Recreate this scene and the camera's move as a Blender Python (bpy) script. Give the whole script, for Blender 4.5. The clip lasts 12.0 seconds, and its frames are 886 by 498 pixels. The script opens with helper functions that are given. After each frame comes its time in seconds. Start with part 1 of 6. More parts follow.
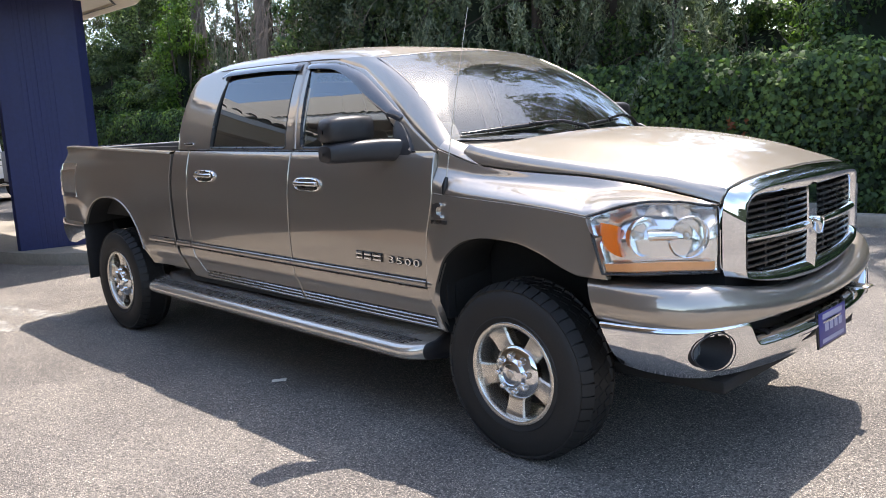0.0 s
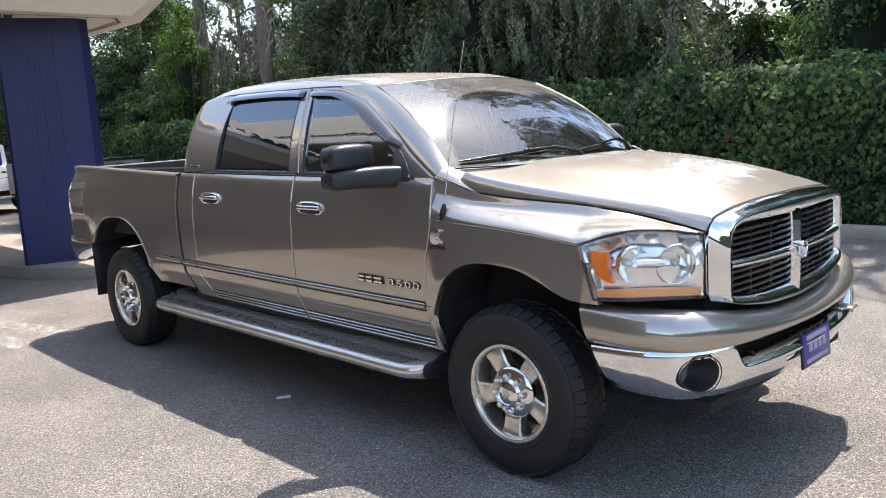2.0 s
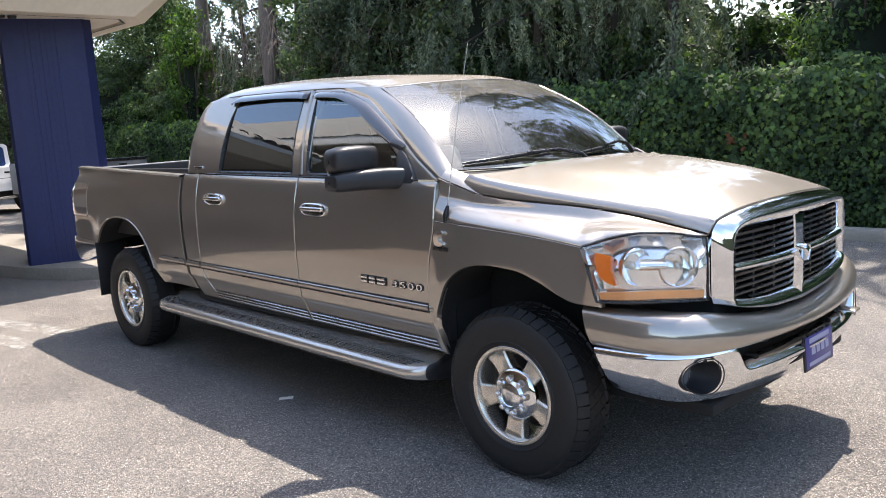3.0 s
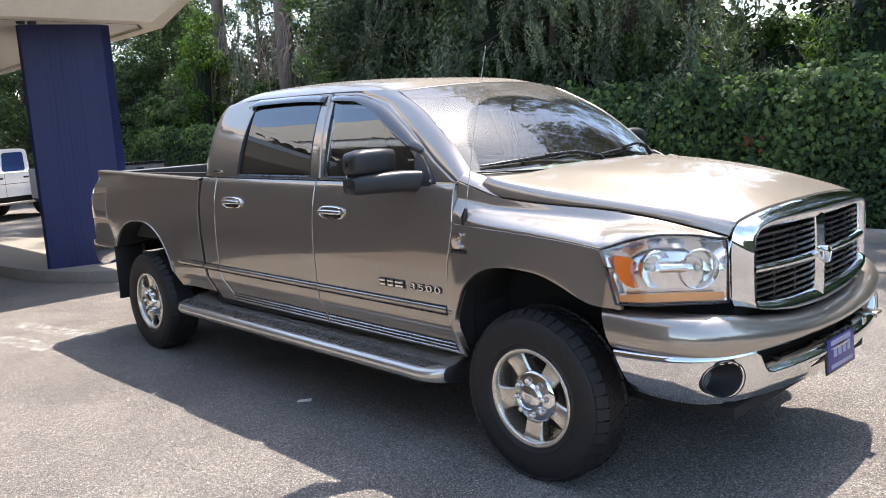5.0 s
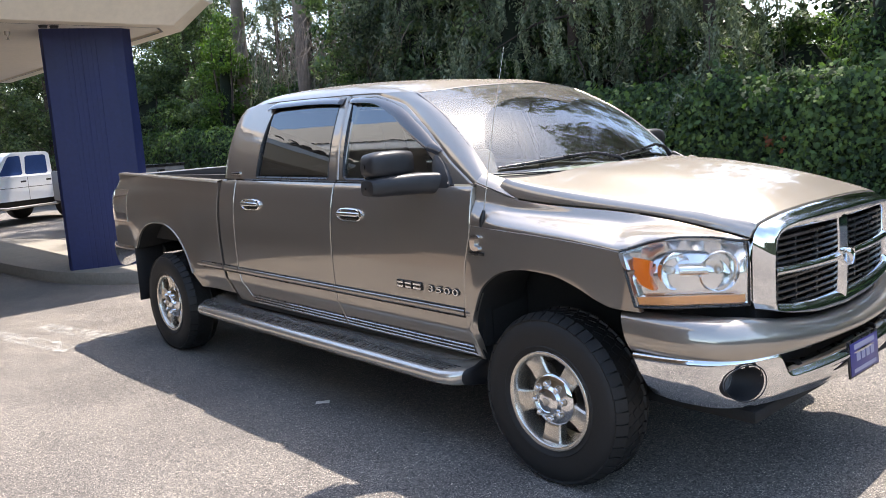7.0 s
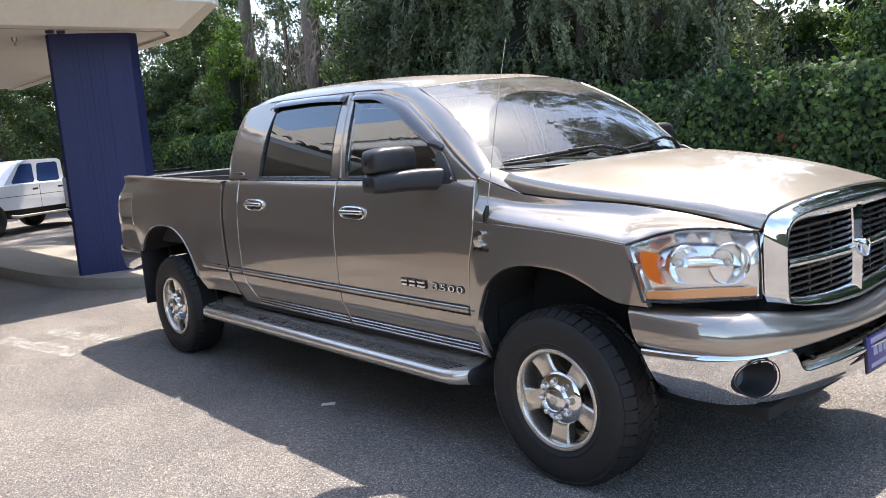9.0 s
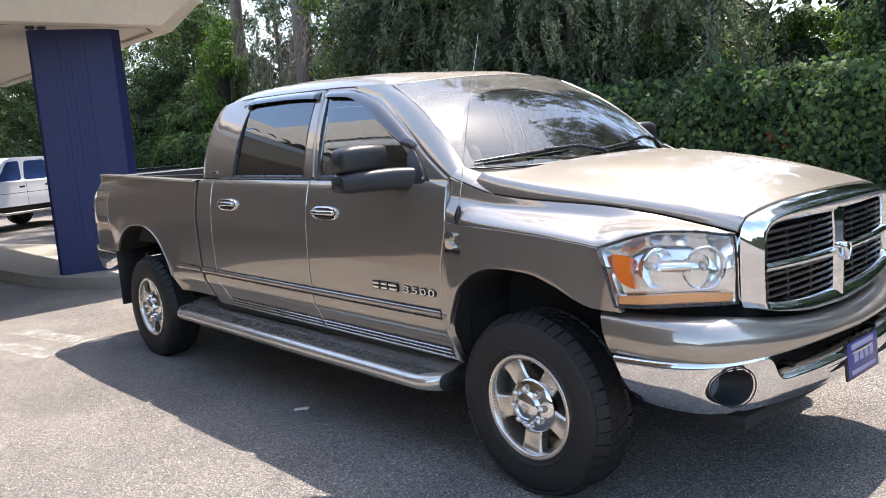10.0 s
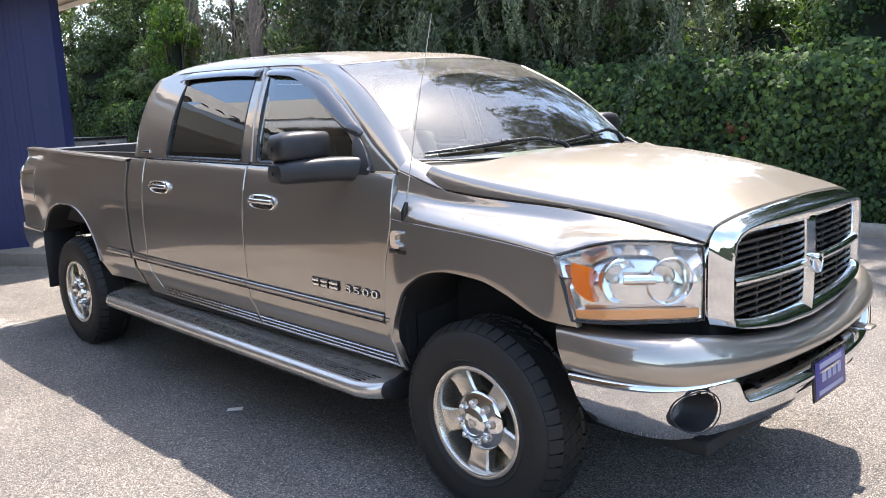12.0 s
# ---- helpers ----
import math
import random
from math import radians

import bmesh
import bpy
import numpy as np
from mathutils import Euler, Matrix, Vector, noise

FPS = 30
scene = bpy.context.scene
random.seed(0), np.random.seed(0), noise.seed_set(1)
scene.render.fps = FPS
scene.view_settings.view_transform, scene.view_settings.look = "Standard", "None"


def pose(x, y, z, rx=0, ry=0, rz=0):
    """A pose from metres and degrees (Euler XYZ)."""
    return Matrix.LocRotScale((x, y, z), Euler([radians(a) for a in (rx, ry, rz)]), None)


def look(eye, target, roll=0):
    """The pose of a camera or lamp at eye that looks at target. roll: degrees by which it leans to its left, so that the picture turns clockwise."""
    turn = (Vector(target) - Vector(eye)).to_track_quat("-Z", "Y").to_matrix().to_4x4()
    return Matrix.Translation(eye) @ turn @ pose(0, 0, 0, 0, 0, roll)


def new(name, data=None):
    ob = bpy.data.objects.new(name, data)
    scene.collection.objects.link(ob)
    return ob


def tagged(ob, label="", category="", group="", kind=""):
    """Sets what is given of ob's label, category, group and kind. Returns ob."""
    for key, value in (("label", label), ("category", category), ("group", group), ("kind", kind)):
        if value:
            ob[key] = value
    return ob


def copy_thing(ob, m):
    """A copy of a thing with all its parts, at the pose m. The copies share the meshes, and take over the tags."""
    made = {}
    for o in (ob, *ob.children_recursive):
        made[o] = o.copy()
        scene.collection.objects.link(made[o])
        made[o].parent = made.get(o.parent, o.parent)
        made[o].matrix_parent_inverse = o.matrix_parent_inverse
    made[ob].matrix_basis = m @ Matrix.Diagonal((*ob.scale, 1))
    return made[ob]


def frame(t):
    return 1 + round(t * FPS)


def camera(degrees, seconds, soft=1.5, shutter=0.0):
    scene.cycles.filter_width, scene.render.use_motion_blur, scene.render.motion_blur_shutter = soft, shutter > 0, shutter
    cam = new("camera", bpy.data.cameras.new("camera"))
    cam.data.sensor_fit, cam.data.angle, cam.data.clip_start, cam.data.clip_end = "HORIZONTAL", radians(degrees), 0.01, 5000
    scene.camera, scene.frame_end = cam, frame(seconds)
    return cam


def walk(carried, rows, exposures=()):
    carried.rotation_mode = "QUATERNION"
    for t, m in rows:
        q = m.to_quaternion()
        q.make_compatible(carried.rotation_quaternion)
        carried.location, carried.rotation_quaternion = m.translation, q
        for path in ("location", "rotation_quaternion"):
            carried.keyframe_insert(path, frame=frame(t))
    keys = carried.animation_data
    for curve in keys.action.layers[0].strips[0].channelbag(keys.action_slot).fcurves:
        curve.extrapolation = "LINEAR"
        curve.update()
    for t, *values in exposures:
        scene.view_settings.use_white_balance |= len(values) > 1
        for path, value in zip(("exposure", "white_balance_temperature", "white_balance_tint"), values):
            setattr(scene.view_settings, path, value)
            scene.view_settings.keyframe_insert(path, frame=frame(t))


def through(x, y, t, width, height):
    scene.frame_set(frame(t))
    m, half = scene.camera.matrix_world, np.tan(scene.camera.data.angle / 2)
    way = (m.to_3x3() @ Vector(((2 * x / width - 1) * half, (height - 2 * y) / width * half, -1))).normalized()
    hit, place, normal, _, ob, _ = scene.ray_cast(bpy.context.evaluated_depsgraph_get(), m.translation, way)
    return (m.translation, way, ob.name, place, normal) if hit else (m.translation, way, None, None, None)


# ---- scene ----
cam = camera(56.5, 12.0, soft=0.9)
EXPOSURE = 1.57
PATH = [
    (0, (2.328, -3.644, 1.548), (0.918, -2.262, 1.228), -3.2),
    (0.5, (2.334, -3.665, 1.554), (0.919, -2.288, 1.238), -3.3),
    (1, (2.387, -3.69, 1.596), (0.971, -2.312, 1.287), -3.3),
    (1.5, (2.428, -3.706, 1.643), (1.014, -2.326, 1.335), -3.4),
    (2, (2.437, -3.716, 1.657), (1.022, -2.336, 1.351), -3.5),
    (2.5, (2.44, -3.72, 1.661), (1.024, -2.341, 1.357), -3.4),
    (4.5, (2.429, -3.743, 1.663), (0.996, -2.38, 1.366), -3.5),
    (5, (2.428, -3.742, 1.662), (0.985, -2.389, 1.368), -3.6),
    (5.5, (2.423, -3.738, 1.66), (0.971, -2.393, 1.368), -3.6),
    (6, (2.422, -3.741, 1.662), (0.963, -2.404, 1.371), -3.6),
    (6.5, (2.427, -3.739, 1.658), (0.96, -2.412, 1.37), -3.7),
    (7, (2.423, -3.733, 1.664), (0.949, -2.412, 1.376), -3.8),
    (9, (2.395, -3.651, 1.618), (0.9, -2.352, 1.34), -4.6),
    (9.5, (2.413, -3.561, 1.604), (0.921, -2.258, 1.327), -4.5),
    (10, (2.38, -3.487, 1.606), (0.893, -2.179, 1.325), -4.4),
    (10.5, (2.235, -3.379, 1.636), (0.762, -2.056, 1.353), -4.0),
    (11, (2.143, -3.271, 1.654), (0.69, -1.929, 1.36), -3.7),
    (11.5, (2.047, -3.146, 1.641), (0.619, -1.781, 1.327), -3.4),
    (12, (2.182, -3.24, 1.658), (0.772, -1.864, 1.314), -2.5),
]
walk(cam, [(t, look(eye, target, roll)) for t, eye, target, roll in PATH], [(0, EXPOSURE, 7080, 12), (4.5, EXPOSURE + 0.03, 7080, 12), (7, EXPOSURE + 0.06, 7080, 12), (9, EXPOSURE + 0.08, 7080, 12), (10, EXPOSURE + 0.13, 7080, 12), (10.5, EXPOSURE + 0.2, 7080, 12), (12, EXPOSURE + 0.28, 7080, 12)])

# ---- world and sun: high summer sun from behind the hedge ----
SUN = Vector((-0.12, 0.43, 1.0)).normalized()
world = bpy.data.worlds.new("world")
scene.world = world
world.use_nodes = True
wn = world.node_tree.nodes
sky = wn.new("ShaderNodeTexSky")
sky.sky_type = "NISHITA"
sky.sun_disc = False
sky.sun_elevation = math.asin(SUN.z)
sky.sun_rotation = math.atan2(SUN.x, SUN.y)
sky.dust_density, sky.ozone_density, sky.air_density = 0.95, 0.9, 1.0
world.node_tree.links.new(sky.outputs[0], wn["Background"].inputs[0])
wn["Background"].inputs[1].default_value = 0.175
sun = new("sun", bpy.data.lights.new("sun", "SUN"))
sun.data.energy, sun.data.angle, sun.data.color = 3.2, radians(0.55), (1.0, 0.955, 0.925)
sun.matrix_world = look(SUN * 30, (0, 0, 0))


# ---- materials ----
def material(name):
    m = bpy.data.materials.new(name)
    m.use_nodes = True
    return m, m.node_tree.nodes, m.node_tree.links, m.node_tree.nodes["Principled BSDF"]


def speckle(nodes, links, scale, detail=4.0, rough=0.6, coords="Object"):
    tc = nodes.new("ShaderNodeTexCoord")
    n = nodes.new("ShaderNodeTexNoise")
    n.inputs["Scale"].default_value, n.inputs["Detail"].default_value, n.inputs["Roughness"].default_value = scale, detail, rough
    links.new(tc.outputs[coords], n.inputs["Vector"])
    return n


def ramp(nodes, links, source, stops):
    r = nodes.new("ShaderNodeValToRGB")
    while len(r.color_ramp.elements) < len(stops):
        r.color_ramp.elements.new(0.5)
    for e, (p, c) in zip(r.color_ramp.elements, stops):
        e.position, e.color = p, (*c, 1)
    links.new(source, r.inputs[0])
    return r


def mixed(nodes, links, fac, a, b, kind="MIX"):
    """A colour mix; fac, a and b are sockets or plain values."""
    m = nodes.new("ShaderNodeMix")
    m.data_type, m.blend_type = "RGBA", kind
    for slot, v in ((0, fac), (6, a), (7, b)):
        if isinstance(v, bpy.types.NodeSocket):
            links.new(v, m.inputs[slot])
        else:
            m.inputs[slot].default_value = v if slot == 0 else (*v, 1)
    return m.outputs[2]


def bumped(nodes, links, bsdf, source, strength, distance):
    b = nodes.new("ShaderNodeBump")
    b.inputs["Strength"].default_value, b.inputs["Distance"].default_value = strength, distance
    links.new(source, b.inputs["Height"])
    links.new(b.outputs[0], bsdf.inputs["Normal"])


def simple(name, color, rough, metal=0.0, vary=0.15, scale=12.0, bump=0.0, bump_scale=150.0, coat=0.0):
    """A plain surface with blotches at two sizes and, if asked, a fine relief."""
    m, n, l, p = material(name)
    big, fine = speckle(n, l, scale), speckle(n, l, scale * 9)
    both = mixed(n, l, 0.5, big.outputs["Fac"], fine.outputs["Fac"])
    lo, hi = [c * (1 - vary) for c in color], [min(1, c * (1 + vary)) for c in color]
    r = ramp(n, l, both, [(0.35, lo), (0.65, hi)])
    l.new(r.outputs[0], p.inputs["Base Color"])
    p.inputs["Metallic"].default_value = metal
    rr = n.new("ShaderNodeMapRange")
    rr.inputs[3].default_value, rr.inputs[4].default_value = rough * 0.8, min(1, rough * 1.2)
    l.new(big.outputs["Fac"], rr.inputs[0])
    l.new(rr.outputs[0], p.inputs["Roughness"])
    p.inputs["Coat Weight"].default_value = coat
    p.inputs["Coat Roughness"].default_value = 0.04
    if bump:
        bumped(n, l, p, speckle(n, l, bump_scale).outputs["Fac"], 0.5, bump)
    return m


def glass(name, tint, dust=0.0, wiped=False, gloss=0.09):
    """Thin glass: tinted transmission, mirror gloss by angle, and a film of dust that the wipers have cleared."""
    m, n, l, p = material(name)
    n.remove(p)
    out = n["Material Output"]
    clear, shine, mix = n.new("ShaderNodeBsdfTransparent"), n.new("ShaderNodeBsdfGlossy"), n.new("ShaderNodeMixShader")
    clear.inputs[0].default_value = (*tint, 1)
    shine.inputs["Roughness"].default_value = 0.0
    shine.inputs["Color"].default_value = (0.84, 0.92, 1.0, 1)
    # gloss grows towards grazing angles
    lw = n.new("ShaderNodeLayerWeight")
    power, f = n.new("ShaderNodeMath"), n.new("ShaderNodeMapRange")
    power.operation = "POWER"
    power.inputs[1].default_value = 5.0
    lw.inputs[0].default_value = 0.5
    l.new(lw.outputs["Facing"], power.inputs[0])
    f.inputs[3].default_value, f.inputs[4].default_value = gloss, 1.0
    l.new(power.outputs[0], f.inputs[0])
    l.new(f.outputs[0], mix.inputs[0])
    l.new(clear.outputs[0], mix.inputs[1])
    l.new(shine.outputs[0], mix.inputs[2])
    last = mix.outputs[0]
    if dust:
        film = n.new("ShaderNodeBsdfPrincipled")
        film.inputs["Base Color"].default_value = (0.50, 0.46, 0.40, 1)
        film.inputs["Roughness"].default_value = 0.22
        grain = speckle(n, l, 60)
        blot = speckle(n, l, 5)
        amount = n.new("ShaderNodeMath")
        amount.operation = "MULTIPLY"
        l.new(grain.outputs["Fac"], amount.inputs[0])
        l.new(blot.outputs["Fac"], amount.inputs[1])
        scaled = n.new("ShaderNodeMath")
        scaled.operation = "MULTIPLY"
        scaled.inputs[1].default_value = dust * 4
        l.new(amount.outputs[0], scaled.inputs[0])
        fac = scaled.outputs[0]
        if wiped:
            tc = n.new("ShaderNodeTexCoord")
            keep = None
            for cx, cy, cz, rad in ((-0.33, -0.21, 1.46, 0.57), (-0.33, 0.42, 1.46, 0.55)):
                d = n.new("ShaderNodeVectorMath")
                d.operation = "DISTANCE"
                d.inputs[1].default_value = (cx, cy, cz)
                l.new(tc.outputs["Object"], d.inputs[0])
                far = n.new("ShaderNodeMapRange")
                far.inputs[1].default_value, far.inputs[2].default_value = rad - 0.006, rad + 0.006
                far.inputs[3].default_value = 0.12
                l.new(d.outputs["Value"], far.inputs[0])
                if keep is None:
                    keep = far.outputs[0]
                else:
                    both = n.new("ShaderNodeMath")
                    both.operation = "MINIMUM"
                    l.new(keep, both.inputs[0])
                    l.new(far.outputs[0], both.inputs[1])
                    keep = both.outputs[0]
            k = n.new("ShaderNodeMath")
            k.operation = "MULTIPLY"
            l.new(fac, k.inputs[0])
            l.new(keep, k.inputs[1])
            fac = k.outputs[0]
        top = n.new("ShaderNodeMixShader")
        l.new(fac, top.inputs[0])
        l.new(last, top.inputs[1])
        l.new(film.outputs[0], top.inputs[2])
        last = top.outputs[0]
    l.new(last, out.inputs[0])
    return m


def paint(name, color, flake, metal=0.95, spread=0.30):
    """Metallic car paint under clear coat, with a little road dust."""
    m, n, l, p = material(name)
    fl = n.new("ShaderNodeTexVoronoi")
    fl.inputs["Scale"].default_value = 900
    tc = n.new("ShaderNodeTexCoord")
    l.new(tc.outputs["Object"], fl.inputs["Vector"])
    c = ramp(n, l, fl.outputs["Distance"], [(0.1, flake), (0.6, color)])
    dust = ramp(n, l, speckle(n, l, 3.0).outputs["Fac"], [(0.4, (0, 0, 0)), (0.75, (0.10, 0.10, 0.10))])
    l.new(mixed(n, l, dust.outputs[0], c.outputs[0], (0.36, 0.32, 0.26)), p.inputs["Base Color"])
    p.inputs["Metallic"].default_value = metal
    p.inputs["Roughness"].default_value = 0.05
    p.inputs["Coat Weight"].default_value = 1.0
    p.inputs["Coat Roughness"].default_value = 0.02
    soft = n.new("ShaderNodeBsdfPrincipled")
    l.new(mixed(n, l, 1.0, p.inputs["Base Color"].links[0].from_socket, (1.35, 1.35, 1.36), "MULTIPLY"), soft.inputs["Base Color"])
    soft.inputs["Metallic"].default_value = metal * 0.8
    soft.inputs["Roughness"].default_value = 0.44
    blend = n.new("ShaderNodeMixShader")
    blend.inputs[0].default_value = spread
    l.new(p.outputs[0], blend.inputs[1])
    l.new(soft.outputs[0], blend.inputs[2])
    l.new(blend.outputs[0], n["Material Output"].inputs[0])
    return m


PAINT = paint("champagne_metallic_paint", (0.346, 0.314, 0.273), (0.462, 0.428, 0.382), 0.95, 0.36)
WHITE_PAINT = paint("white_paint", (0.74, 0.75, 0.76), (0.8, 0.8, 0.8), 0.0)
CHROME = simple("chrome", (0.78, 0.79, 0.80), 0.045, 1.0, 0.04, 6)
HOUSING = simple("satin_silver_housing", (0.88, 0.88, 0.87), 0.16, 0.94, 0.03, 30)
SILVER = simple("silvered_reflector", (0.86, 0.86, 0.85), 0.06, 0.96, 0.03, 30)
ALLOY = simple("polished_alloy", (0.74, 0.69, 0.61), 0.25, 0.90, 0.08, 20, 0.0002, 300)
RUBBER = simple("tyre_rubber", (0.014, 0.0135, 0.013), 0.62, 0, 0.3, 14, 0.001, 90)
BLACK = simple("black_plastic", (0.020, 0.020, 0.022), 0.42, 0, 0.25, 20, 0.0006, 420)
SATIN = simple("satin_black_trim", (0.012, 0.012, 0.013), 0.28, 0, 0.2, 20)
VISOR = simple("smoked_acrylic", (0.035, 0.037, 0.043), 0.06, 0, 0.1, 10, coat=1.0)
DARK = simple("dark_underbody", (0.012, 0.012, 0.012), 0.85, 0, 0.3, 9)
CABIN = simple("grey_interior_cloth", (0.16, 0.15, 0.14), 0.85, 0, 0.12, 30, 0.001, 300)
DASH = simple("dashboard_vinyl", (0.34, 0.35, 0.32), 0.6, 0, 0.1, 30, 0.0008, 260)
STEP = simple("polished_step_metal", (0.66, 0.61, 0.54), 0.20, 0.70, 0.12, 9, 0.0003, 260)
LINER = simple("bed_liner", (0.016, 0.016, 0.017), 0.7, 0, 0.3, 30, 0.002, 180)
AMBER = simple("amber_lens", (1.0, 0.19, 0.004), 0.3, 0.0, 0.10, 60, 0.001, 220, 0.6)
AMBER_PALE = simple("pale_amber_reflector", (0.85, 0.36, 0.12), 0.30, 0.1, 0.08, 60, 0.0006, 320, 0.6)
REDLENS = simple("tail_lamp_lens", (0.80, 0.76, 0.72), 0.05, 0.9, 0.06, 20, coat=1.0)
WINDSCREEN = glass("windscreen_glass", (0.50, 0.58, 0.53), 0.20, True, 0.115)
FRONT_GLASS = glass("door_glass", (0.30, 0.34, 0.32), 0.02, False, 0.19)
REAR_GLASS = glass("dark_tinted_glass", (0.05, 0.045, 0.04), 0.02, False, 0.17)
LENS = glass("lamp_lens", (0.97, 0.975, 0.98), 0.02, False, 0.05)
PLATE_BLUE = simple("plate_blue", (0.055, 0.05, 0.20), 0.35, 0, 0.1, 20)
PLATE_PALE = simple("plate_pale", (0.34, 0.34, 0.46), 0.4, 0, 0.06, 20)
BLUE = simple("blue_column_paint", (0.014, 0.023, 0.098), 0.55, 0, 0.14, 2.2, 0.002, 60)
STUCCO = simple("cream_stucco", (0.80, 0.72, 0.60), 0.8, 0, 0.06, 1.5, 0.003, 90)
PORCH = simple("brown_porch_wall", (0.38, 0.322, 0.268), 0.85, 0, 0.1, 1.5, 0.003, 60)
SOFFIT = simple("soffit_plaster", (0.80, 0.74, 0.65), 0.85, 0, 0.05, 1.2, 0.002, 70)
TRIM_WHITE = simple("white_fascia_trim", (0.78, 0.77, 0.74), 0.6, 0, 0.05, 3)
TILE = simple("clay_roof_tile", (0.40, 0.355, 0.295), 0.75, 0, 0.25, 2.5, 0.004, 40)
CONCRETE = simple("kerb_concrete", (0.28, 0.255, 0.215), 0.85, 0, 0.16, 3, 0.004, 70)
BARK = simple("tree_bark", (0.055, 0.043, 0.035), 0.9, 0, 0.3, 6, 0.02, 16)
PINE_BARK = simple("grey_pine_bark", (0.15, 0.125, 0.105), 0.9, 0, 0.35, 5, 0.03, 14)
PAVER = simple("brown_paving", (0.13, 0.105, 0.088), 0.8, 0, 0.25, 3, 0.004, 30)
SOIL = simple("dark_soil", (0.05, 0.04, 0.03), 0.95, 0, 0.3, 3, 0.03, 10)
CARD = simple("scrap_of_card", (0.72, 0.68, 0.60), 0.8, 0, 0.1, 40)


def asphalt():
    m, n, l, p = material("worn_asphalt")
    patch, stone, fine = speckle(n, l, 0.35, 6), n.new("ShaderNodeTexVoronoi"), speckle(n, l, 105, 5, 0.75)
    tc = n.new("ShaderNodeTexCoord")
    stone.inputs["Scale"].default_value = 230
    l.new(tc.outputs["Object"], stone.inputs["Vector"])
    base = ramp(n, l, patch.outputs["Fac"], [(0.3, (0.200, 0.186, 0.170)), (0.7, (0.248, 0.231, 0.212))])
    chips = ramp(n, l, stone.outputs["Color"], [(0.2, (0.5, 0.5, 0.51)), (0.5, (0.88, 0.88, 0.88)), (0.85, (2.0, 1.94, 1.84))])
    c = mixed(n, l, 1.0, base.outputs[0], chips.outputs[0], "MULTIPLY")
    stain = ramp(n, l, speckle(n, l, 0.9, 7, 0.65).outputs["Fac"], [(0.42, (0.72, 0.72, 0.74)), (0.55, (1, 1, 1))])
    c = mixed(n, l, 0.7, c, stain.outputs[0], "MULTIPLY")
    dark = ramp(n, l, fine.outputs["Fac"], [(0.36, (0.45, 0.45, 0.46)), (0.62, (1.38, 1.36, 1.33))])
    pebble = n.new("ShaderNodeTexVoronoi")
    pebble.inputs["Scale"].default_value = 88
    l.new(tc.outputs["Object"], pebble.inputs["Vector"])
    pale = ramp(n, l, pebble.outputs["Distance"], [(0.15, (3.4, 3.25, 3.0)), (0.26, (0.98, 0.98, 0.97)), (0.60, (0.92, 0.92, 0.92)), (0.82, (0.45, 0.45, 0.46))])
    c = mixed(n, l, 0.8, c, pale.outputs[0], "MULTIPLY")
    l.new(mixed(n, l, 0.8, c, dark.outputs[0], "MULTIPLY"), p.inputs["Base Color"])
    p.inputs["Roughness"].default_value = 0.88
    h = n.new("ShaderNodeMath")
    h.operation = "ADD"
    l.new(stone.outputs["Distance"], h.inputs[0])
    l.new(fine.outputs["Fac"], h.inputs[1])
    bumped(n, l, p, h.outputs[0], 0.9, 0.006)
    return m


def worn_paint():
    m, n, l, p = material("worn_road_marking")
    out = n["Material Output"]
    p.inputs["Base Color"].default_value, p.inputs["Roughness"].default_value = (0.42, 0.41, 0.38, 1), 0.8
    gone = n.new("ShaderNodeBsdfTransparent")
    mix = n.new("ShaderNodeMixShader")
    r = ramp(n, l, speckle(n, l, 9, 8, 0.8).outputs["Fac"], [(0.46, (0, 0, 0)), (0.58, (0.75, 0.75, 0.75))])
    l.new(r.outputs[0], mix.inputs[0])
    l.new(gone.outputs[0], mix.inputs[1])
    l.new(p.outputs[0], mix.inputs[2])
    l.new(mix.outputs[0], out.inputs[0])
    return m


def leaf(name, dark, mid, light, gloss=0.4, through=0.35):
    """Leaves that differ one from another and let some light through."""
    m, n, l, p = material(name)
    g = n.new("ShaderNodeNewGeometry")
    c = ramp(n, l, g.outputs["Random Per Island"], [(0.0, dark), (0.55, mid), (1.0, light)])
    # broad soft noise paints sunlit and shaded clumps into the colour
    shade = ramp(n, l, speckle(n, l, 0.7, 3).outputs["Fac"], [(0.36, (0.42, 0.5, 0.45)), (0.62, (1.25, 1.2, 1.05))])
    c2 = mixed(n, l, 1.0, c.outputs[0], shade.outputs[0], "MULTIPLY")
    l.new(c2, p.inputs["Base Color"])
    p.inputs["Roughness"].default_value = gloss
    p.inputs["Specular IOR Level"].default_value = 0.32
    t = n.new("ShaderNodeBsdfTranslucent")
    l.new(mixed(n, l, 1.0, c2, (1.35, 1.5, 0.72), "MULTIPLY"), t.inputs[0])
    mix = n.new("ShaderNodeMixShader")
    mix.inputs[0].default_value = through
    l.new(p.outputs[0], mix.inputs[1])
    l.new(t.outputs[0], mix.inputs[2])
    l.new(mix.outputs[0], n["Material Output"].inputs[0])
    return m


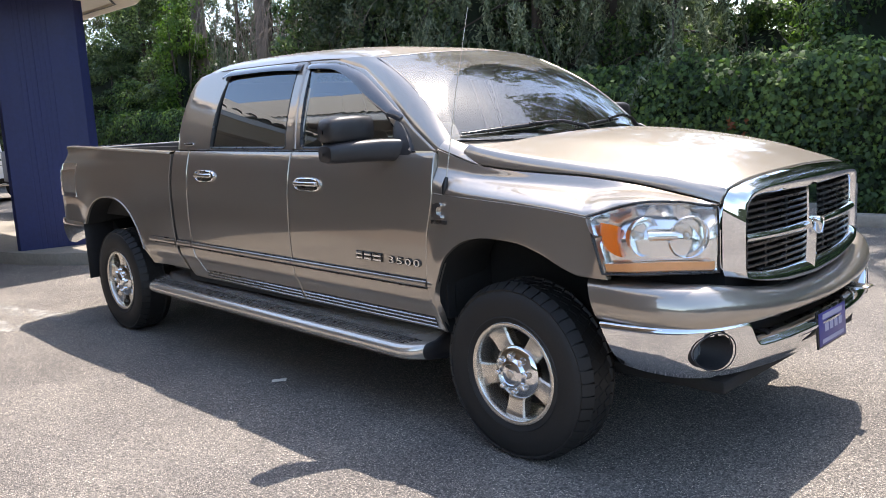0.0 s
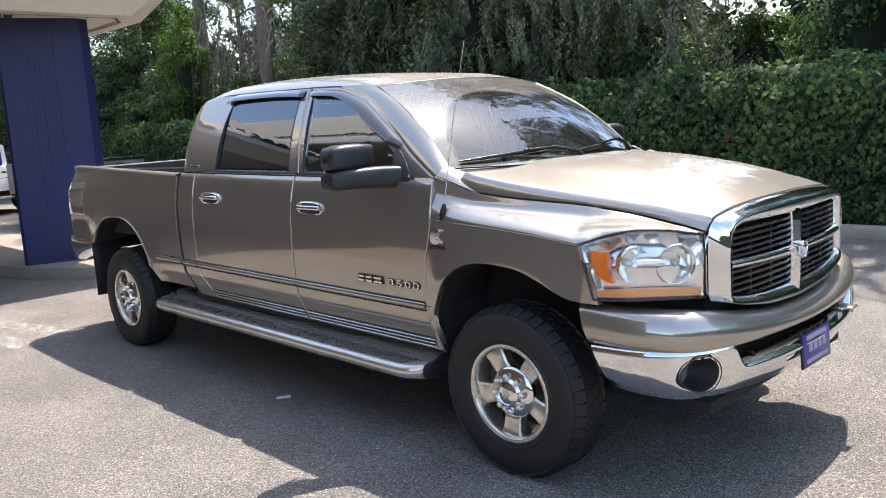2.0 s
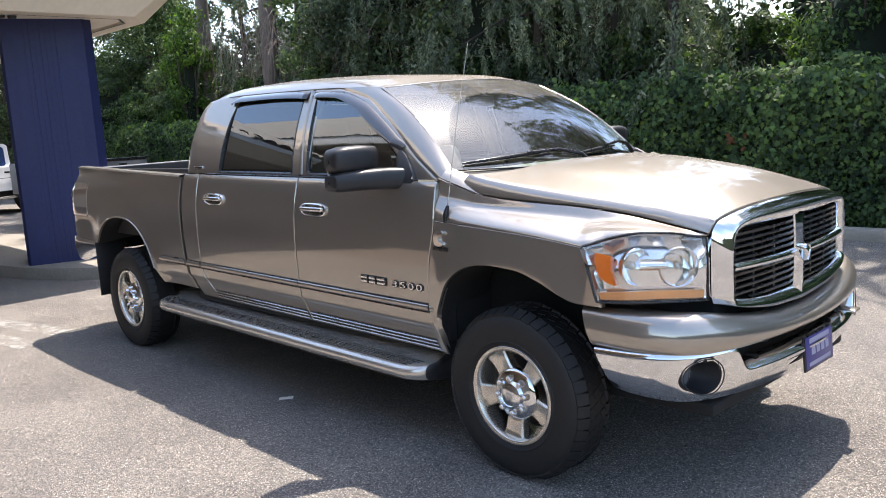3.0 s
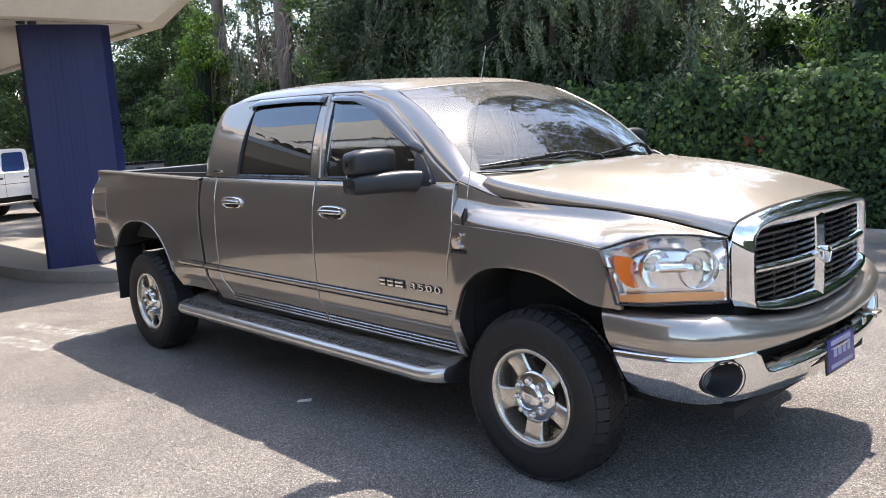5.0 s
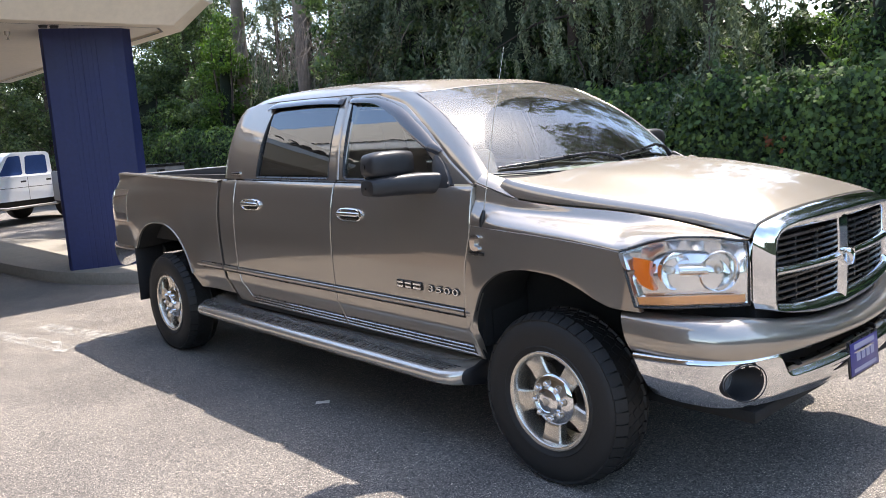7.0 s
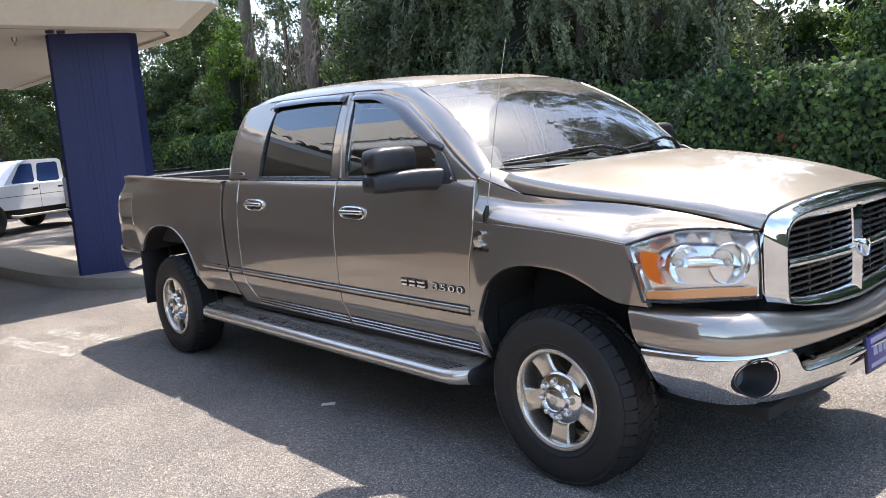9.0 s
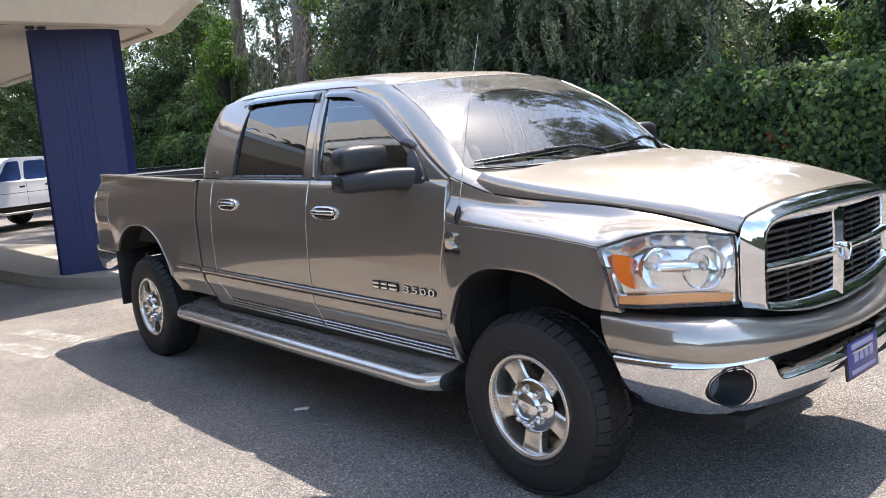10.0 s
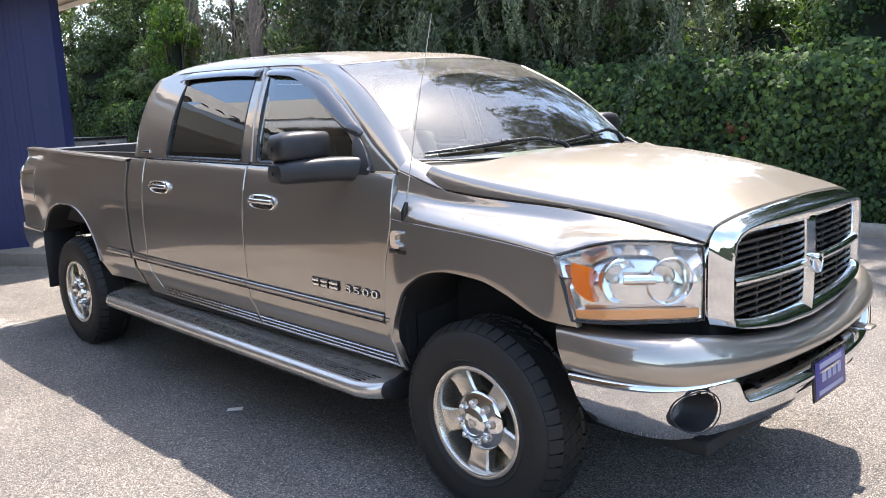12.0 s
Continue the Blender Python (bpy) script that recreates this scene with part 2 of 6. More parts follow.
ASPHALT, MARKING = asphalt(), worn_paint()
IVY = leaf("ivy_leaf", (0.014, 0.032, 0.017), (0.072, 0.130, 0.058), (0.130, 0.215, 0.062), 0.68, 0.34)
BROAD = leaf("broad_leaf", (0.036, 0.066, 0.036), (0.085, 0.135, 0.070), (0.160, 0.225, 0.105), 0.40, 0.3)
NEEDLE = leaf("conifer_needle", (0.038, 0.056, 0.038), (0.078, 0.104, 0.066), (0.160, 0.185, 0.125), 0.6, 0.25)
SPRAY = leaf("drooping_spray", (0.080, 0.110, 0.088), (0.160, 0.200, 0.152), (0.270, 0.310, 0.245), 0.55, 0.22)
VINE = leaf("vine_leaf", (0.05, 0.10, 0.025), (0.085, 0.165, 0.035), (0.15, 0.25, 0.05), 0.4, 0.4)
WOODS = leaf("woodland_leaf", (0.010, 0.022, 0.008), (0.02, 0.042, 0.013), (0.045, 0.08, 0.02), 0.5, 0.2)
DRY = leaf("dry_leaf", (0.16, 0.05, 0.02), (0.22, 0.08, 0.03), (0.28, 0.13, 0.05), 0.6)


# ---- mesh helpers ----
RAKE = 0.012  # the body sits nose down by this slope


def build(name, verts, faces, mat, parent=None, label="", sharp=38, smooth=True, weld=0.0):
    me = bpy.data.meshes.new(name)
    me.from_pydata([tuple(map(float, v)) for v in verts], [], [tuple(map(int, f)) for f in faces])
    bm = bmesh.new()
    bm.from_mesh(me)
    if weld:
        bmesh.ops.remove_doubles(bm, verts=bm.verts, dist=weld)
    bmesh.ops.recalc_face_normals(bm, faces=bm.faces)
    bm.to_mesh(me)
    bm.free()
    if smooth:
        me.shade_smooth()
        me.set_sharp_from_angle(angle=radians(sharp))
    me.materials.append(mat)
    ob = new(name, me)
    if parent is not None:
        ob.parent = parent
    if label:
        ob["label"] = label
    return ob


def part(name, bm, mat, parent=None, label="", sharp=38, smooth=True):
    """Links a bmesh as one mesh object under a thing or a part."""
    me = bpy.data.meshes.new(name)
    bmesh.ops.recalc_face_normals(bm, faces=bm.faces)
    bm.to_mesh(me)
    bm.free()
    if smooth:
        me.shade_smooth()
        me.set_sharp_from_angle(angle=radians(sharp))
    me.materials.append(mat)
    ob = new(name, me)
    if parent is not None:
        ob.parent = parent
    if label:
        ob["label"] = label
    return ob


def thing(name, label, category, at=(0, 0, 0), turn=0.0, group="", kind=""):
    ob = new(name)
    ob.empty_display_size = 0.3
    ob.matrix_basis = pose(*at, 0, 0, turn)
    return tagged(ob, label, category, group, kind)


def curve(xs, ys):
    """A smooth curve through the points, without overshoot."""
    xs, ys = np.asarray(xs, float), np.asarray(ys, float)
    h, d = np.diff(xs), np.diff(ys) / np.diff(xs)
    m = np.zeros(len(xs))
    m[0], m[-1] = d[0], d[-1]
    for i in range(1, len(xs) - 1):
        if d[i - 1] * d[i] > 0:
            w1, w2 = 2 * h[i] + h[i - 1], h[i] + 2 * h[i - 1]
            m[i] = (w1 + w2) / (w1 / d[i - 1] + w2 / d[i])

    def at(x):
        x = np.clip(np.asarray(x, float), xs[0], xs[-1])
        i = np.clip(np.searchsorted(xs, x, "right") - 1, 0, len(h) - 1)
        t = (x - xs[i]) / h[i]
        return (ys[i] * (1 + 2 * t) * (1 - t) ** 2 + m[i] * h[i] * t * (1 - t) ** 2
                + ys[i + 1] * t * t * (3 - 2 * t) + m[i + 1] * h[i] * t * t * (t - 1))
    return at


def quads(nu, nv, wrap_u=False, wrap_v=False):
    return [(i * nv + j, ((i + 1) % nu) * nv + j, ((i + 1) % nu) * nv + (j + 1) % nv, i * nv + (j + 1) % nv)
            for i in range(nu if wrap_u else nu - 1) for j in range(nv if wrap_v else nv - 1)]


def face(ob, out):
    """Turns an open sheet's faces so that they look outwards."""
    me = ob.data
    mean = sum((p.normal * p.area for p in me.polygons), Vector())
    if mean.dot(Vector(out)) < 0:
        me.flip_normals()
    return ob


def raked(p):
    p = np.array(p, float)
    p[..., 2] -= RAKE * p[..., 0]
    return p


def sheet(name, p, mat, parent, side=-1, depth=0.02, lip=0.003, label="", out=None, sharp=38, rake=True):
    """A panel from a grid of points given for the right-hand side, with edges that roll inwards; side=1 mirrors it."""
    p = np.array(p, float)
    du, dv = np.gradient(p, axis=0), np.gradient(p, axis=1)
    nrm = np.cross(du, dv)
    nrm /= np.linalg.norm(nrm, axis=2, keepdims=True) + 1e-9
    ref = np.array(out if out is not None else (0, -1, 0.2))
    if (nrm.reshape(-1, 3).mean(0) @ ref) < 0:
        nrm = -nrm
    if depth:
        inner = p.copy()
        for ax in (0, 1):
            for e, f in ((0, 1), (-1, -2)):
                a = [slice(None)] * 2
                b = [slice(None)] * 2
                a[ax], b[ax] = e, f
                step = p[tuple(b)] - p[tuple(a)]
                size = np.linalg.norm(step, axis=1, keepdims=True) + 1e-9
                inner[tuple(a)] += step / size * np.minimum(lip, size * 0.4)
        q, nn = np.pad(p, ((2, 2), (2, 2), (0, 0)), mode="edge"), np.pad(nrm, ((2, 2), (2, 2), (0, 0)), mode="edge")
        q[2:-2, 2:-2] = inner
        iu, iv = np.meshgrid(np.arange(q.shape[0]), np.arange(q.shape[1]), indexing="ij")
        ring = np.minimum(np.minimum(iu, q.shape[0] - 1 - iu), np.minimum(iv, q.shape[1] - 1 - iv))
        q -= nn * np.where(ring == 0, depth, np.where(ring == 1, lip, 0.0))[..., None]
        p = q
    if rake:
        p = raked(p)
    p[..., 1] *= -side
    return build(name, p.reshape(-1, 3), quads(p.shape[0], p.shape[1]), mat, parent, label, sharp, True, 1e-5)


def box(bm, x0, x1, y0, y1, z0, z1, bevel=0.0, m=None, seg=2):
    r = bmesh.ops.create_cube(bm, size=1.0)
    for v in r["verts"]:
        v.co = Vector((x0 + (v.co.x + 0.5) * (x1 - x0), y0 + (v.co.y + 0.5) * (y1 - y0), z0 + (v.co.z + 0.5) * (z1 - z0)))
    vs = r["verts"]
    if bevel:
        es = list({e for v in vs for e in v.link_edges})
        r2 = bmesh.ops.bevel(bm, geom=es, offset=bevel, segments=seg, affect="EDGES", profile=0.5)
        vs = list({v for f in r2["faces"] for v in f.verts} | {v for v in vs if v.is_valid})
    if m is not None:
        bmesh.ops.transform(bm, matrix=m, verts=[v for v in vs if v.is_valid])
    return bm


def boxed(name, x0, x1, y0, y1, z0, z1, mat, parent=None, bevel=0.0, label="", m=None, seg=2):
    return part(name, box(bmesh.new(), x0, x1, y0, y1, z0, z1, bevel, m, seg), mat, parent, label)


def tube(name, points, radius, mat, parent=None, label="", n=10, ends=True):
    """A round bar along points; radius may be a list."""
    pts = [Vector(p) for p in points]
    rad = radius if isinstance(radius, (list, tuple)) else [radius] * len(pts)
    verts, faces = [], []
    side_dir = None
    for i, p in enumerate(pts):
        t = (pts[min(i + 1, len(pts) - 1)] - pts[max(i - 1, 0)]).normalized()
        if side_dir is None:
            side_dir = t.orthogonal().normalized()
        side_dir = (side_dir - t * side_dir.dot(t)).normalized()
        up = t.cross(side_dir)
        for k in range(n):
            a = 2 * math.pi * k / n
            verts.append(p + (side_dir * math.cos(a) + up * math.sin(a)) * rad[i])
    faces = quads(len(pts), n, False, True)
    if ends:
        faces += [tuple(range(n)), tuple((len(pts) - 1) * n + k for k in range(n))]
    return build(name, verts, faces, mat, parent, label, 50)


def lathe(name, profile, mat, parent=None, label="", n=64, sharp=38, closed=False):
    """Turned about the y axis: profile rows are (radius, y)."""
    verts = [(r * math.cos(2 * math.pi * k / n), y, r * math.sin(2 * math.pi * k / n)) for k in range(n) for r, y in profile]
    return build(name, verts, quads(n, len(profile), True, closed), mat, parent, label, sharp, True, 1e-5)


def chaikin(loop, times=2, closed=True):
    q = np.array(loop, float)
    for _ in range(times):
        nxt = np.roll(q, -1, axis=0)
        q = np.stack([0.75 * q + 0.25 * nxt, 0.25 * q + 0.75 * nxt], 1).reshape(-1, q.shape[1])
    return q


def densify(loop, k):
    q = np.array(loop, float)
    nxt = np.roll(q, -1, axis=0)
    return np.concatenate([(q * (1 - i / k) + nxt * (i / k))[:, None] for i in range(k)], 1).reshape(-1, q.shape[1])


# ---- the pickup truck: front axle at x = 0, nose towards +x ----
truck = thing("pickup_truck", "champagne metallic crew-cab pickup truck with chrome trim parked on asphalt", "pickup truck")

SIDE = curve([0.44, 0.50, 0.56, 0.640, 0.652, 0.75, 0.95, 1.10, 1.22, 1.32, 1.36, 1.385],
             [0.885, 0.905, 0.930, 0.960, 0.970, 0.974, 0.979, 0.976, 0.964, 0.943, 0.930, 0.912])


def lean(z):
    """Half-width of the cab at window height."""
    h = np.asarray(z) - 1.38
    return 0.897 - h * 0.19 - h * h * 0.39


def flare(x, z, cx, cz, a, b, rise):
    r = (np.abs((x - cx) / a) ** 2.4 + np.abs((z - cz) / b) ** 2.4) ** (1 / 2.4)
    return rise * np.exp(-(((r - 1.0) / 0.20) ** 2))


ARCH_F, ARCH_R = (-0.01, 0.40, 0.452, 0.606), (-4.045, 0.44, 0.545, 0.575)


# the front arch is upright behind the wheel and slopes down towards the bumper
FRONT_ARCH = curve([-0.446, -0.440, -0.427, -0.393, -0.359, -0.302, -0.248, -0.18, -0.083, 0.068, 0.209, 0.315, 0.372, 0.43],
                   [0.50, 0.614, 0.692, 0.798, 0.877, 0.934, 0.967, 0.990, 1.002, 0.995, 0.956, 0.908, 0.888, 0.882])


def arch_top(x, arch):
    cx, cz, a, b = arch
    q = np.clip(1 - np.abs((x - cx) / a) ** 2.4, 0, 1)
    return cz + b * q ** (1 / 2.4)


def door_panel(name, x0, x1, parent, side, low=0.50, label=""):
    """A door skin between two shut lines; x0 and x1 are curves over height."""
    v = np.linspace(0, 1, 56)
    z = low + (1.372 - low) * v
    u = np.linspace(0, 1, 26)
    X = x0(z)[None, :] * (1 - u[:, None]) + x1(z)[None, :] * u[:, None]
    Z = np.repeat(z[None, :], len(u), 0)
    return sheet(name, np.stack([X, -SIDE(Z), Z], -1), PAINT, parent, side, 0.03, 0.004, label)


SEAM_A = curve([0.45, 0.55, 0.75, 0.95, 1.18, 1.40], [-0.455, -0.478, -0.512, -0.500, -0.455, -0.462])
SEAM_B = curve([0.45, 0.60, 0.80, 1.40], [-1.600, -1.628, -1.645, -1.630])
SEAM_C = curve([0.45, 0.55, 0.66, 0.80, 1.40], [-2.66, -2.735, -2.795, -2.825, -2.815])
SEAM_D = curve([0.45, 0.55, 0.80, 1.10, 1.40], [-2.945, -2.975, -3.035, -3.045, -3.035])


def shifted(f, d):
    return lambda z: f(z) + d


def window_parts(door, inner, outer, pane_mat, side, pane_label):
    """Frame and pane of a door window, on the leaning side of the cab."""
    a, b = chaikin(densify(inner, 9), 2), chaikin(densify(outer, 9), 2)
    n = len(a)

    def on(q, inset):
        return np.stack([q[:, 0], -(lean(q[:, 1]) - inset), q[:, 1]], -1)
    def inward(q, d):
        t = np.roll(q, -1, 0) - np.roll(q, 1, 0)
        nn = np.stack([-t[:, 1], t[:, 0]], -1) / (np.linalg.norm(t, axis=1, keepdims=True) + 1e-9)
        if ((q.mean(0) - q) * nn).sum() < 0:
            nn = -nn
        return q + nn * d
    rings = [on(b, 0.05), on(b, 0.010)] + [on(b * (1 - k) + a * k, 0.010 * (1 - k / 0.16) ** 2) for k in (0.02, 0.05, 0.09, 0.13)]
    rings += [on(b * (1 - k) + a * k, 0.0) for k in (0.2, 0.4, 0.6, 0.8)] + [on(inward(a, -0.010), 0.0), on(inward(a, -0.005), 0.0), on(inward(a, -0.0015), 0.0), on(a, 0.003), on(a, 0.035)]
    p = raked(np.stack(rings))
    p[..., 1] *= -side
    build("window_frame", p.reshape(-1, 3), quads(len(rings), n, False, True), PAINT, door)
    seal = [on(inward(a, -0.003), 0.004), on(inward(a, 0.001), -0.003), on(inward(a, 0.006), -0.002), on(inward(a, 0.010), 0.004), on(inward(a, 0.011), 0.04)]
    p = raked(np.stack(seal))
    p[..., 1] *= -side
    build("window_seal", p.reshape(-1, 3), quads(len(seal), n, False, True), SATIN, door, "black rubber seal")
    # the glass is barrel-curved and stands a little steeper than its frame
    loops = [a * (1 - k) + a.mean(0) * k for k in (0, 0.1, 0.22, 0.36, 0.52, 0.7, 0.88, 0.995)]
    p = np.stack([on(q, -0.003) for q in loops])
    f = np.clip((1.86 - p[..., 2]) / 0.48, 0, 1)
    p[..., 1] += 0.014 * f + 0.010 * 4 * f * (1 - f)
    p = raked(p)
    p[..., 1] *= -side
    pane = build("pane", p.reshape(-1, 3), quads(len(loops), n, False, True), pane_mat, door, pane_label, 80)
    face(pane, (0, side, 0.3)).visible_shadow = False


def visor(door, top, bottom, side):
    """A smoked wind deflector over the head of a window."""
    k = np.linspace(0, 1, 40)
    t = np.linspace(0, 1, len(top))
    T = np.stack([curve(t, [q[i] for q in top])(k) for i in (0, 1)], -1)
    B = np.stack([curve(t, [q[i] for q in bottom])(k) for i in (0, 1)], -1)
    rows = []
    for w, off in ((0, 0.002), (0.04, 0.012), (0.35, 0.028), (0.75, 0.036), (1.0, 0.034), (1.0, 0.030), (0.7, 0.030), (0.1, 0.008)):
        q = T * (1 - w) + B * w
        taper = np.clip(np.minimum(k, 1 - k) / 0.05, 0.25, 1)
        rows.append(np.stack([q[:, 0], -(lean(q[:, 1]) + off * taper), q[:, 1]], -1))
    p = raked(np.stack(rows))
    p[..., 1] *= -side
    build("wind_deflector", p.reshape(-1, 3), quads(len(rows), len(k)), VISOR, door, "smoked acrylic wind deflector")


def handle(door, x, height, side):
    """A chrome pull handle in a chrome bezel."""
    z0, y0 = height, 0.970
    rows = []
    k = np.linspace(0, 2 * math.pi, 40, endpoint=False)

    def oval(a, b, off):
        c, s = np.cos(k), np.sin(k)
        return np.stack([x + a * np.sign(c) * np.abs(c) ** 0.6, np.full(40, -(y0 + off)), z0 + b * np.sign(s) * np.abs(s) ** 0.75], -1)
    rows = [oval(0.122, 0.040, -0.010), oval(0.120, 0.038, 0.008), oval(0.113, 0.033, 0.011), oval(0.106, 0.028, 0.006), oval(0.098, 0.023, -0.006), oval(0.001, 0.001, -0.006)]
    p = raked(np.stack(rows))
    p[..., 1] *= -side
    h = build("handle", p.reshape(-1, 3), quads(len(rows), 40, False, True), CHROME, door, "chrome pull handle")
    bm = bmesh.new()
    box(bm, x - 0.106, x + 0.106, y0 + 0.002, y0 + 0.026, z0 - 0.008, z0 + 0.017, 0.008, None, 3)
    for v in bm.verts:
        v.co.y *= side
        v.co.z -= RAKE * v.co.x
    part("grip", bm, CHROME, h)
    bm = bmesh.new()
    box(bm, x - 0.085, x + 0.085, y0 - 0.004, y0 + 0.005, z0 - 0.026, z0 - 0.010, 0.003)
    for v in bm.verts:
        v.co.y *= side
        v.co.z -= RAKE * v.co.x
    part("recess", bm, SATIN, h)


def strip(name, x0, x1, z0, z1, proud, mat, parent, side, label="", half=SIDE, n=24):
    """A moulding along the flank, rounded across."""
    x = np.linspace(x0, x1, n)
    rows = []
    for w, o in ((0, -0.002), (0.08, proud * 0.6), (0.25, proud), (0.75, proud), (0.92, proud * 0.6), (1, -0.002)):
        z = z0 + (z1 - z0) * w
        rows.append(np.stack([x, -(half(np.full(n, z)) + o), np.full(n, z)], -1))
    p = raked(np.stack(rows))
    p[..., 1] *= -side
    return build(name, p.reshape(-1, 3), quads(len(rows), n), mat, parent, label, 60)


RAIL = curve([-2.98, -2.90, -2.80, -2.5, -1.6, -1.25, -1.05], [1.835, 1.862, 1.876, 1.886, 1.880, 1.862, 1.845])
def glass_at(s, t):
    """A place on the windscreen: s across, t up."""
    bx, by, bz = -0.225 - 0.222 * abs(s) ** 2.2, 0.838 * s, 1.405 + 0.018 * abs(s) ** 2
    tx, ty, tz = -0.945 - 0.138 * s * s, 0.706 * s, 1.890 - 0.035 * s * s
    bow = 0.045 * math.sin(math.pi * t)
    return np.array((bx + (tx - bx) * t + bow * 0.55, (by + (ty - by) * t) * (0.958 if s > 0 else 1), bz + (tz - bz) * t + bow * 0.8))


F_IN = [(-1.590, 1.386), (-1.652, 1.845), (-1.44, 1.832), (-1.17, 1.765), (-0.955, 1.625), (-0.80, 1.49), (-0.70, 1.386)]
F_OUT = [(-1.624, 1.376), (-1.690, 1.882), (-1.44, 1.872), (-1.135, 1.80), (-0.885, 1.655), (-0.66, 1.49), (-0.475, 1.376)]
R_IN = [(-2.600, 1.386), (-2.598, 1.45), (-2.595, 1.53), (-2.590, 1.61), (-2.582, 1.68), (-2.570, 1.75), (-2.553, 1.81), (-2.525, 1.853), (-2.43, 1.857), (-2.15, 1.858), (-1.775, 1.848), (-1.755, 1.60), (-1.735, 1.386)]
R_OUT = [(-3.050, 1.376), (-3.053, 1.46), (-3.048, 1.56), (-3.040, 1.66), (-3.028, 1.748), (-3.005, 1.815), (-2.955, 1.862), (-2.83, 1.884), (-2.60, 1.892), (-2.15, 1.892), (-1.705, 1.886), (-1.672, 1.60), (-1.640, 1.376)]

for side in (-1, 1):
    fd = door_panel("front_door", shifted(SEAM_A, -0.004), shifted(SEAM_B, 0.004), truck, side)
    rd = door_panel("rear_door", shifted(SEAM_B, -0.004), shifted(SEAM_C, 0.004), truck, side)
    window_parts(fd, F_IN, F_OUT, FRONT_GLASS, side, "lightly tinted door glass")
    window_parts(rd, R_IN, R_OUT, REAR_GLASS, side, "dark tinted door glass")
    visor(fd, [(-1.680, 1.868), (-1.44, 1.860), (-1.20, 1.800), (-0.98, 1.690), (-0.745, 1.548)],
          [(-1.690, 1.836), (-1.44, 1.822), (-1.22, 1.755), (-1.02, 1.645), (-0.770, 1.520)], side)
    visor(rd, [(-2.600, 1.858), (-2.50, 1.884), (-2.15, 1.884), (-1.85, 1.878), (-1.735, 1.868)],
          [(-2.600, 1.826), (-2.50, 1.842), (-2.15, 1.846), (-1.85, 1.838), (-1.740, 1.830)], side)
    handle(fd, -1.445, 1.194, side)
    handle(rd, -2.572, 1.213, side)
    for d, a, b in ((fd, -0.520, -1.640), (rd, -1.652, -2.812)):
        strip("moulding", a, b, 0.722, 0.760, 0.012, PAINT, d, side, "body-coloured flank moulding")
        strip("moulding_line", a, b, 0.757, 0.766, 0.006, SATIN, d, side, "black moulding edge")
        strip("moulding_line", a, b, 0.715, 0.723, 0.006, SATIN, d, side, "black moulding edge")
    for d, a, b in ((fd, -0.515, -1.615), (rd, -1.635, -2.735)):
        for zz in (0.512, 0.533, 0.554):
            strip("sill_rib", a, b, zz, zz + 0.011, 0.006, CHROME, d, side, "bright ribbed sill trim")
            strip("sill_groove", a, b, zz + 0.012, zz + 0.020, 0.002, SATIN, d, side, "black groove")
        strip("belt_seal", a + (-0.09 if a > -1 else 0.0), b, 1.366, 1.380, 0.006, SATIN, d, side, "black belt seal", lambda z: np.full(len(z), 0.912))

    # rear quarter of the cab, below and above the belt line
    quarter = door_panel("cab_quarter", shifted(SEAM_C, -0.004), shifted(SEAM_D, 0.010), truck, side)
    strip("moulding", -2.835, -3.022, 0.722, 0.760, 0.012, PAINT, quarter, side, "body-coloured flank moulding")
    strip("moulding_line", -2.835, -3.022, 0.757, 0.766, 0.006, SATIN, quarter, side, "black moulding edge")
    strip("moulding_line", -2.835, -3.022, 0.715, 0.723, 0.006, SATIN, quarter, side, "black moulding edge")
    bm = box(bmesh.new(), -2.93, -2.81, -0.902, -0.892, 1.405, 1.424, 0.003)
    for vv in bm.verts:
        vv.co.y = (vv.co.y + 0.002) * -side
        vv.co.z -= RAKE * vv.co.x
    badge = part("cab_badge", bm, CHROME, truck, "small chrome cab badge")
    bm = box(bmesh.new(), -2.925, -2.815, -0.904, -0.900, 1.409, 1.420, 0.001)
    for vv in bm.verts:
        vv.co.y *= -side
        vv.co.z -= RAKE * vv.co.x
    part("badge_inset", bm, SATIN, badge)

    z = np.linspace(1.378, 1.885, 12)
    X = np.linspace(-1.59, -1.76, 6)[:, None] - 0.02 * (z[None] - 1.38)
    sheet("centre_pillar", np.stack([X, np.repeat(-(lean(z)[None] - 0.009), 6, 0), np.repeat(z[None], 6, 0)], -1), PAINT, truck, side, 0.02, 0.003)
    # windscreen pillar, between the door frame and the glass
    k = np.linspace(0, 1, 28)
    lowx = curve([0, 0.3, 0.55, 0.8, 1], [-0.470, -0.650, -0.880, -1.130, -1.40])(k)
    lowz = curve([0, 0.3, 0.55, 0.8, 1], [1.385, 1.495, 1.662, 1.806, 1.873])(k)
    edge = np.array([glass_at(-0.985, q) for q in k]) * (1, -1, 1) + (0.002, 0.004, 0.004)
    upx, upy, upz = edge[:, 0], edge[:, 1], edge[:, 2]
    rows = [np.stack([lowx - 0.030, -(lean(lowz - 0.026) - 0.012), lowz - 0.026], -1)]
    for w in np.linspace(0, 1, 14):
        bulge = 0.012 * math.sin(math.pi * w)
        rows.append(np.stack([lowx * (1 - w) + upx * w + bulge * 0.5, -(lean(lowz) * (1 - w) + upy * w + bulge * 0.7), lowz * (1 - w) + upz * w + bulge * 0.5], -1))
    rows = np.stack(rows)
    rows[..., 1] *= 0.958 if side > 0 else 1
    sheet("windscreen_pillar", rows, PAINT, truck, side, 0.03, 0.004)

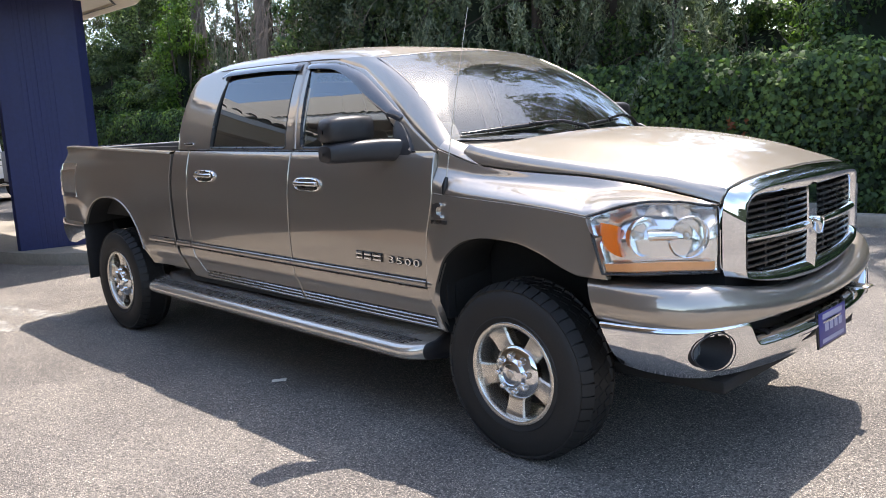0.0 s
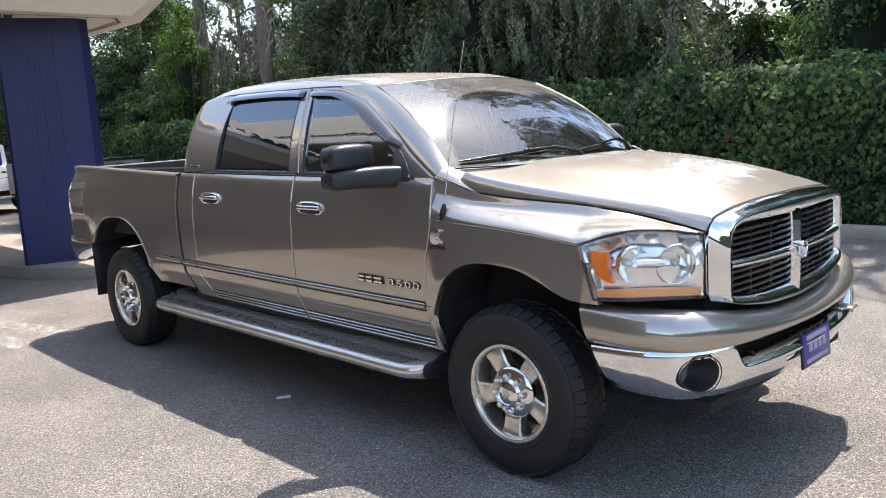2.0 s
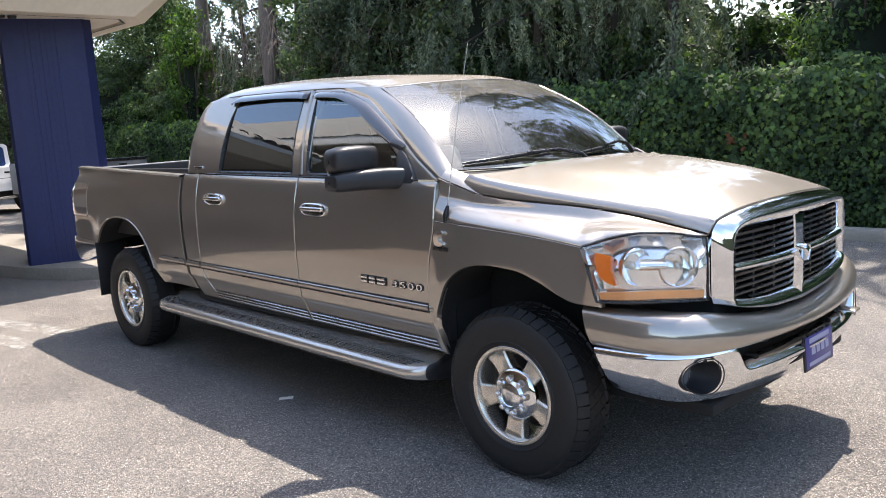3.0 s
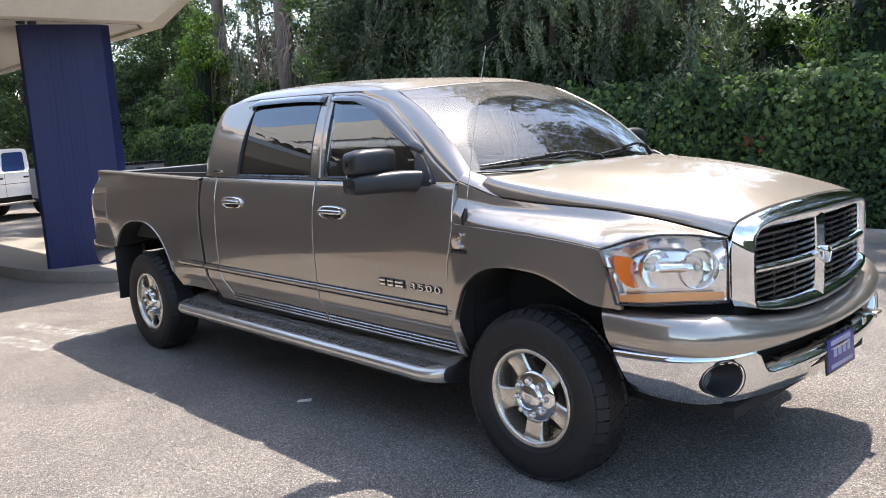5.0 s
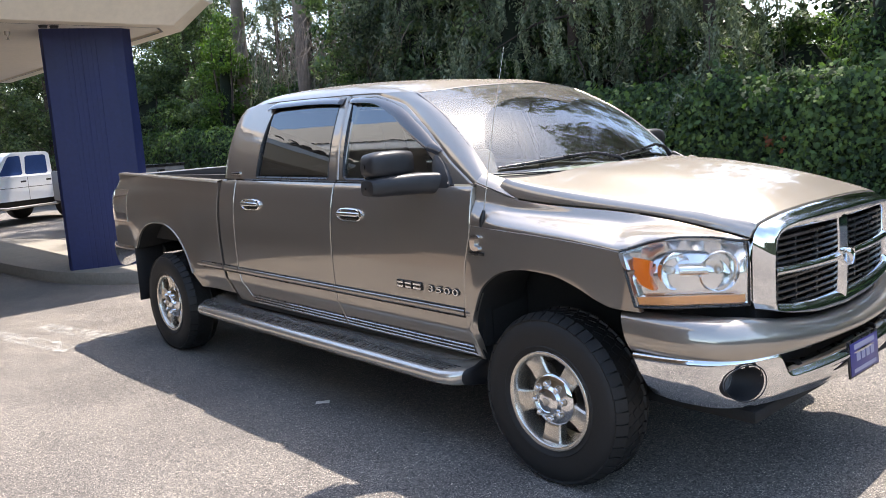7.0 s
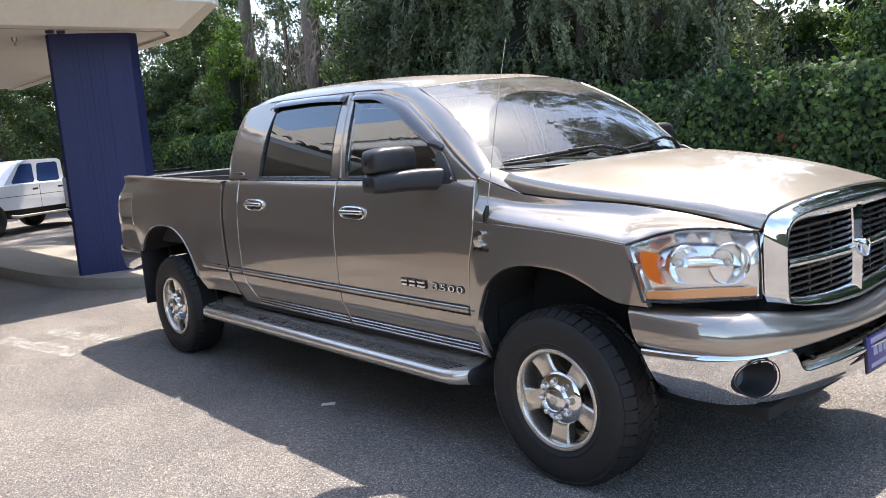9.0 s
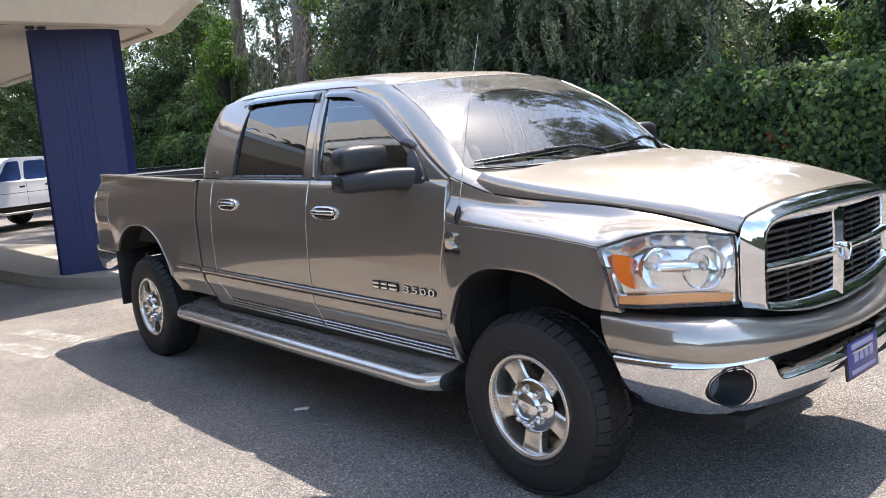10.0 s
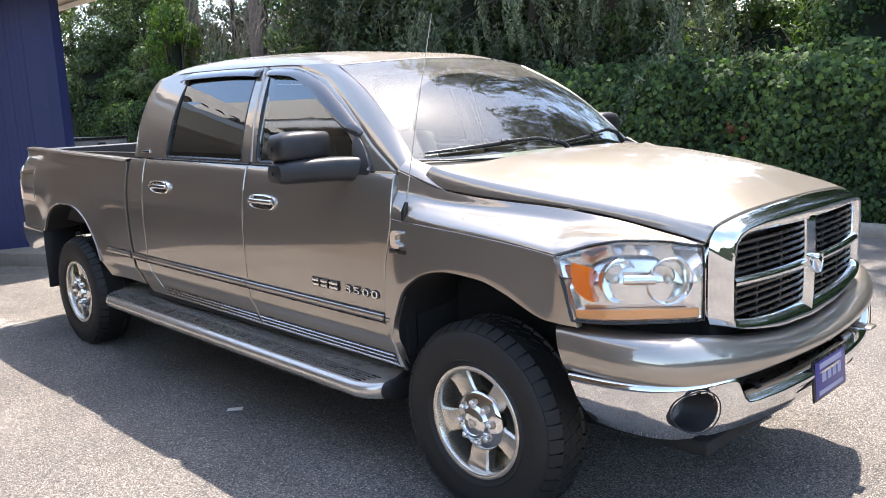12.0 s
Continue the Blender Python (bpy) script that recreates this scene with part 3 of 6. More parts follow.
# roof, curving down to the rails and the back
HEAD = lambda y: -0.955 - 0.135 * (np.abs(y) / 0.69) ** 2
CROWN = curve([-2.98, -2.90, -2.70, -2.20, -1.60, -1.20, -0.90], [1.882, 1.928, 1.962, 1.974, 1.960, 1.930, 1.885])
u, w = np.linspace(0, 1, 46), np.linspace(-1, 1, 49)
w = np.sign(w) * np.abs(w) ** 0.8
yy = w * 0.708
narrow = np.where(w > 0, 0.958, 1.0)
P = np.zeros((len(u), len(w), 3))
for j, y in enumerate(yy):
    x = HEAD(y) + (-2.965 + 0.025 * (y / 0.7) ** 2 - HEAD(y)) * u
    zc, zr = CROWN(x), RAIL(x)
    f = np.abs(y / 0.708)
    taper = 1 - 0.03 * np.clip((-2.60 - x) / 0.35, 0, 1) ** 2
    top = zr + (zc - zr) * (1 - f ** 4.2) ** 0.62
    # the front edge lies flush on the head of the windscreen
    k = np.clip(1 - u / 0.16, 0, 1) ** 2
    P[:, j] = np.stack([x, y * taper * narrow[j], top * (1 - k) + (1.895 - 0.036 * f * f) * k], -1)
sheet("roof", P, PAINT, truck, -1, 0.025, 0.004, out=(0, 0, 1))
# back of the cab with its window
P = np.zeros((8, 14, 3))
for i, z in enumerate(np.linspace(0.70, 1.82, 8)):
    for j, y in enumerate(np.linspace(-0.90, 0.90, 14)):
        half = min(0.90, float(lean(max(z, 1.38))) - 0.06)
        P[i, j] = (-3.02 + max(0, z - 1.6) * 0.28, y / 0.90 * half, z)
sheet("cab_back", P, PAINT, truck, -1, 0.02, 0.003, out=(-1, 0, 0))
boxed("back_window", -3.012, -3.000, -0.62, 0.62, 1.48, 1.80, REAR_GLASS, truck, 0.004, m=pose(-0.03, 0, 0.02))

# windscreen
u, w = np.linspace(0, 1, 24), np.linspace(-1, 1, 40)
P = np.zeros((24, 40, 3))
for j, s in enumerate(w):
    for i, t in enumerate(u):
        P[i, j] = glass_at(s, t)
ws = sheet("windscreen", P, WINDSCREEN, truck, -1, 0.0, out=(1, 0, 1), label="dusty windscreen with wiped arcs")
face(ws, (1, 0, 1)).visible_shadow = False
seal = np.concatenate([P[0, ::3], P[1:, -1], P[-1, ::-3], P[::-1, 0]])
tube("windscreen_seal", list(raked(seal + (0.0, 0, -0.002))) + [raked(seal[0])], 0.004, SATIN, truck, "black rubber seal", 8)

# bonnet: a raised centre that falls to rolled edges
EDGE_Y = curve([-0.36, -0.30, 0.0, 0.45, 0.85], [0.862, 0.857, 0.821, 0.736, 0.640])
EDGE_Z = curve([-0.36, -0.31, -0.24, -0.08, 0.11, 0.26, 0.49, 0.71, 0.85], [1.332, 1.324, 1.311, 1.292, 1.279, 1.269, 1.238, 1.189, 1.154])
CREASE = curve([-0.36, -0.28, -0.19, -0.015, 0.20, 0.45, 0.60, 0.72, 0.81, 0.85], [1.412, 1.391, 1.373, 1.346, 1.319, 1.287, 1.262, 1.237, 1.213, 1.202])
SPINE = curve([-0.36, 0.0, 0.40, 0.65, 0.78, 0.87], [1.440, 1.432, 1.393, 1.346, 1.304, 1.266])
NOSE = curve([0, 0.35, 0.50, 0.58, 0.63, 0.66], [0.874, 0.860, 0.845, 0.833, 0.826, 0.818])
TAIL = curve([0, 0.3, 0.6, 0.8, 0.87], [-0.155, -0.175, -0.258, -0.340, -0.375])
BROW = curve([0, 0.20, 0.38, 0.47, 0.53, 0.58, 0.62, 0.65], [1.262, 1.258, 1.250, 1.242, 1.233, 1.222, 1.209, 1.190])
u = np.linspace(0, 1, 48)
w = np.concatenate([np.linspace(-1, -0.9, 9)[:-1], np.linspace(-0.9, 0.9, 57), np.linspace(0.9, 1, 9)[1:]])
P = np.zeros((48, len(w), 3))
for j, s in enumerate(w):
    a = abs(s)
    tail = TAIL(a * 0.87) + 0.022 * max(0.0, (a - 0.88) / 0.12) ** 3
    x = tail + (NOSE(a * 0.66) - tail) * u
    ye, ze, zc = EDGE_Y(x), EDGE_Z(x), SPINE(x)
    shoulder = CREASE(x) - ze
    inset = 0.030
    if a > 0.90:
        q = (a - 0.90) / 0.10
        y, z = ye - inset * (1 - q) ** 1.5, ze + shoulder * (1 - q ** 1.25)
    else:
        q = a / 0.90
        dome = 0.80 * (1 - q ** 2.2) + 0.20 / (1 + np.exp((q - 0.66) * 20))
        y, z = (ye - inset) * q, ze + shoulder + (zc - ze - shoulder) * dome
    k = np.clip((u - 0.72) / 0.28, 0, 1)
    k = k * k * (3 - 2 * k)
    if a <= 0.90:
        z = z * (1 - k) + (BROW(np.abs(y)) + 0.004 + 0.36 * (x[-1] - x)) * k
    P[:, j] = np.stack([x, y * np.sign(s), z], -1)
sheet("bonnet", P, PAINT, truck, -1, 0.025, 0.004, out=(0, 0, 1))
# cowl grille between bonnet and glass
P = np.zeros((8, 40, 3))
for j, s in enumerate(np.linspace(-1, 1, 40)):
    for i, t in enumerate(np.linspace(0, 1, 8)):
        P[i, j] = (-0.26 - 0.19 * abs(s) ** 2.2 + 0.16 * t, 0.80 * s, 1.398 - 0.02 * t + 0.012 * abs(s))
sheet("cowl", P, BLACK, truck, -1, 0.02, 0.003, out=(0, 0, 1), label="black slotted cowl panel")


def on_glass(s, t, lift=0.0):
    """A place lifted off the windscreen."""
    return raked(glass_at(s, t) + np.array((0.56, 0.0, 0.83)) * lift)


for tip, heel, pivot in (((-0.93, 0.035), (-0.27, 0.105), (-0.02, -0.03)), ((-0.12, 0.055), (0.50, 0.085), (0.74, -0.01))):
    k = np.linspace(0, 1, 7)
    blade = [on_glass(tip[0] + (heel[0] - tip[0]) * q, tip[1] + (heel[1] - tip[1]) * q, 0.012 + 0.006 * math.sin(math.pi * q)) for q in k]
    mid = ((tip[0] + heel[0]) / 2 + 0.10, (tip[1] + heel[1]) / 2 + 0.008)
    arm = [on_glass(pivot[0], pivot[1], 0.012), on_glass(pivot[0] - 0.05, pivot[1] + 0.06, 0.035), on_glass((pivot[0] + mid[0]) / 2, (pivot[1] + 0.09 + mid[1]) / 2, 0.045), on_glass(mid[0], mid[1], 0.030)]
    wiper = tube("wiper", arm, [0.015, 0.012, 0.009, 0.007], SATIN, truck, "black wiper arm", 8)
    tube("wiper_blade", blade, [0.005, 0.008, 0.010, 0.012, 0.011, 0.008, 0.005], SATIN, wiper, "", 8)

WING_Z = curve([-0.47, -0.34, 0.0, 0.2, 0.41, 0.47], [1.188, 1.180, 1.163, 1.150, 1.129, 1.122])
LPX = curve([0, 0.25, 0.5, 0.75, 1], [0.492, 0.612, 0.706, 0.773, 0.814])
LPY = curve([0, 0.25, 0.5, 0.75, 1], [0.986, 0.955, 0.890, 0.782, 0.650])
LTOP = curve([0, 0.2, 0.45, 0.7, 1], [1.128, 1.166, 1.185, 1.178, 1.146])
LBOT = curve([0, 0.5, 1], [0.905, 0.911, 0.889])


def lamp_at(s, v, deep=0.0):
    """A place on the headlamp's lens, or behind it."""
    x = float(LPX(s)) + (1 - s) ** 3 * (0.006 - 0.067 * v)
    y = float(LPY(s))
    e = 0.01
    tx, ty = float(LPX(min(1, s + e)) - LPX(max(0, s - e))), float(LPY(min(1, s + e)) - LPY(max(0, s - e)))
    k = math.hypot(tx, ty)
    nx, ny = -ty / k, tx / k
    d = deep + (0.022 * v * v + 0.030 * v ** 6) * min(1.0, s * 8, 0.15 + (1 - s) * 6)
    return (x - nx * d, -(y - ny * d), float(LBOT(s)) + (float(LTOP(s)) - float(LBOT(s))) * v)


for side in (-1, 1):
    # front wing: the flank round the wheel arch, then the shoulder up to the bonnet
    nu, nv = 64, 22
    s = np.linspace(0, 1, nu)
    x0 = -0.462 + (0.470 + 0.462) * (0.5 - 0.5 * np.cos(math.pi * s))
    P = np.zeros((nu, nv, 3))
    for i, x in enumerate(x0):
        zb = float(FRONT_ARCH(x))
        z = zb + (float(WING_Z(x)) - zb) * np.linspace(0, 1, nv) ** 1.15
        xs = x + (SEAM_A(z) + 0.004 + 0.462) * (1 - s[i]) ** 3 + (0.050 - 0.335 * (z - 0.88)) * s[i] ** 6
        half = SIDE(z) + flare(xs, z, *ARCH_F, 0.020) + 0.004 * s[i] ** 2
        P[i] = np.stack([xs, -half, z], -1)
    wing = sheet("front_wing", P, PAINT, truck, side, 0.03, 0.004)
    # the lip and the dark liner of the arch
    lip = [P[i, 0] + (0, 0.010, -0.004) for i in range(2, nu - 2)]
    L = raked(np.array([[q + (0, 0.002, 0.0), q + (0, 0.05, -0.005), q + (0, 0.34, 0.02)] for q in lip]))
    L[..., 1] *= -side
    build("wheel_arch_liner", L.reshape(-1, 3), quads(len(lip), 3), DARK, truck, "dark plastic arch liner")
    # shoulder panel
    nb = 30
    IN, UP = curve([0, 0.10, 0.25, 0.5, 0.78, 1], [0, 0.035, 0.18, 0.50, 0.84, 1.0]), curve([0, 0.10, 0.25, 0.5, 0.78, 1], [0, 0.10, 0.25, 0.44, 0.64, 1.0])
    s = np.linspace(0, 1, 60)
    Q = np.zeros((60, nb, 3))
    for i, t in enumerate(s):
        xl = -0.458 + (0.458 + 0.431) * min(1.0, t / 0.62)
        c = max(0.0, (t - 0.62) / 0.38)
        if c <= 0:
            zl = float(WING_Z(xl))
            low = np.array([xl, -(float(SIDE(zl)) + flare(xl, zl, *ARCH_F, 0.020) + 0.004 * (t / 0.62) ** 4), zl])
        else:
            low = np.array(lamp_at(c, 1.0)) + (0, 0, 0.005)
        xh = -0.462 + (0.818 + 0.462) * t
        high = np.array([xh, -(float(EDGE_Y(xh)) + 0.005), float(EDGE_Z(xh)) - 0.004])
        if xh < -0.30:
            high = np.array([xh, -(0.905 - (xh + 0.462) * 0.265), 1.385 - (xh + 0.462) * 0.40])
        span = high - low
        for j, r in enumerate(np.linspace(0, 1, nb)):
            # rises, rounds over inwards, then sweeps up to the bonnet
            inward, upward = float(IN(r)), float(UP(r))
            Q[i, j] = low + np.array([span[0] * r, span[1] * inward, span[2] * upward])
    sheet("wing_shoulder", Q, PAINT, truck, side, 0.02, 0.0025, out=(0, -0.6, 0.7))
    # painted corner between wing, glass and bonnet
    A, B, C, D = (np.array(q) for q in ((-0.462, -0.903, 1.388), (-0.452, -0.822, 1.430), (-0.235, -0.770, 1.356), (-0.235, -0.851, 1.304)))
    K = np.array([[A * (1 - p) * (1 - q) + B * (1 - p) * q + C * p * q + D * p * (1 - q) + np.array((0, -0.006, 0.012)) * 4 * q * (1 - q) * (1 - p) for q in np.linspace(0, 1, 8)] for p in np.linspace(0, 1, 8)])
    sheet("cowl_corner", K, PAINT, truck, side, 0.02, 0.003, out=(0, -0.5, 1))
    # moulding stub on the wing
    strip("moulding", -0.505, -0.470, 0.722, 0.760, 0.014, PAINT, wing, side, n=4)

# bed sides
def haunch(x, z):
    """The upper flank of the bed rolls in, more so towards the tail."""
    k = np.clip((-x - 3.85) / 1.1, 0, 1)
    return (0.014 + 0.040 * k) * np.clip((z - 1.27 + 0.10 * k) / 0.17, 0, 1) ** 1.6


for side in (-1, 1):
    nu, nv = 60, 30
    s = np.linspace(0, 1, nu)
    x0 = -3.05 - 2.14 * (s)
    P = np.zeros((nu, nv, 3))
    RIM_Z = curve([-5.2, -4.0, -3.05], [1.392, 1.372, 1.352])
    for i, x in enumerate(x0):
        lowz = 0.545 if x > -4.0 else 0.775
        inside = abs(x - ARCH_R[0]) < ARCH_R[2]
        zb = max(float(arch_top(x, ARCH_R)), lowz) if inside else lowz
        top = float(RIM_Z(x)) - 0.045 * max(0.0, (-x - 5.02) / 0.17) ** 2
        z = zb + (top - zb) * np.linspace(0, 1, nv) ** 1.05
        xs = x + (SEAM_D(z) - 0.026 + 3.05) * (1 - s[i]) ** 6 + 0.045 * (z - 1.0) * s[i] ** 8
        half = SIDE(np.clip(z, 0.5, 1.30)) + flare(xs, z, *ARCH_R, 0.026) - haunch(xs, z)
        half -= 0.085 * np.clip((s[i] - 0.90) / 0.10, 0, 1) ** 2.2
        P[i] = np.stack([xs, -half, z], -1)
    bed = sheet("bed_side", P, PAINT, truck, side, 0.03, 0.004)
    lip = [P[i, 0] + (0, 0.010, -0.004) for i in range(nu) if abs(P[i, 0, 0] - ARCH_R[0]) < ARCH_R[2] + 0.01]
    L = raked(np.array([[q + (0, 0.002, 0), q + (0, 0.05, -0.005), q + (0, 0.34, 0.02)] for q in lip]))
    L[..., 1] *= -side
    build("wheel_arch_liner", L.reshape(-1, 3), quads(len(lip), 3), DARK, truck)
    # rolled lip of the arch
    edge = raked(np.array([q + (0, -0.012, 0.006) for q in lip]))
    edge[:, 1] *= -side
    tube("arch_lip", [tuple(q) for q in edge], 0.007, PAINT, bed, "", 8)
    # rail cap and inner wall
    rows = []
    for off, dz in ((-0.020, 0.0), (-0.012, 0.012), (0.02, 0.016), (0.055, 0.014), (0.068, 0.0), (0.07, -0.03)):
        rows.append(P[:, -1] + np.array((0, 0.012, 0)) + np.stack([np.zeros(nu), np.full(nu, off), np.full(nu, dz)], -1))
    p = raked(np.stack(rows))
    p[..., 1] *= -side
    build("bed_rail", p.reshape(-1, 3), quads(len(rows), nu), PAINT, truck, "painted bed rail")
    boxed("bed_wall", -5.12, -3.10, 0.80, 0.845, 0.86, 1.40, LINER, truck, 0.004, "black bed liner", Matrix.Diagonal((1, side, 1, 1)) @ pose(0, 0, 0.036))
    strip("moulding", -3.06, -3.545, 0.722, 0.760, 0.012, PAINT, bed, side, "body-coloured flank moulding")
    strip("moulding_line", -3.06, -3.545, 0.757, 0.766, 0.006, SATIN, bed, side, "black moulding edge")
    strip("moulding_line", -3.06, -3.545, 0.715, 0.723, 0.006, SATIN, bed, side, "black moulding edge")
    # tail lamp wrapped on the corner
    T = np.zeros((12, 22, 3))
    for i, z in enumerate(np.linspace(0.985, 1.268, 12)):
        for j, q in enumerate(np.linspace(0, 1, 22)):
            xx = -4.72 - 0.015 * math.sin((z - 0.985) * 11) - 0.475 * min(1.0, q / 0.80) + 0.045 * (z - 1.0)
            sx = min(1.0, (xx + 3.05) / -2.14)
            half = float(SIDE(min(z, 1.30))) - 0.085 * max(0, (sx - 0.90) / 0.10) ** 2.2 + 0.007 - float(haunch(np.array(xx), np.array(z)))
            if q > 0.80:
                half -= 0.14 * ((q - 0.80) / 0.20)
                xx -= 0.012 * (q - 0.80) / 0.20
            T[i, j] = (xx, -half, z)
    sheet("tail_lamp", T, REDLENS, truck, side, 0.015, 0.005, label="glossy clear tail lamp lens")
    # chrome end of the rear bumper
    B = np.zeros((12, 26, 3))
    for i, q in enumerate(np.linspace(0, 1, 12)):
        for j, r in enumerate(np.linspace(0, 1, 26)):
            k = max(0.0, (r - 0.55) / 0.45)
            tuck = 0.018 * (2 * q - 0.6) ** 2
            B[i, j] = (-4.665 - 0.435 * min(1.0, r / 0.62) - 0.155 * math.sin(k * math.pi / 2), -(0.965 - tuck - 0.50 * k ** 3), 0.770 - 0.205 * q * (0.55 + 0.45 * min(1.0, r / 0.5)) + 0.030 * r * (1 - q))
    sheet("rear_bumper", B, CHROME, truck, side, 0.02, 0.008, label="chrome rear bumper end")
boxed("tailgate", -5.20, -5.14, -0.80, 0.80, 0.86, 1.38, PAINT, truck, 0.012, m=pose(0, 0, 0.06))
boxed("tailgate_liner", -5.138, -5.128, -0.80, 0.80, 0.86, 1.37, LINER, truck, 0.002, m=pose(0, 0, 0.06))
boxed("bed_floor", -5.14, -3.06, -0.82, 0.82, 0.84, 0.87, LINER, truck, 0.004, m=pose(0, 0, 0.05))
boxed("bed_headboard", -3.105, -3.065, -0.82, 0.82, 0.86, 1.36, LINER, truck, 0.006, m=pose(0, 0, 0.036))
boxed("rear_bumper_middle", -5.24, -5.06, -0.6, 0.6, 0.62, 0.80, CHROME, truck, 0.02, m=pose(0, 0, 0.06))

# underside
boxed("chassis", -5.05, 0.80, -0.52, 0.52, 0.42, 0.66, DARK, truck, 0.02)
for x in (-0.49, -1.63, -2.80, -3.04):
    for s in (-1, 1):
        boxed("door_jamb", x - 0.06, x + 0.06, s * 0.88, s * 0.920, 0.58, 1.12 if x > -1 else 1.30, DARK, truck, 0.004)
boxed("cab_floor", -3.04, -0.50, -0.90, 0.90, 0.50, 0.56, DARK, truck, 0.01)
boxed("firewall", -0.50, -0.44, -0.86, 0.86, 0.50, 1.36, DARK, truck, 0.01)
boxed("engine_bay", -0.46, 0.78, -0.60, 0.60, 0.55, 1.12, DARK, truck, 0.03)
for x in (0.0, -4.077):
    tube("axle", [(x, -0.82, 0.40), (x, 0.82, 0.40)], 0.06, DARK, truck, n=12)

# unseen boxes added to block light and deepen the shade under the truck
boxed("splash_shield", 0.26, 0.86, -0.70, 0.70, 0.395, 0.450, DARK, truck, 0.012, "unseen dark box added to deepen the shade under the nose")
boxed("floor_pan", -3.50, -0.56, -0.74, 0.74, 0.400, 0.470, DARK, truck, 0.012, "unseen dark box added to deepen the shade under the floor")
# cabin
boxed("dashboard", -0.80, -0.34, -0.80, 0.80, 1.02, 1.390, DASH, truck, 0.06, seg=4)
for y in (-0.42, 0.42):
    seat = boxed("front_seat", -1.75, -1.20, y - 0.27, y + 0.27, 0.72, 0.95, CABIN, truck, 0.07, "grey cloth front seat", seg=4)
    boxed("backrest", -0.09, 0.09, y - 0.27, y + 0.27, 0, 0.66, CABIN, seat, 0.07, "", pose(-1.78, 0, 0.85, 0, -14, 0), 4)
    boxed("headrest", -0.055, 0.055, y - 0.14, y + 0.14, 0.68, 0.90, CABIN, seat, 0.045, "", pose(-1.78, 0, 0.85, 0, -14, 0), 4)
rear_seat = boxed("rear_seat", -2.65, -2.15, -0.78, 0.78, 0.72, 0.95, CABIN, truck, 0.07, "grey cloth rear bench", seg=4)
boxed("backrest", -0.09, 0.09, -0.78, 0.78, 0, 0.62, CABIN, rear_seat, 0.07, "", pose(-2.68, 0, 0.85, 0, -12, 0), 4)
ring = [Vector((0, 0.19 * math.cos(a), 0.19 * math.sin(a))) for a in np.linspace(0, 2 * math.pi, 33)]
tube("steering_wheel", [pose(-0.98, 0.42, 1.20, 0, 25, 0) @ q for q in ring], 0.016, BLACK, truck, "", 8, False)
boxed("rear_view_mirror", -1.02, -0.99, -0.12, 0.12, 1.74, 1.81, BLACK, truck, 0.012)


# ---- front of the truck ----
def plan(points):
    """A curve across the nose: from its right-hand end to the middle, as x and half-width by 0..1."""
    t = np.linspace(0, 1, len(points))
    d = np.linspace(0, 1, 281)
    x, y = curve(t, [p[0] for p in points])(d), curve(t, [-p[1] for p in points])(d)
    # evened out, so that reflections run on without a kink
    k = np.exp(-np.linspace(-2, 2, 61) ** 2)
    k /= k.sum()
    x2 = np.convolve(np.concatenate([2 * x[0] - x[30:0:-1], x, x[-2:-32:-1]]), k, "valid")
    y2 = np.convolve(np.concatenate([2 * y[0] - y[30:0:-1], y, -y[-2:-32:-1]]), k, "valid")
    return curve(d, x2), curve(d, y2)


def nose_sheet(name, px, py, sections, mat, label="", n=70, keep=None, depth=0.012, shear=0.0):
    """A band across the nose: sections give (outward offset, height) by the place t along the half plan."""
    ts = np.concatenate([np.linspace(0, 1, n), np.linspace(1, 0, n)[1:]])
    sg = np.concatenate([np.full(n, -1.0), np.full(n - 1, 1.0)])
    P = []
    for t, s in zip(ts, sg):
        e = 1e-3
        x, y = float(px(t)), -float(py(t))
        tx, ty = float(px(min(1, t + e)) - px(max(0, t - e))), float(py(min(1, t + e)) - py(max(0, t - e)))
        nx, ny = -ty, -tx
        k = math.hypot(nx, ny) + 1e-9
        nx, ny = abs(nx / k), abs(ny / k) if t < 0.999 else 0.0
        fade = max(0.0, 1 - t / 0.22) ** 1.5
        P.append([(x + nx * o + shear * fade * (0.80 - z), s * (abs(y) + ny * o) * (0.968 if s > 0 else 1), z) for o, z in sections(t)])
    P = np.array(P)
    f = quads(P.shape[0], P.shape[1])
    if keep is not None:
        Q = P.reshape(-1, 3)
        f = [q for q in f if keep(Q[list(q)].mean(0))]
    return build(name, raked(P).reshape(-1, 3), f, mat, truck, label, 40)


LENS_GREY = simple("fog_lens_grey", (0.25, 0.26, 0.27), 0.15, 0.3, 0.1, 40, coat=1.0)
# painted upper bumper
UX, UY = plan([(0.435, 0.975), (0.60, 0.968), (0.76, 0.930), (0.878, 0.820), (0.940, 0.640), (0.978, 0.38), (0.992, 0.16), (0.995, 0.0)])


def dipped(t, rows):
    """The cover is shallower in the middle, where it drops away below the grille."""
    q = min(1.0, max(0.0, (t - 0.42) / 0.42))
    f, low = 1 - 0.46 * q * q * (3 - 2 * q), 0.712 - 0.026 * t
    return [(o, low + (z - low) * f) for o, z in rows]


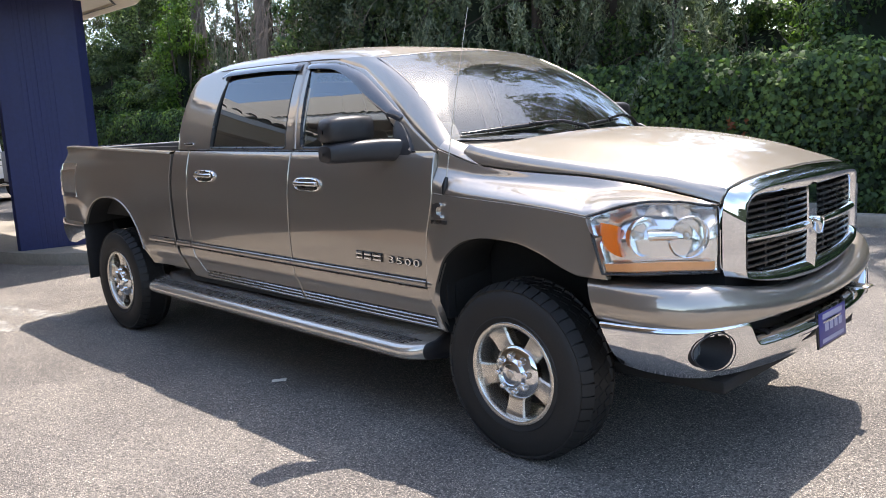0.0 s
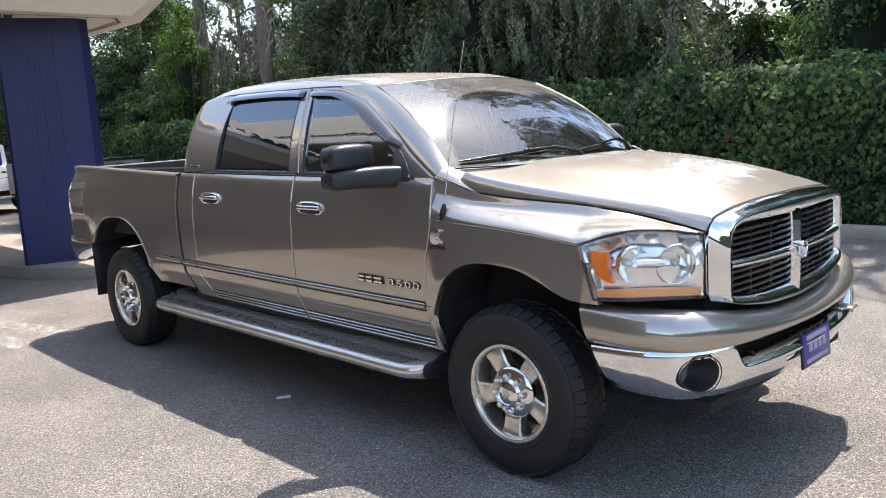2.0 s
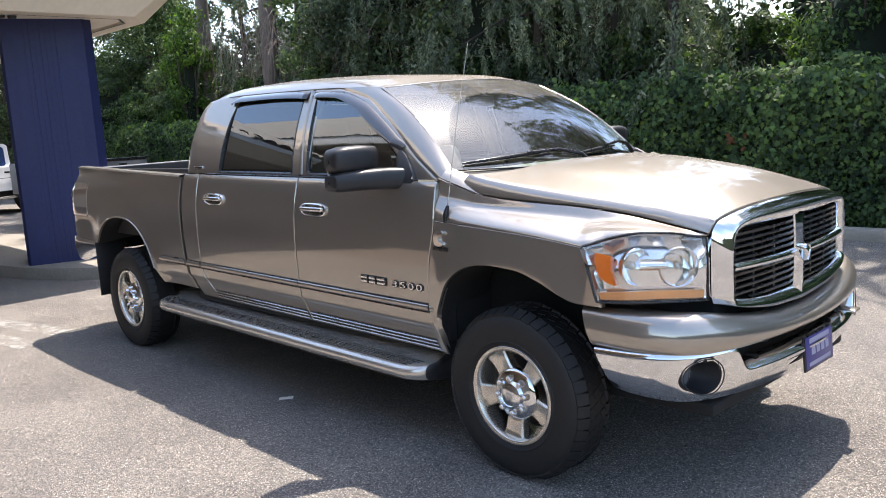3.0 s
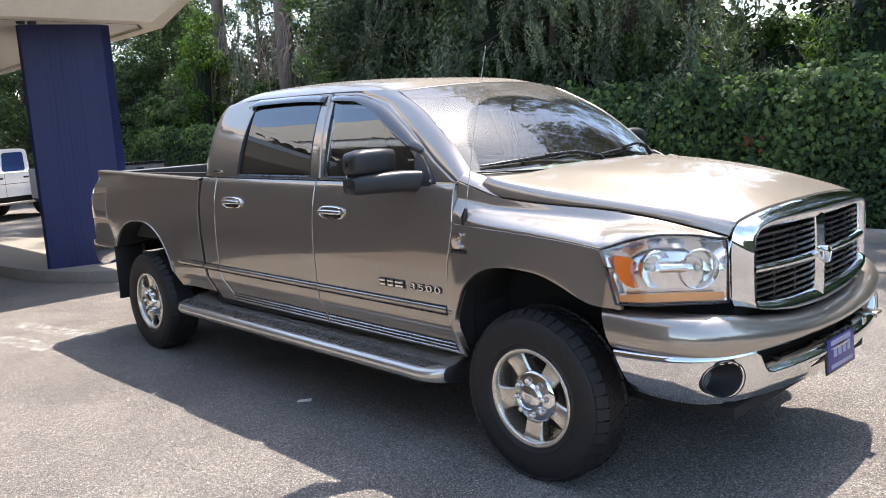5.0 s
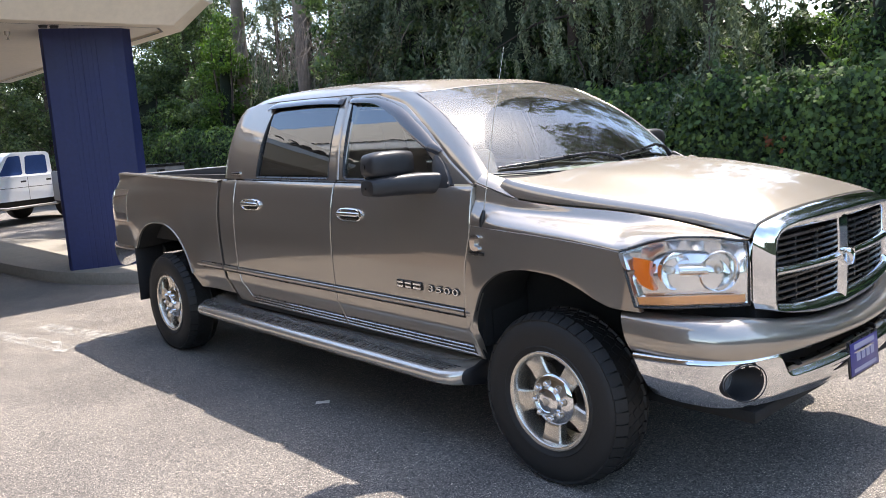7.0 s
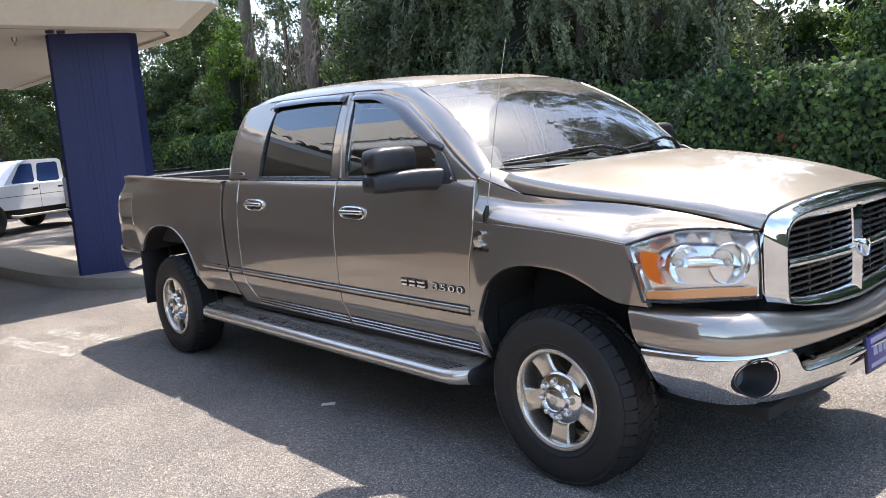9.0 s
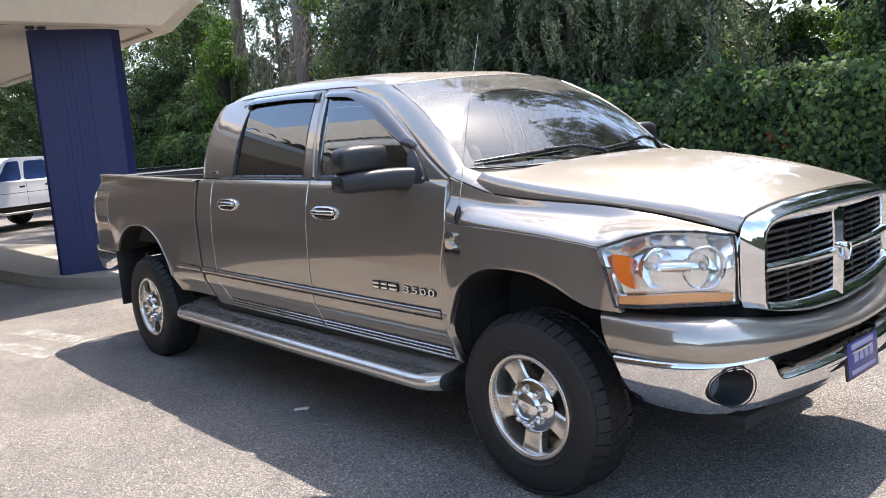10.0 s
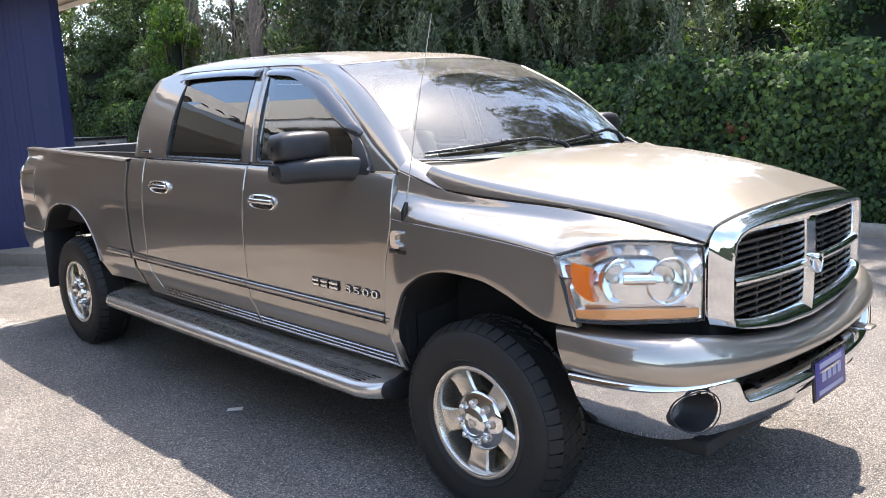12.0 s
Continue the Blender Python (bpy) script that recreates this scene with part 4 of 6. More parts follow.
nose_sheet("bumper_cover", UX, UY, lambda t: dipped(t, [(-0.17 + 0.065 * t, 0.868 - 0.04 * t), (-0.060 - 0.03 * t, 0.880 - 0.04 * t), (-0.030 - 0.03 * t, 0.876 - 0.042 * t), (-0.012 - 0.025 * t, 0.866 - 0.044 * t), (0.0 - 0.018 * t, 0.850 - 0.044 * t),
           (0.008 - 0.010 * t, 0.826 - 0.04 * t), (0.014 - 0.004 * t, 0.796 - 0.028 * t), (0.014, 0.765 - 0.030 * t), (0.008, 0.732 - 0.026 * t), (-0.004, 0.716 - 0.026 * t), (-0.05, 0.712 - 0.026 * t)]), PAINT, "painted upper bumper cover", shear=0.33)
# black top tray behind it, under the grille
nose_sheet("bumper_tray", UX, UY, lambda t: dipped(t, [(-0.07, 0.832 - 0.04 * t), (-0.11, 0.80 - 0.045 * t), (-0.26, 0.79 - 0.045 * t)]), SATIN)


def chrome_top(t):
    """The chrome dips in the middle to open the air intake."""
    y = float(UY(t)) * -1
    d = 1 / (1 + math.exp((abs(y) - 0.615) * 90))
    return 0.712 - 0.092 * d


LX, LY = plan([(0.452, 0.983), (0.61, 0.968), (0.765, 0.920), (0.866, 0.815), (0.930, 0.640), (0.982, 0.38), (0.998, 0.16), (1.002, 0.0)])


def chrome_rows(t):
    top = chrome_top(t)
    low = 0.483 + 0.062 * (1 - t) ** 2
    d = (0.712 - top) / 0.092
    rows = [(-0.11, top - 0.004 + 0.022 * d), (-0.07, top - 0.002 + 0.018 * d), (-0.036 + 0.02 * (1 - d), top + 0.013 * d), (-0.014, top + 0.003 * d), (0.001 + 0.004 * (1 - d), top - 0.006 * d), (0.010, top - 0.006 - 0.010 * d), (0.013, top - 0.016 - 0.010 * d), (0.006 + 0.005 * d, top - 0.026 - 0.010 * d)]
    for q in np.linspace(0.06, 1, 40):
        rows.append((0.008 - 0.030 * q - 0.030 * q ** 3, top - 0.026 - 0.010 * d + (low - top + 0.026 + 0.010 * d) * q))
    return rows + [(-0.06, low - 0.012), (-0.12, low - 0.012)]


FOGS = [(0.87, s * 0.800, 0.612) for s in (-1, 1)]


def off_fog(c):
    return all(((c[1] - f[1]) / 0.075) ** 2 + ((c[2] - f[2]) / 0.069) ** 2 > 1 or c[0] < 0.70 for f in FOGS)


nose_sheet("chrome_bumper", LX, LY, chrome_rows, CHROME, "chrome lower bumper with worn lower edge", 200, off_fog, shear=0.33)
tt = np.linspace(0, 1, 400)
face_x = lambda y: float(np.interp(-abs(y), LY(tt), LX(tt)))
for fx, fy, fz in FOGS:
    ang = np.linspace(0, 2 * math.pi, 57)
    loop = [(face_x(fy + 0.080 * math.cos(a)) + 0.013, fy + 0.080 * math.cos(a), fz + 0.0735 * math.sin(a)) for a in ang]
    fog = tube("fog_lamp", list(raked(loop)), 0.0025, BLACK, truck, "dark oval fog lamp recess", 10, False)
    rows = []
    for r, d in ((0.98, 0.004), (0.95, -0.03), (0.86, -0.09), (0.60, -0.13), (0.01, -0.13)):
        rows += [(face_x(fy + 0.080 * math.cos(a)) * (1 - 0.5 * (1 - r)) + fx * 0.5 * (1 - r) + d, fy + 0.080 * r * math.cos(a), fz + 0.0735 * r * math.sin(a)) for a in ang[:-1]]
    build("recess", raked(rows), quads(5, 56, False, True), BLACK, fog)
    bulb = lathe("fog_lens", [(0.058, 0.0), (0.056, 0.012), (0.035, 0.022), (0.001, 0.026)], LENS_GREY, fog, "grey fog lamp lens", 28)
    bulb.matrix_basis = pose(fx - 0.10, fy * 0.985, fz - RAKE * fx, 0, 0, -90)
# dark opening and tow hooks behind the intake
boxed("intake_back", 0.70, 0.86, -0.66, 0.66, 0.52, 0.76, DARK, truck, 0.01)
for s in (-1, 1):
    hook = [(0.78, s * 0.40, 0.665), (0.90, s * 0.40, 0.668), (0.945, s * 0.40, 0.680), (0.950, s * 0.40, 0.70), (0.92, s * 0.40, 0.712), (0.87, s * 0.40, 0.71)]
    tube("tow_hook", hook, 0.014, BLACK, truck, "black tow hook", 8)
# pale alloy colour stands in for sunlight on the tab's top
boxed("tow_tab", 0.90, 1.012, 0.445, 0.525, 0.622, 0.638, ALLOY, truck, 0.008, "towing tab coloured pale for its sunlit top")

# plate with a dealer's insert
plate = boxed("front_plate", 1.010, 1.020, -0.160, 0.160, -0.082, 0.082, SATIN, truck, 0.004, "dark framed front plate with dealer insert", pose(-0.006, 0, 0.485, 0, -4, 0))
boxed("plate_insert", 1.0205, 1.0225, -0.150, 0.150, -0.072, 0.072, PLATE_BLUE, plate, 0.001, "", pose(-0.006, 0, 0.485, 0, -4, 0))
for y0, y1, z0, z1 in ((-0.11, 0.11, 0.040, 0.062), (-0.12, 0.12, -0.062, -0.045), (-0.09, -0.05, -0.015, 0.02), (-0.035, 0.0, -0.015, 0.02), (0.015, 0.05, -0.015, 0.02), (0.065, 0.10, -0.015, 0.02)):
    boxed("lettering", 1.0225, 1.0240, y0, y1, z0, z1, PLATE_PALE, plate, 0.0, "", pose(-0.006, 0, 0.485, 0, -4, 0))

# ---- grille: chrome shell, cross bars, black slats ----
OUT_R = [(0.000, 1.260), (-0.195, 1.256), (-0.370, 1.248), (-0.457, 1.240), (-0.516, 1.231), (-0.569, 1.219), (-0.613, 1.203), (-0.634, 1.178), (-0.643, 1.140), (-0.645, 1.080), (-0.645, 0.980), (-0.644, 0.900), (-0.632, 0.868), (-0.506, 0.836), (-0.292, 0.796), (0.000, 0.780)]
LIP_R = [(0.000, 1.212), (-0.195, 1.212), (-0.350, 1.210), (-0.448, 1.206), (-0.516, 1.199), (-0.559, 1.185), (-0.586, 1.160), (-0.596, 1.120), (-0.600, 1.080), (-0.601, 1.030), (-0.600, 0.960), (-0.598, 0.892), (-0.584, 0.862), (-0.467, 0.836), (-0.272, 0.808), (0.000, 0.796)]
INN_R = [(0.000, 1.170), (-0.195, 1.173), (-0.350, 1.175), (-0.438, 1.176), (-0.501, 1.172), (-0.538, 1.160), (-0.558, 1.134), (-0.565, 1.095), (-0.568, 1.050), (-0.569, 1.000), (-0.569, 0.950), (-0.568, 0.912), (-0.555, 0.888), (-0.457, 0.872), (-0.272, 0.856), (0.000, 0.848)]


def full(loop):
    return chaikin(densify(loop + [(-y, z) for y, z in loop[-2:0:-1]], 2), 2)


GX = curve([0, 0.3, 0.5, 0.60, 0.66], [0.922, 0.914, 0.898, 0.884, 0.866])
o, li, inn = full(OUT_R), full(LIP_R), full(INN_R)


def at_front(loop, dx):
    return np.stack([GX(np.abs(loop[:, 0])) + dx, loop[:, 0], loop[:, 1]], -1)


def brow_ring(k, fwd):
    """From the rear edge of the chrome, against the bonnet, forwards over the brow to the lip."""
    # flat along the sides, rounded over the top
    flat = np.clip((np.abs(o[:, 0]) - 0.585) / 0.05, 0, 1)
    k = (k * (1 - flat) + fwd * flat)[:, None]
    q = o * (1 - k) + li * k
    x = NOSE(np.abs(o[:, 0])) * (1 - fwd) + (GX(np.abs(li[:, 0])) + 0.012) * fwd
    return np.stack([x + 0.004, q[:, 0], q[:, 1]], -1)


back = np.stack([o[:, 0] * 0.985, o[:, 1] - 0.025 * np.clip((o[:, 1] - 1.0) / 0.2, -1, 1)], -1)
rings = [np.stack([NOSE(np.abs(o[:, 0])) - 0.02, back[:, 0], back[:, 1]], -1)] + [brow_ring(k, f) for k, f in ((0, 0), (0.08, 0.28), (0.20, 0.52), (0.38, 0.76), (0.60, 0.92), (0.82, 0.985), (1.0, 1.0))]
rings += [at_front(li * 0.6 + inn * 0.4, 0.010), at_front(li * 0.2 + inn * 0.8, 0.002), at_front(inn, -0.010), at_front(inn, -0.06)]
P = raked(np.stack(rings))
grille = build("grille", P.reshape(-1, 3), quads(len(rings), len(o), False, True), CHROME, truck, "chrome grille surround with cross bars", 50)
for s in (-1, 1):
    boxed("grille_side", 0.785, 0.812, 0.636, 0.648, 0.880, 1.140, CHROME, grille, 0.003, "chrome side return", Matrix.Diagonal((1, s, 1, 1)))
# upright bar, broad and faceted
rows = []
for z in np.linspace(0.80, 1.18, 12):
    for y, d in ((-0.056, -0.03), (-0.054, -0.004), (-0.048, 0.002), (0.0, 0.016), (0.048, 0.002), (0.054, -0.004), (0.056, -0.03)):
        rows.append((0.922 + d - 0.006 * ((z - 1.0) / 0.2) ** 2, y, z))
build("upright_bar", raked(rows), quads(12, 7), CHROME, grille, "", 12)
for s in (-1, 1):
    y = np.linspace(0.044, 0.574, 16)
    rows = []
    for d, z in ((-0.04, 0.018), (-0.006, 0.021), (0.004, 0.016), (0.010, 0.004), (0.010, -0.004), (0.002, -0.016), (-0.008, -0.020), (-0.04, -0.017)):
        rows.append(np.stack([GX(y) + d - 0.002, s * y, 1.004 + z + 0.012 * (y / 0.58) ** 2], -1))
    build("cross_bar", raked(np.stack(rows)).reshape(-1, 3), quads(len(rows), 16), CHROME, grille)
    span = curve([0.815, 0.86, 0.90, 0.95, 1.03, 1.09, 1.13, 1.165], [0.33, 0.49, 0.560, 0.567, 0.567, 0.562, 0.555, 0.535])
    for z in (0.838, 0.866, 0.894, 0.922, 0.950, 0.976, 1.040, 1.066, 1.092, 1.118, 1.144):
        y = np.linspace(0.040, float(span(z)) + 0.012, 10)
        rows = []
        for d, dz in ((-0.05, 0.010), (-0.022, 0.007), (-0.018, 0.003), (-0.019, -0.004), (-0.05, -0.006)):
            rows.append(np.stack([GX(y) + d, s * y, np.full(10, z) + dz], -1))
        build("slat", raked(np.stack(rows)).reshape(-1, 3), quads(len(rows), 10), SATIN, grille)
    for yv in (0.20, 0.38, 0.52):
        boxed("slat_rib", float(GX(yv)) - 0.06, float(GX(yv)) - 0.026, s * yv - 0.007, s * yv + 0.007, 0.86, 1.13, SATIN, grille, 0.002)
boxed("grille_back", 0.77, 0.815, -0.60, 0.60, 0.80, 1.18, DARK, grille, 0.004)
# plain shield in the middle
sh = chaikin([(-0.030, 0.045), (0.030, 0.045), (0.036, 0.015), (0.022, -0.030), (0.0, -0.055), (-0.022, -0.030), (-0.036, 0.015)], 2)
rows = [np.stack([np.full(len(sh), x), sh[:, 0] * k, 1.004 + sh[:, 1] * k], -1) for x, k in ((0.925, 0.86), (0.955, 0.84), (0.960, 0.77), (0.954, 0.68), (0.960, 0.47), (0.963, 0.02))]
build("shield_emblem", raked(np.stack(rows)).reshape(-1, 3), quads(6, len(sh), False, True), CHROME, grille, "plain chrome shield emblem")

# ---- headlamps ----
def lamp_patch(s0, s1, v0, v1, deep, n=12, m=10, wave=None):
    return np.array([[lamp_at(s, v, deep + (wave(s, v) if wave else 0)) for v in np.linspace(v0, v1, m)] for s in np.linspace(s0, s1, n)])




def bowl_depth(s, v):
    """Depth of the reflector housing behind the lens, shallow along its rim."""
    rim = 1 - min(1.0, 14 * min(s, 1 - s, v, 1 - v))
    deep = 0.050 - 0.03 * v if v < 0.5 else 0.035 + 0.13 * (v - 0.5)
    return 0.006 * rim + deep * (1 - rim)


AMBER_OUT = curve([0, 0.12, 0.39, 0.68, 1], [0.162, 0.094, 0.052, 0.044, 0.056])
AMBER_IN = curve([0, 0.28, 0.6, 1], [0.178, 0.156, 0.154, 0.170])
for side in (-1, 1):
    lens = sheet("headlamp", lamp_patch(0, 1, 0, 1, 0.0, 30, 16), LENS, truck, side, 0.012, 0.003, "clear headlamp with amber markers", (1, -1, 0))
    face(lens, (1, side, 0)).visible_shadow = False
    sheet("housing", lamp_patch(0.004, 0.996, 0.006, 0.994, 0.0, 57, 29, bowl_depth), HOUSING, lens, side, 0.0, 0.0, "bright reflector housing", (1, -1, 0))
    ring = [lamp_at(q, 0.0, -0.001) for q in np.linspace(0, 1, 14)] + [lamp_at(1, q, -0.001) for q in np.linspace(0, 1, 6)[1:]] + [lamp_at(q, 1, -0.001) for q in np.linspace(1, 0, 18)[1:]] + [lamp_at(0, q, -0.001) for q in np.linspace(1, 0, 6)[1:]]
    ring = raked(ring)
    ring[:, 1] *= -side
    tube("gasket", [tuple(q) for q in ring], 0.0045, SATIN, lens, "dark gasket", 6)
    sheet("frame", np.concatenate([lamp_patch(0, 1, 0, 0.03, 0.002, 30, 3)]), SATIN, lens, side, 0.004, 0.001, "", (1, -1, 0))
    sheet("lower_marker", lamp_patch(0.030, 0.985, 0.035, 0.165, 0.010, 30, 5), AMBER_PALE, lens, side, 0.03, 0.003, "pale amber side marker strip", (1, -1, 0))
    # the amber block follows the lamp's rounded outer edge and tapers downwards
    A = np.array([[lamp_at(float(AMBER_OUT(w)) * (1 - q) + float(AMBER_IN(w)) * q, 0.262 + (0.582 - 0.126 * q) * w, 0.016) for w in np.linspace(0, 1, 16)] for q in np.linspace(0, 1, 8)])
    sheet("bridge", lamp_patch(0.40, 0.64, 0.44, 0.62, 0.050, 8, 8, lambda s, v: -0.05 * math.sqrt(max(0.0, 1 - ((v - 0.53) / 0.095) ** 2))), HOUSING, lens, side, 0.02, 0.002, "silver bridge between the reflectors", (1, -1, 0))
    sheet("turn_signal", A, AMBER, lens, side, 0.03, 0.004, "orange turn signal", (1, -1, 0))
    for s_mid, v_mid, rad, aim in ((0.335, 0.53, 0.076, (0.97, -0.24, -0.04)), (0.770, 0.52, 0.082, (0.80, -0.60, -0.08))):
        c = Vector(lamp_at(s_mid, v_mid, 0.040))
        aim = Vector(aim).normalized()
        rot = aim.to_track_quat("Y", "Z").to_matrix().to_4x4()
        rows = []
        for r, d in ((1.0, 0.030), (1.03, 0.026), (0.97, 0.022), (0.86, -0.006), (0.6, -0.030), (0.3, -0.044), (0.14, -0.048)):
            for a in np.linspace(0, 2 * math.pi, 36, endpoint=False):
                q = Matrix.Translation(c) @ rot @ Vector((rad * r * math.cos(a), d, rad * r * math.sin(a)))
                rows.append((q.x, q.y, q.z))
        q = raked(rows)
        q[:, 1] *= -side
        bowl = build("reflector_bowl", q, quads(7, 36, False, True), SILVER, lens, "round chrome reflector bowl")
        q = [Matrix.Translation(c) @ rot @ Vector((0.018 * math.cos(a) * k, d, 0.018 * math.sin(a) * k)) for k, d in ((1, -0.05), (1, 0.004), (0.6, 0.016), (0.05, 0.020)) for a in np.linspace(0, 2 * math.pi, 12, endpoint=False)]
        q = raked([tuple(v) for v in q])
        q[:, 1] *= -side
        build("bulb", q, quads(4, 12, False, True), STEP, bowl)


# ---- wheels ----
def wheel(x, side):
    """Tyre with blocky shoulders on a polished five-spoke rim with eight nuts; built facing +y and then turned outwards."""
    w = thing("wheel", "", "", (x, 0, 0))
    del_keys = [k for k in ("label", "category") if k in w.keys()]
    for k in del_keys:
        del w[k]
    prof = [(0.226, -0.105), (0.250, -0.118), (0.300, -0.130), (0.345, -0.128), (0.372, -0.116), (0.388, -0.098), (0.394, -0.06), (0.396, 0.0), (0.394, 0.06), (0.388, 0.098), (0.372, 0.116), (0.345, 0.128),
            (0.300, 0.130), (0.262, 0.123), (0.258, 0.126), (0.250, 0.122), (0.236, 0.112), (0.226, 0.105)]
    prof = [(0.226 + (r - 0.226) * 1.02, y) for r, y in prof]
    tyre = lathe("tyre", prof, RUBBER, w, "black all-terrain tyre", 96)
    bm = bmesh.new()
    rnd = random.Random(5)
    for k in range(44):
        for s, off in ((1, 0.0), (-1, 0.5)):
            a = 2 * math.pi * (k + off) / 44
            m = Matrix.Rotation(a, 4, "Y") @ pose(0, s * 0.091, 0.3905, -s * 26, 0, rnd.uniform(-4, 4))
            box(bm, -0.0242, 0.0242, -0.030, 0.030, -0.012, 0.0065, 0.0, m)
        a = 2 * math.pi * k / 44
        for y in (-0.045, 0.0, 0.045):
            m = Matrix.Rotation(a + y * 2.2, 4, "Y") @ pose(0, y, 0.3945, 0, 0, 28)
            box(bm, -0.017, 0.017, -0.017, 0.017, -0.008, 0.007, 0.0, m)
    tread = part("tread", bm, RUBBER, tyre, "", smooth=False)
    # the weight of the truck flattens the foot of the tyre
    for ob in (tyre, tread):
        for v in ob.data.vertices:
            if v.co.z < -0.385:
                v.co.y *= 1.0 + 0.8 * (-0.385 - v.co.z)
            v.co.z = max(v.co.z, -0.394)
    lathe("rim", [(0.226, -0.10), (0.214, -0.09), (0.205, 0.0), (0.206, 0.075), (0.209, 0.098), (0.213, 0.113), (0.217, 0.118), (0.232, 0.120), (0.236, 0.117), (0.236, 0.100)], ALLOY, w, "polished alloy rim", 80, 60)
    lathe("brake_disc", [(0.001, -0.02), (0.17, -0.02), (0.175, -0.04), (0.001, -0.045)], simple_disc, w, "dull brake disc", 48)
    # spokes
    for k in range(5):
        a0 = 2 * math.pi * (k + 0.57) / 5
        rows = []
        for r, half, y, thick in ((0.090, 0.050, 0.060, 0.06), (0.112, 0.047, 0.078, 0.06), (0.140, 0.046, 0.084, 0.055), (0.175, 0.050, 0.086, 0.05), (0.204, 0.056, 0.090, 0.045), (0.222, 0.066, 0.102, 0.04)):
            row = []
            for t, dy in ((-1.0, -thick), (-1.0, -0.010), (-0.86, 0.0), (-0.3, -0.004), (0.3, -0.004), (0.86, 0.0), (1.0, -0.010), (1.0, -thick)):
                ang = a0 + math.asin(max(-1, min(1, half * t / r)))
                row.append((r * math.cos(ang), y + dy, r * math.sin(ang)))
            rows.append(row)
        build("spoke", np.array(rows).reshape(-1, 3), quads(6, 8), ALLOY, w, "", 30)
    cap = lathe("centre_cap", [(0.124, 0.060), (0.122, 0.082), (0.112, 0.092), (0.094, 0.097), (0.072, 0.108), (0.062, 0.124), (0.050, 0.130), (0.046, 0.126), (0.040, 0.129), (0.001, 0.130)], CHROME, w, "chrome hub cap", 48, 30)
    emb = chaikin([(-0.016, 0.022), (0.016, 0.022), (0.022, 0.0), (0.0, -0.026), (-0.022, 0.0)], 2)
    rows = [np.stack([emb[:, 0] * s, np.full(len(emb), y), emb[:, 1] * s], -1) for s, y in ((1, 0.128), (0.95, 0.134), (0.6, 0.132), (0.02, 0.136))]
    build("cap_emblem", np.stack(rows).reshape(-1, 3), quads(4, len(emb), False, True), STEP, cap)
    for k in range(8):
        a = 2 * math.pi * (k + 0.5) / 8
        m = pose(0.083 * math.cos(a), 0, 0.083 * math.sin(a))
        prof = [(0.017, 0.085), (0.017, 0.104), (0.0145, 0.107), (0.014, 0.121), (0.010, 0.126), (0.001, 0.127)]
        q = [m @ Vector((r * math.cos(t), y, r * math.sin(t))) for t in np.linspace(0, 2 * math.pi, 12, endpoint=False) for r, y in prof]
        build("wheel_nut", q, quads(12, 6, True), CHROME, w, "", 40)
    return w


simple_disc = simple("dull_steel", (0.10, 0.095, 0.09), 0.5, 0.9, 0.2, 12)
first = wheel(0.0, -1)
first.parent = truck
first.matrix_basis = pose(0, -0.862, 0.396, 0, 0, 180)
for ob in first.children:
    if ob.name.split(".")[0] != "tyre":
        ob.matrix_basis = pose(0, 0, 0, 0, -18, 0)
for x, y, turn, spin in ((0.0, 0.862, 0, 20), (-4.077, -0.852, 180, 24), (-4.077, 0.852, 0, 50)):
    other = copy_thing(first, pose(x, y, 0.396, 0, 0, turn))
    for ob in other.children:
        if ob.name.split(".")[0] != "tyre":
            ob.matrix_basis = pose(0, 0, 0, 0, spin, 0)

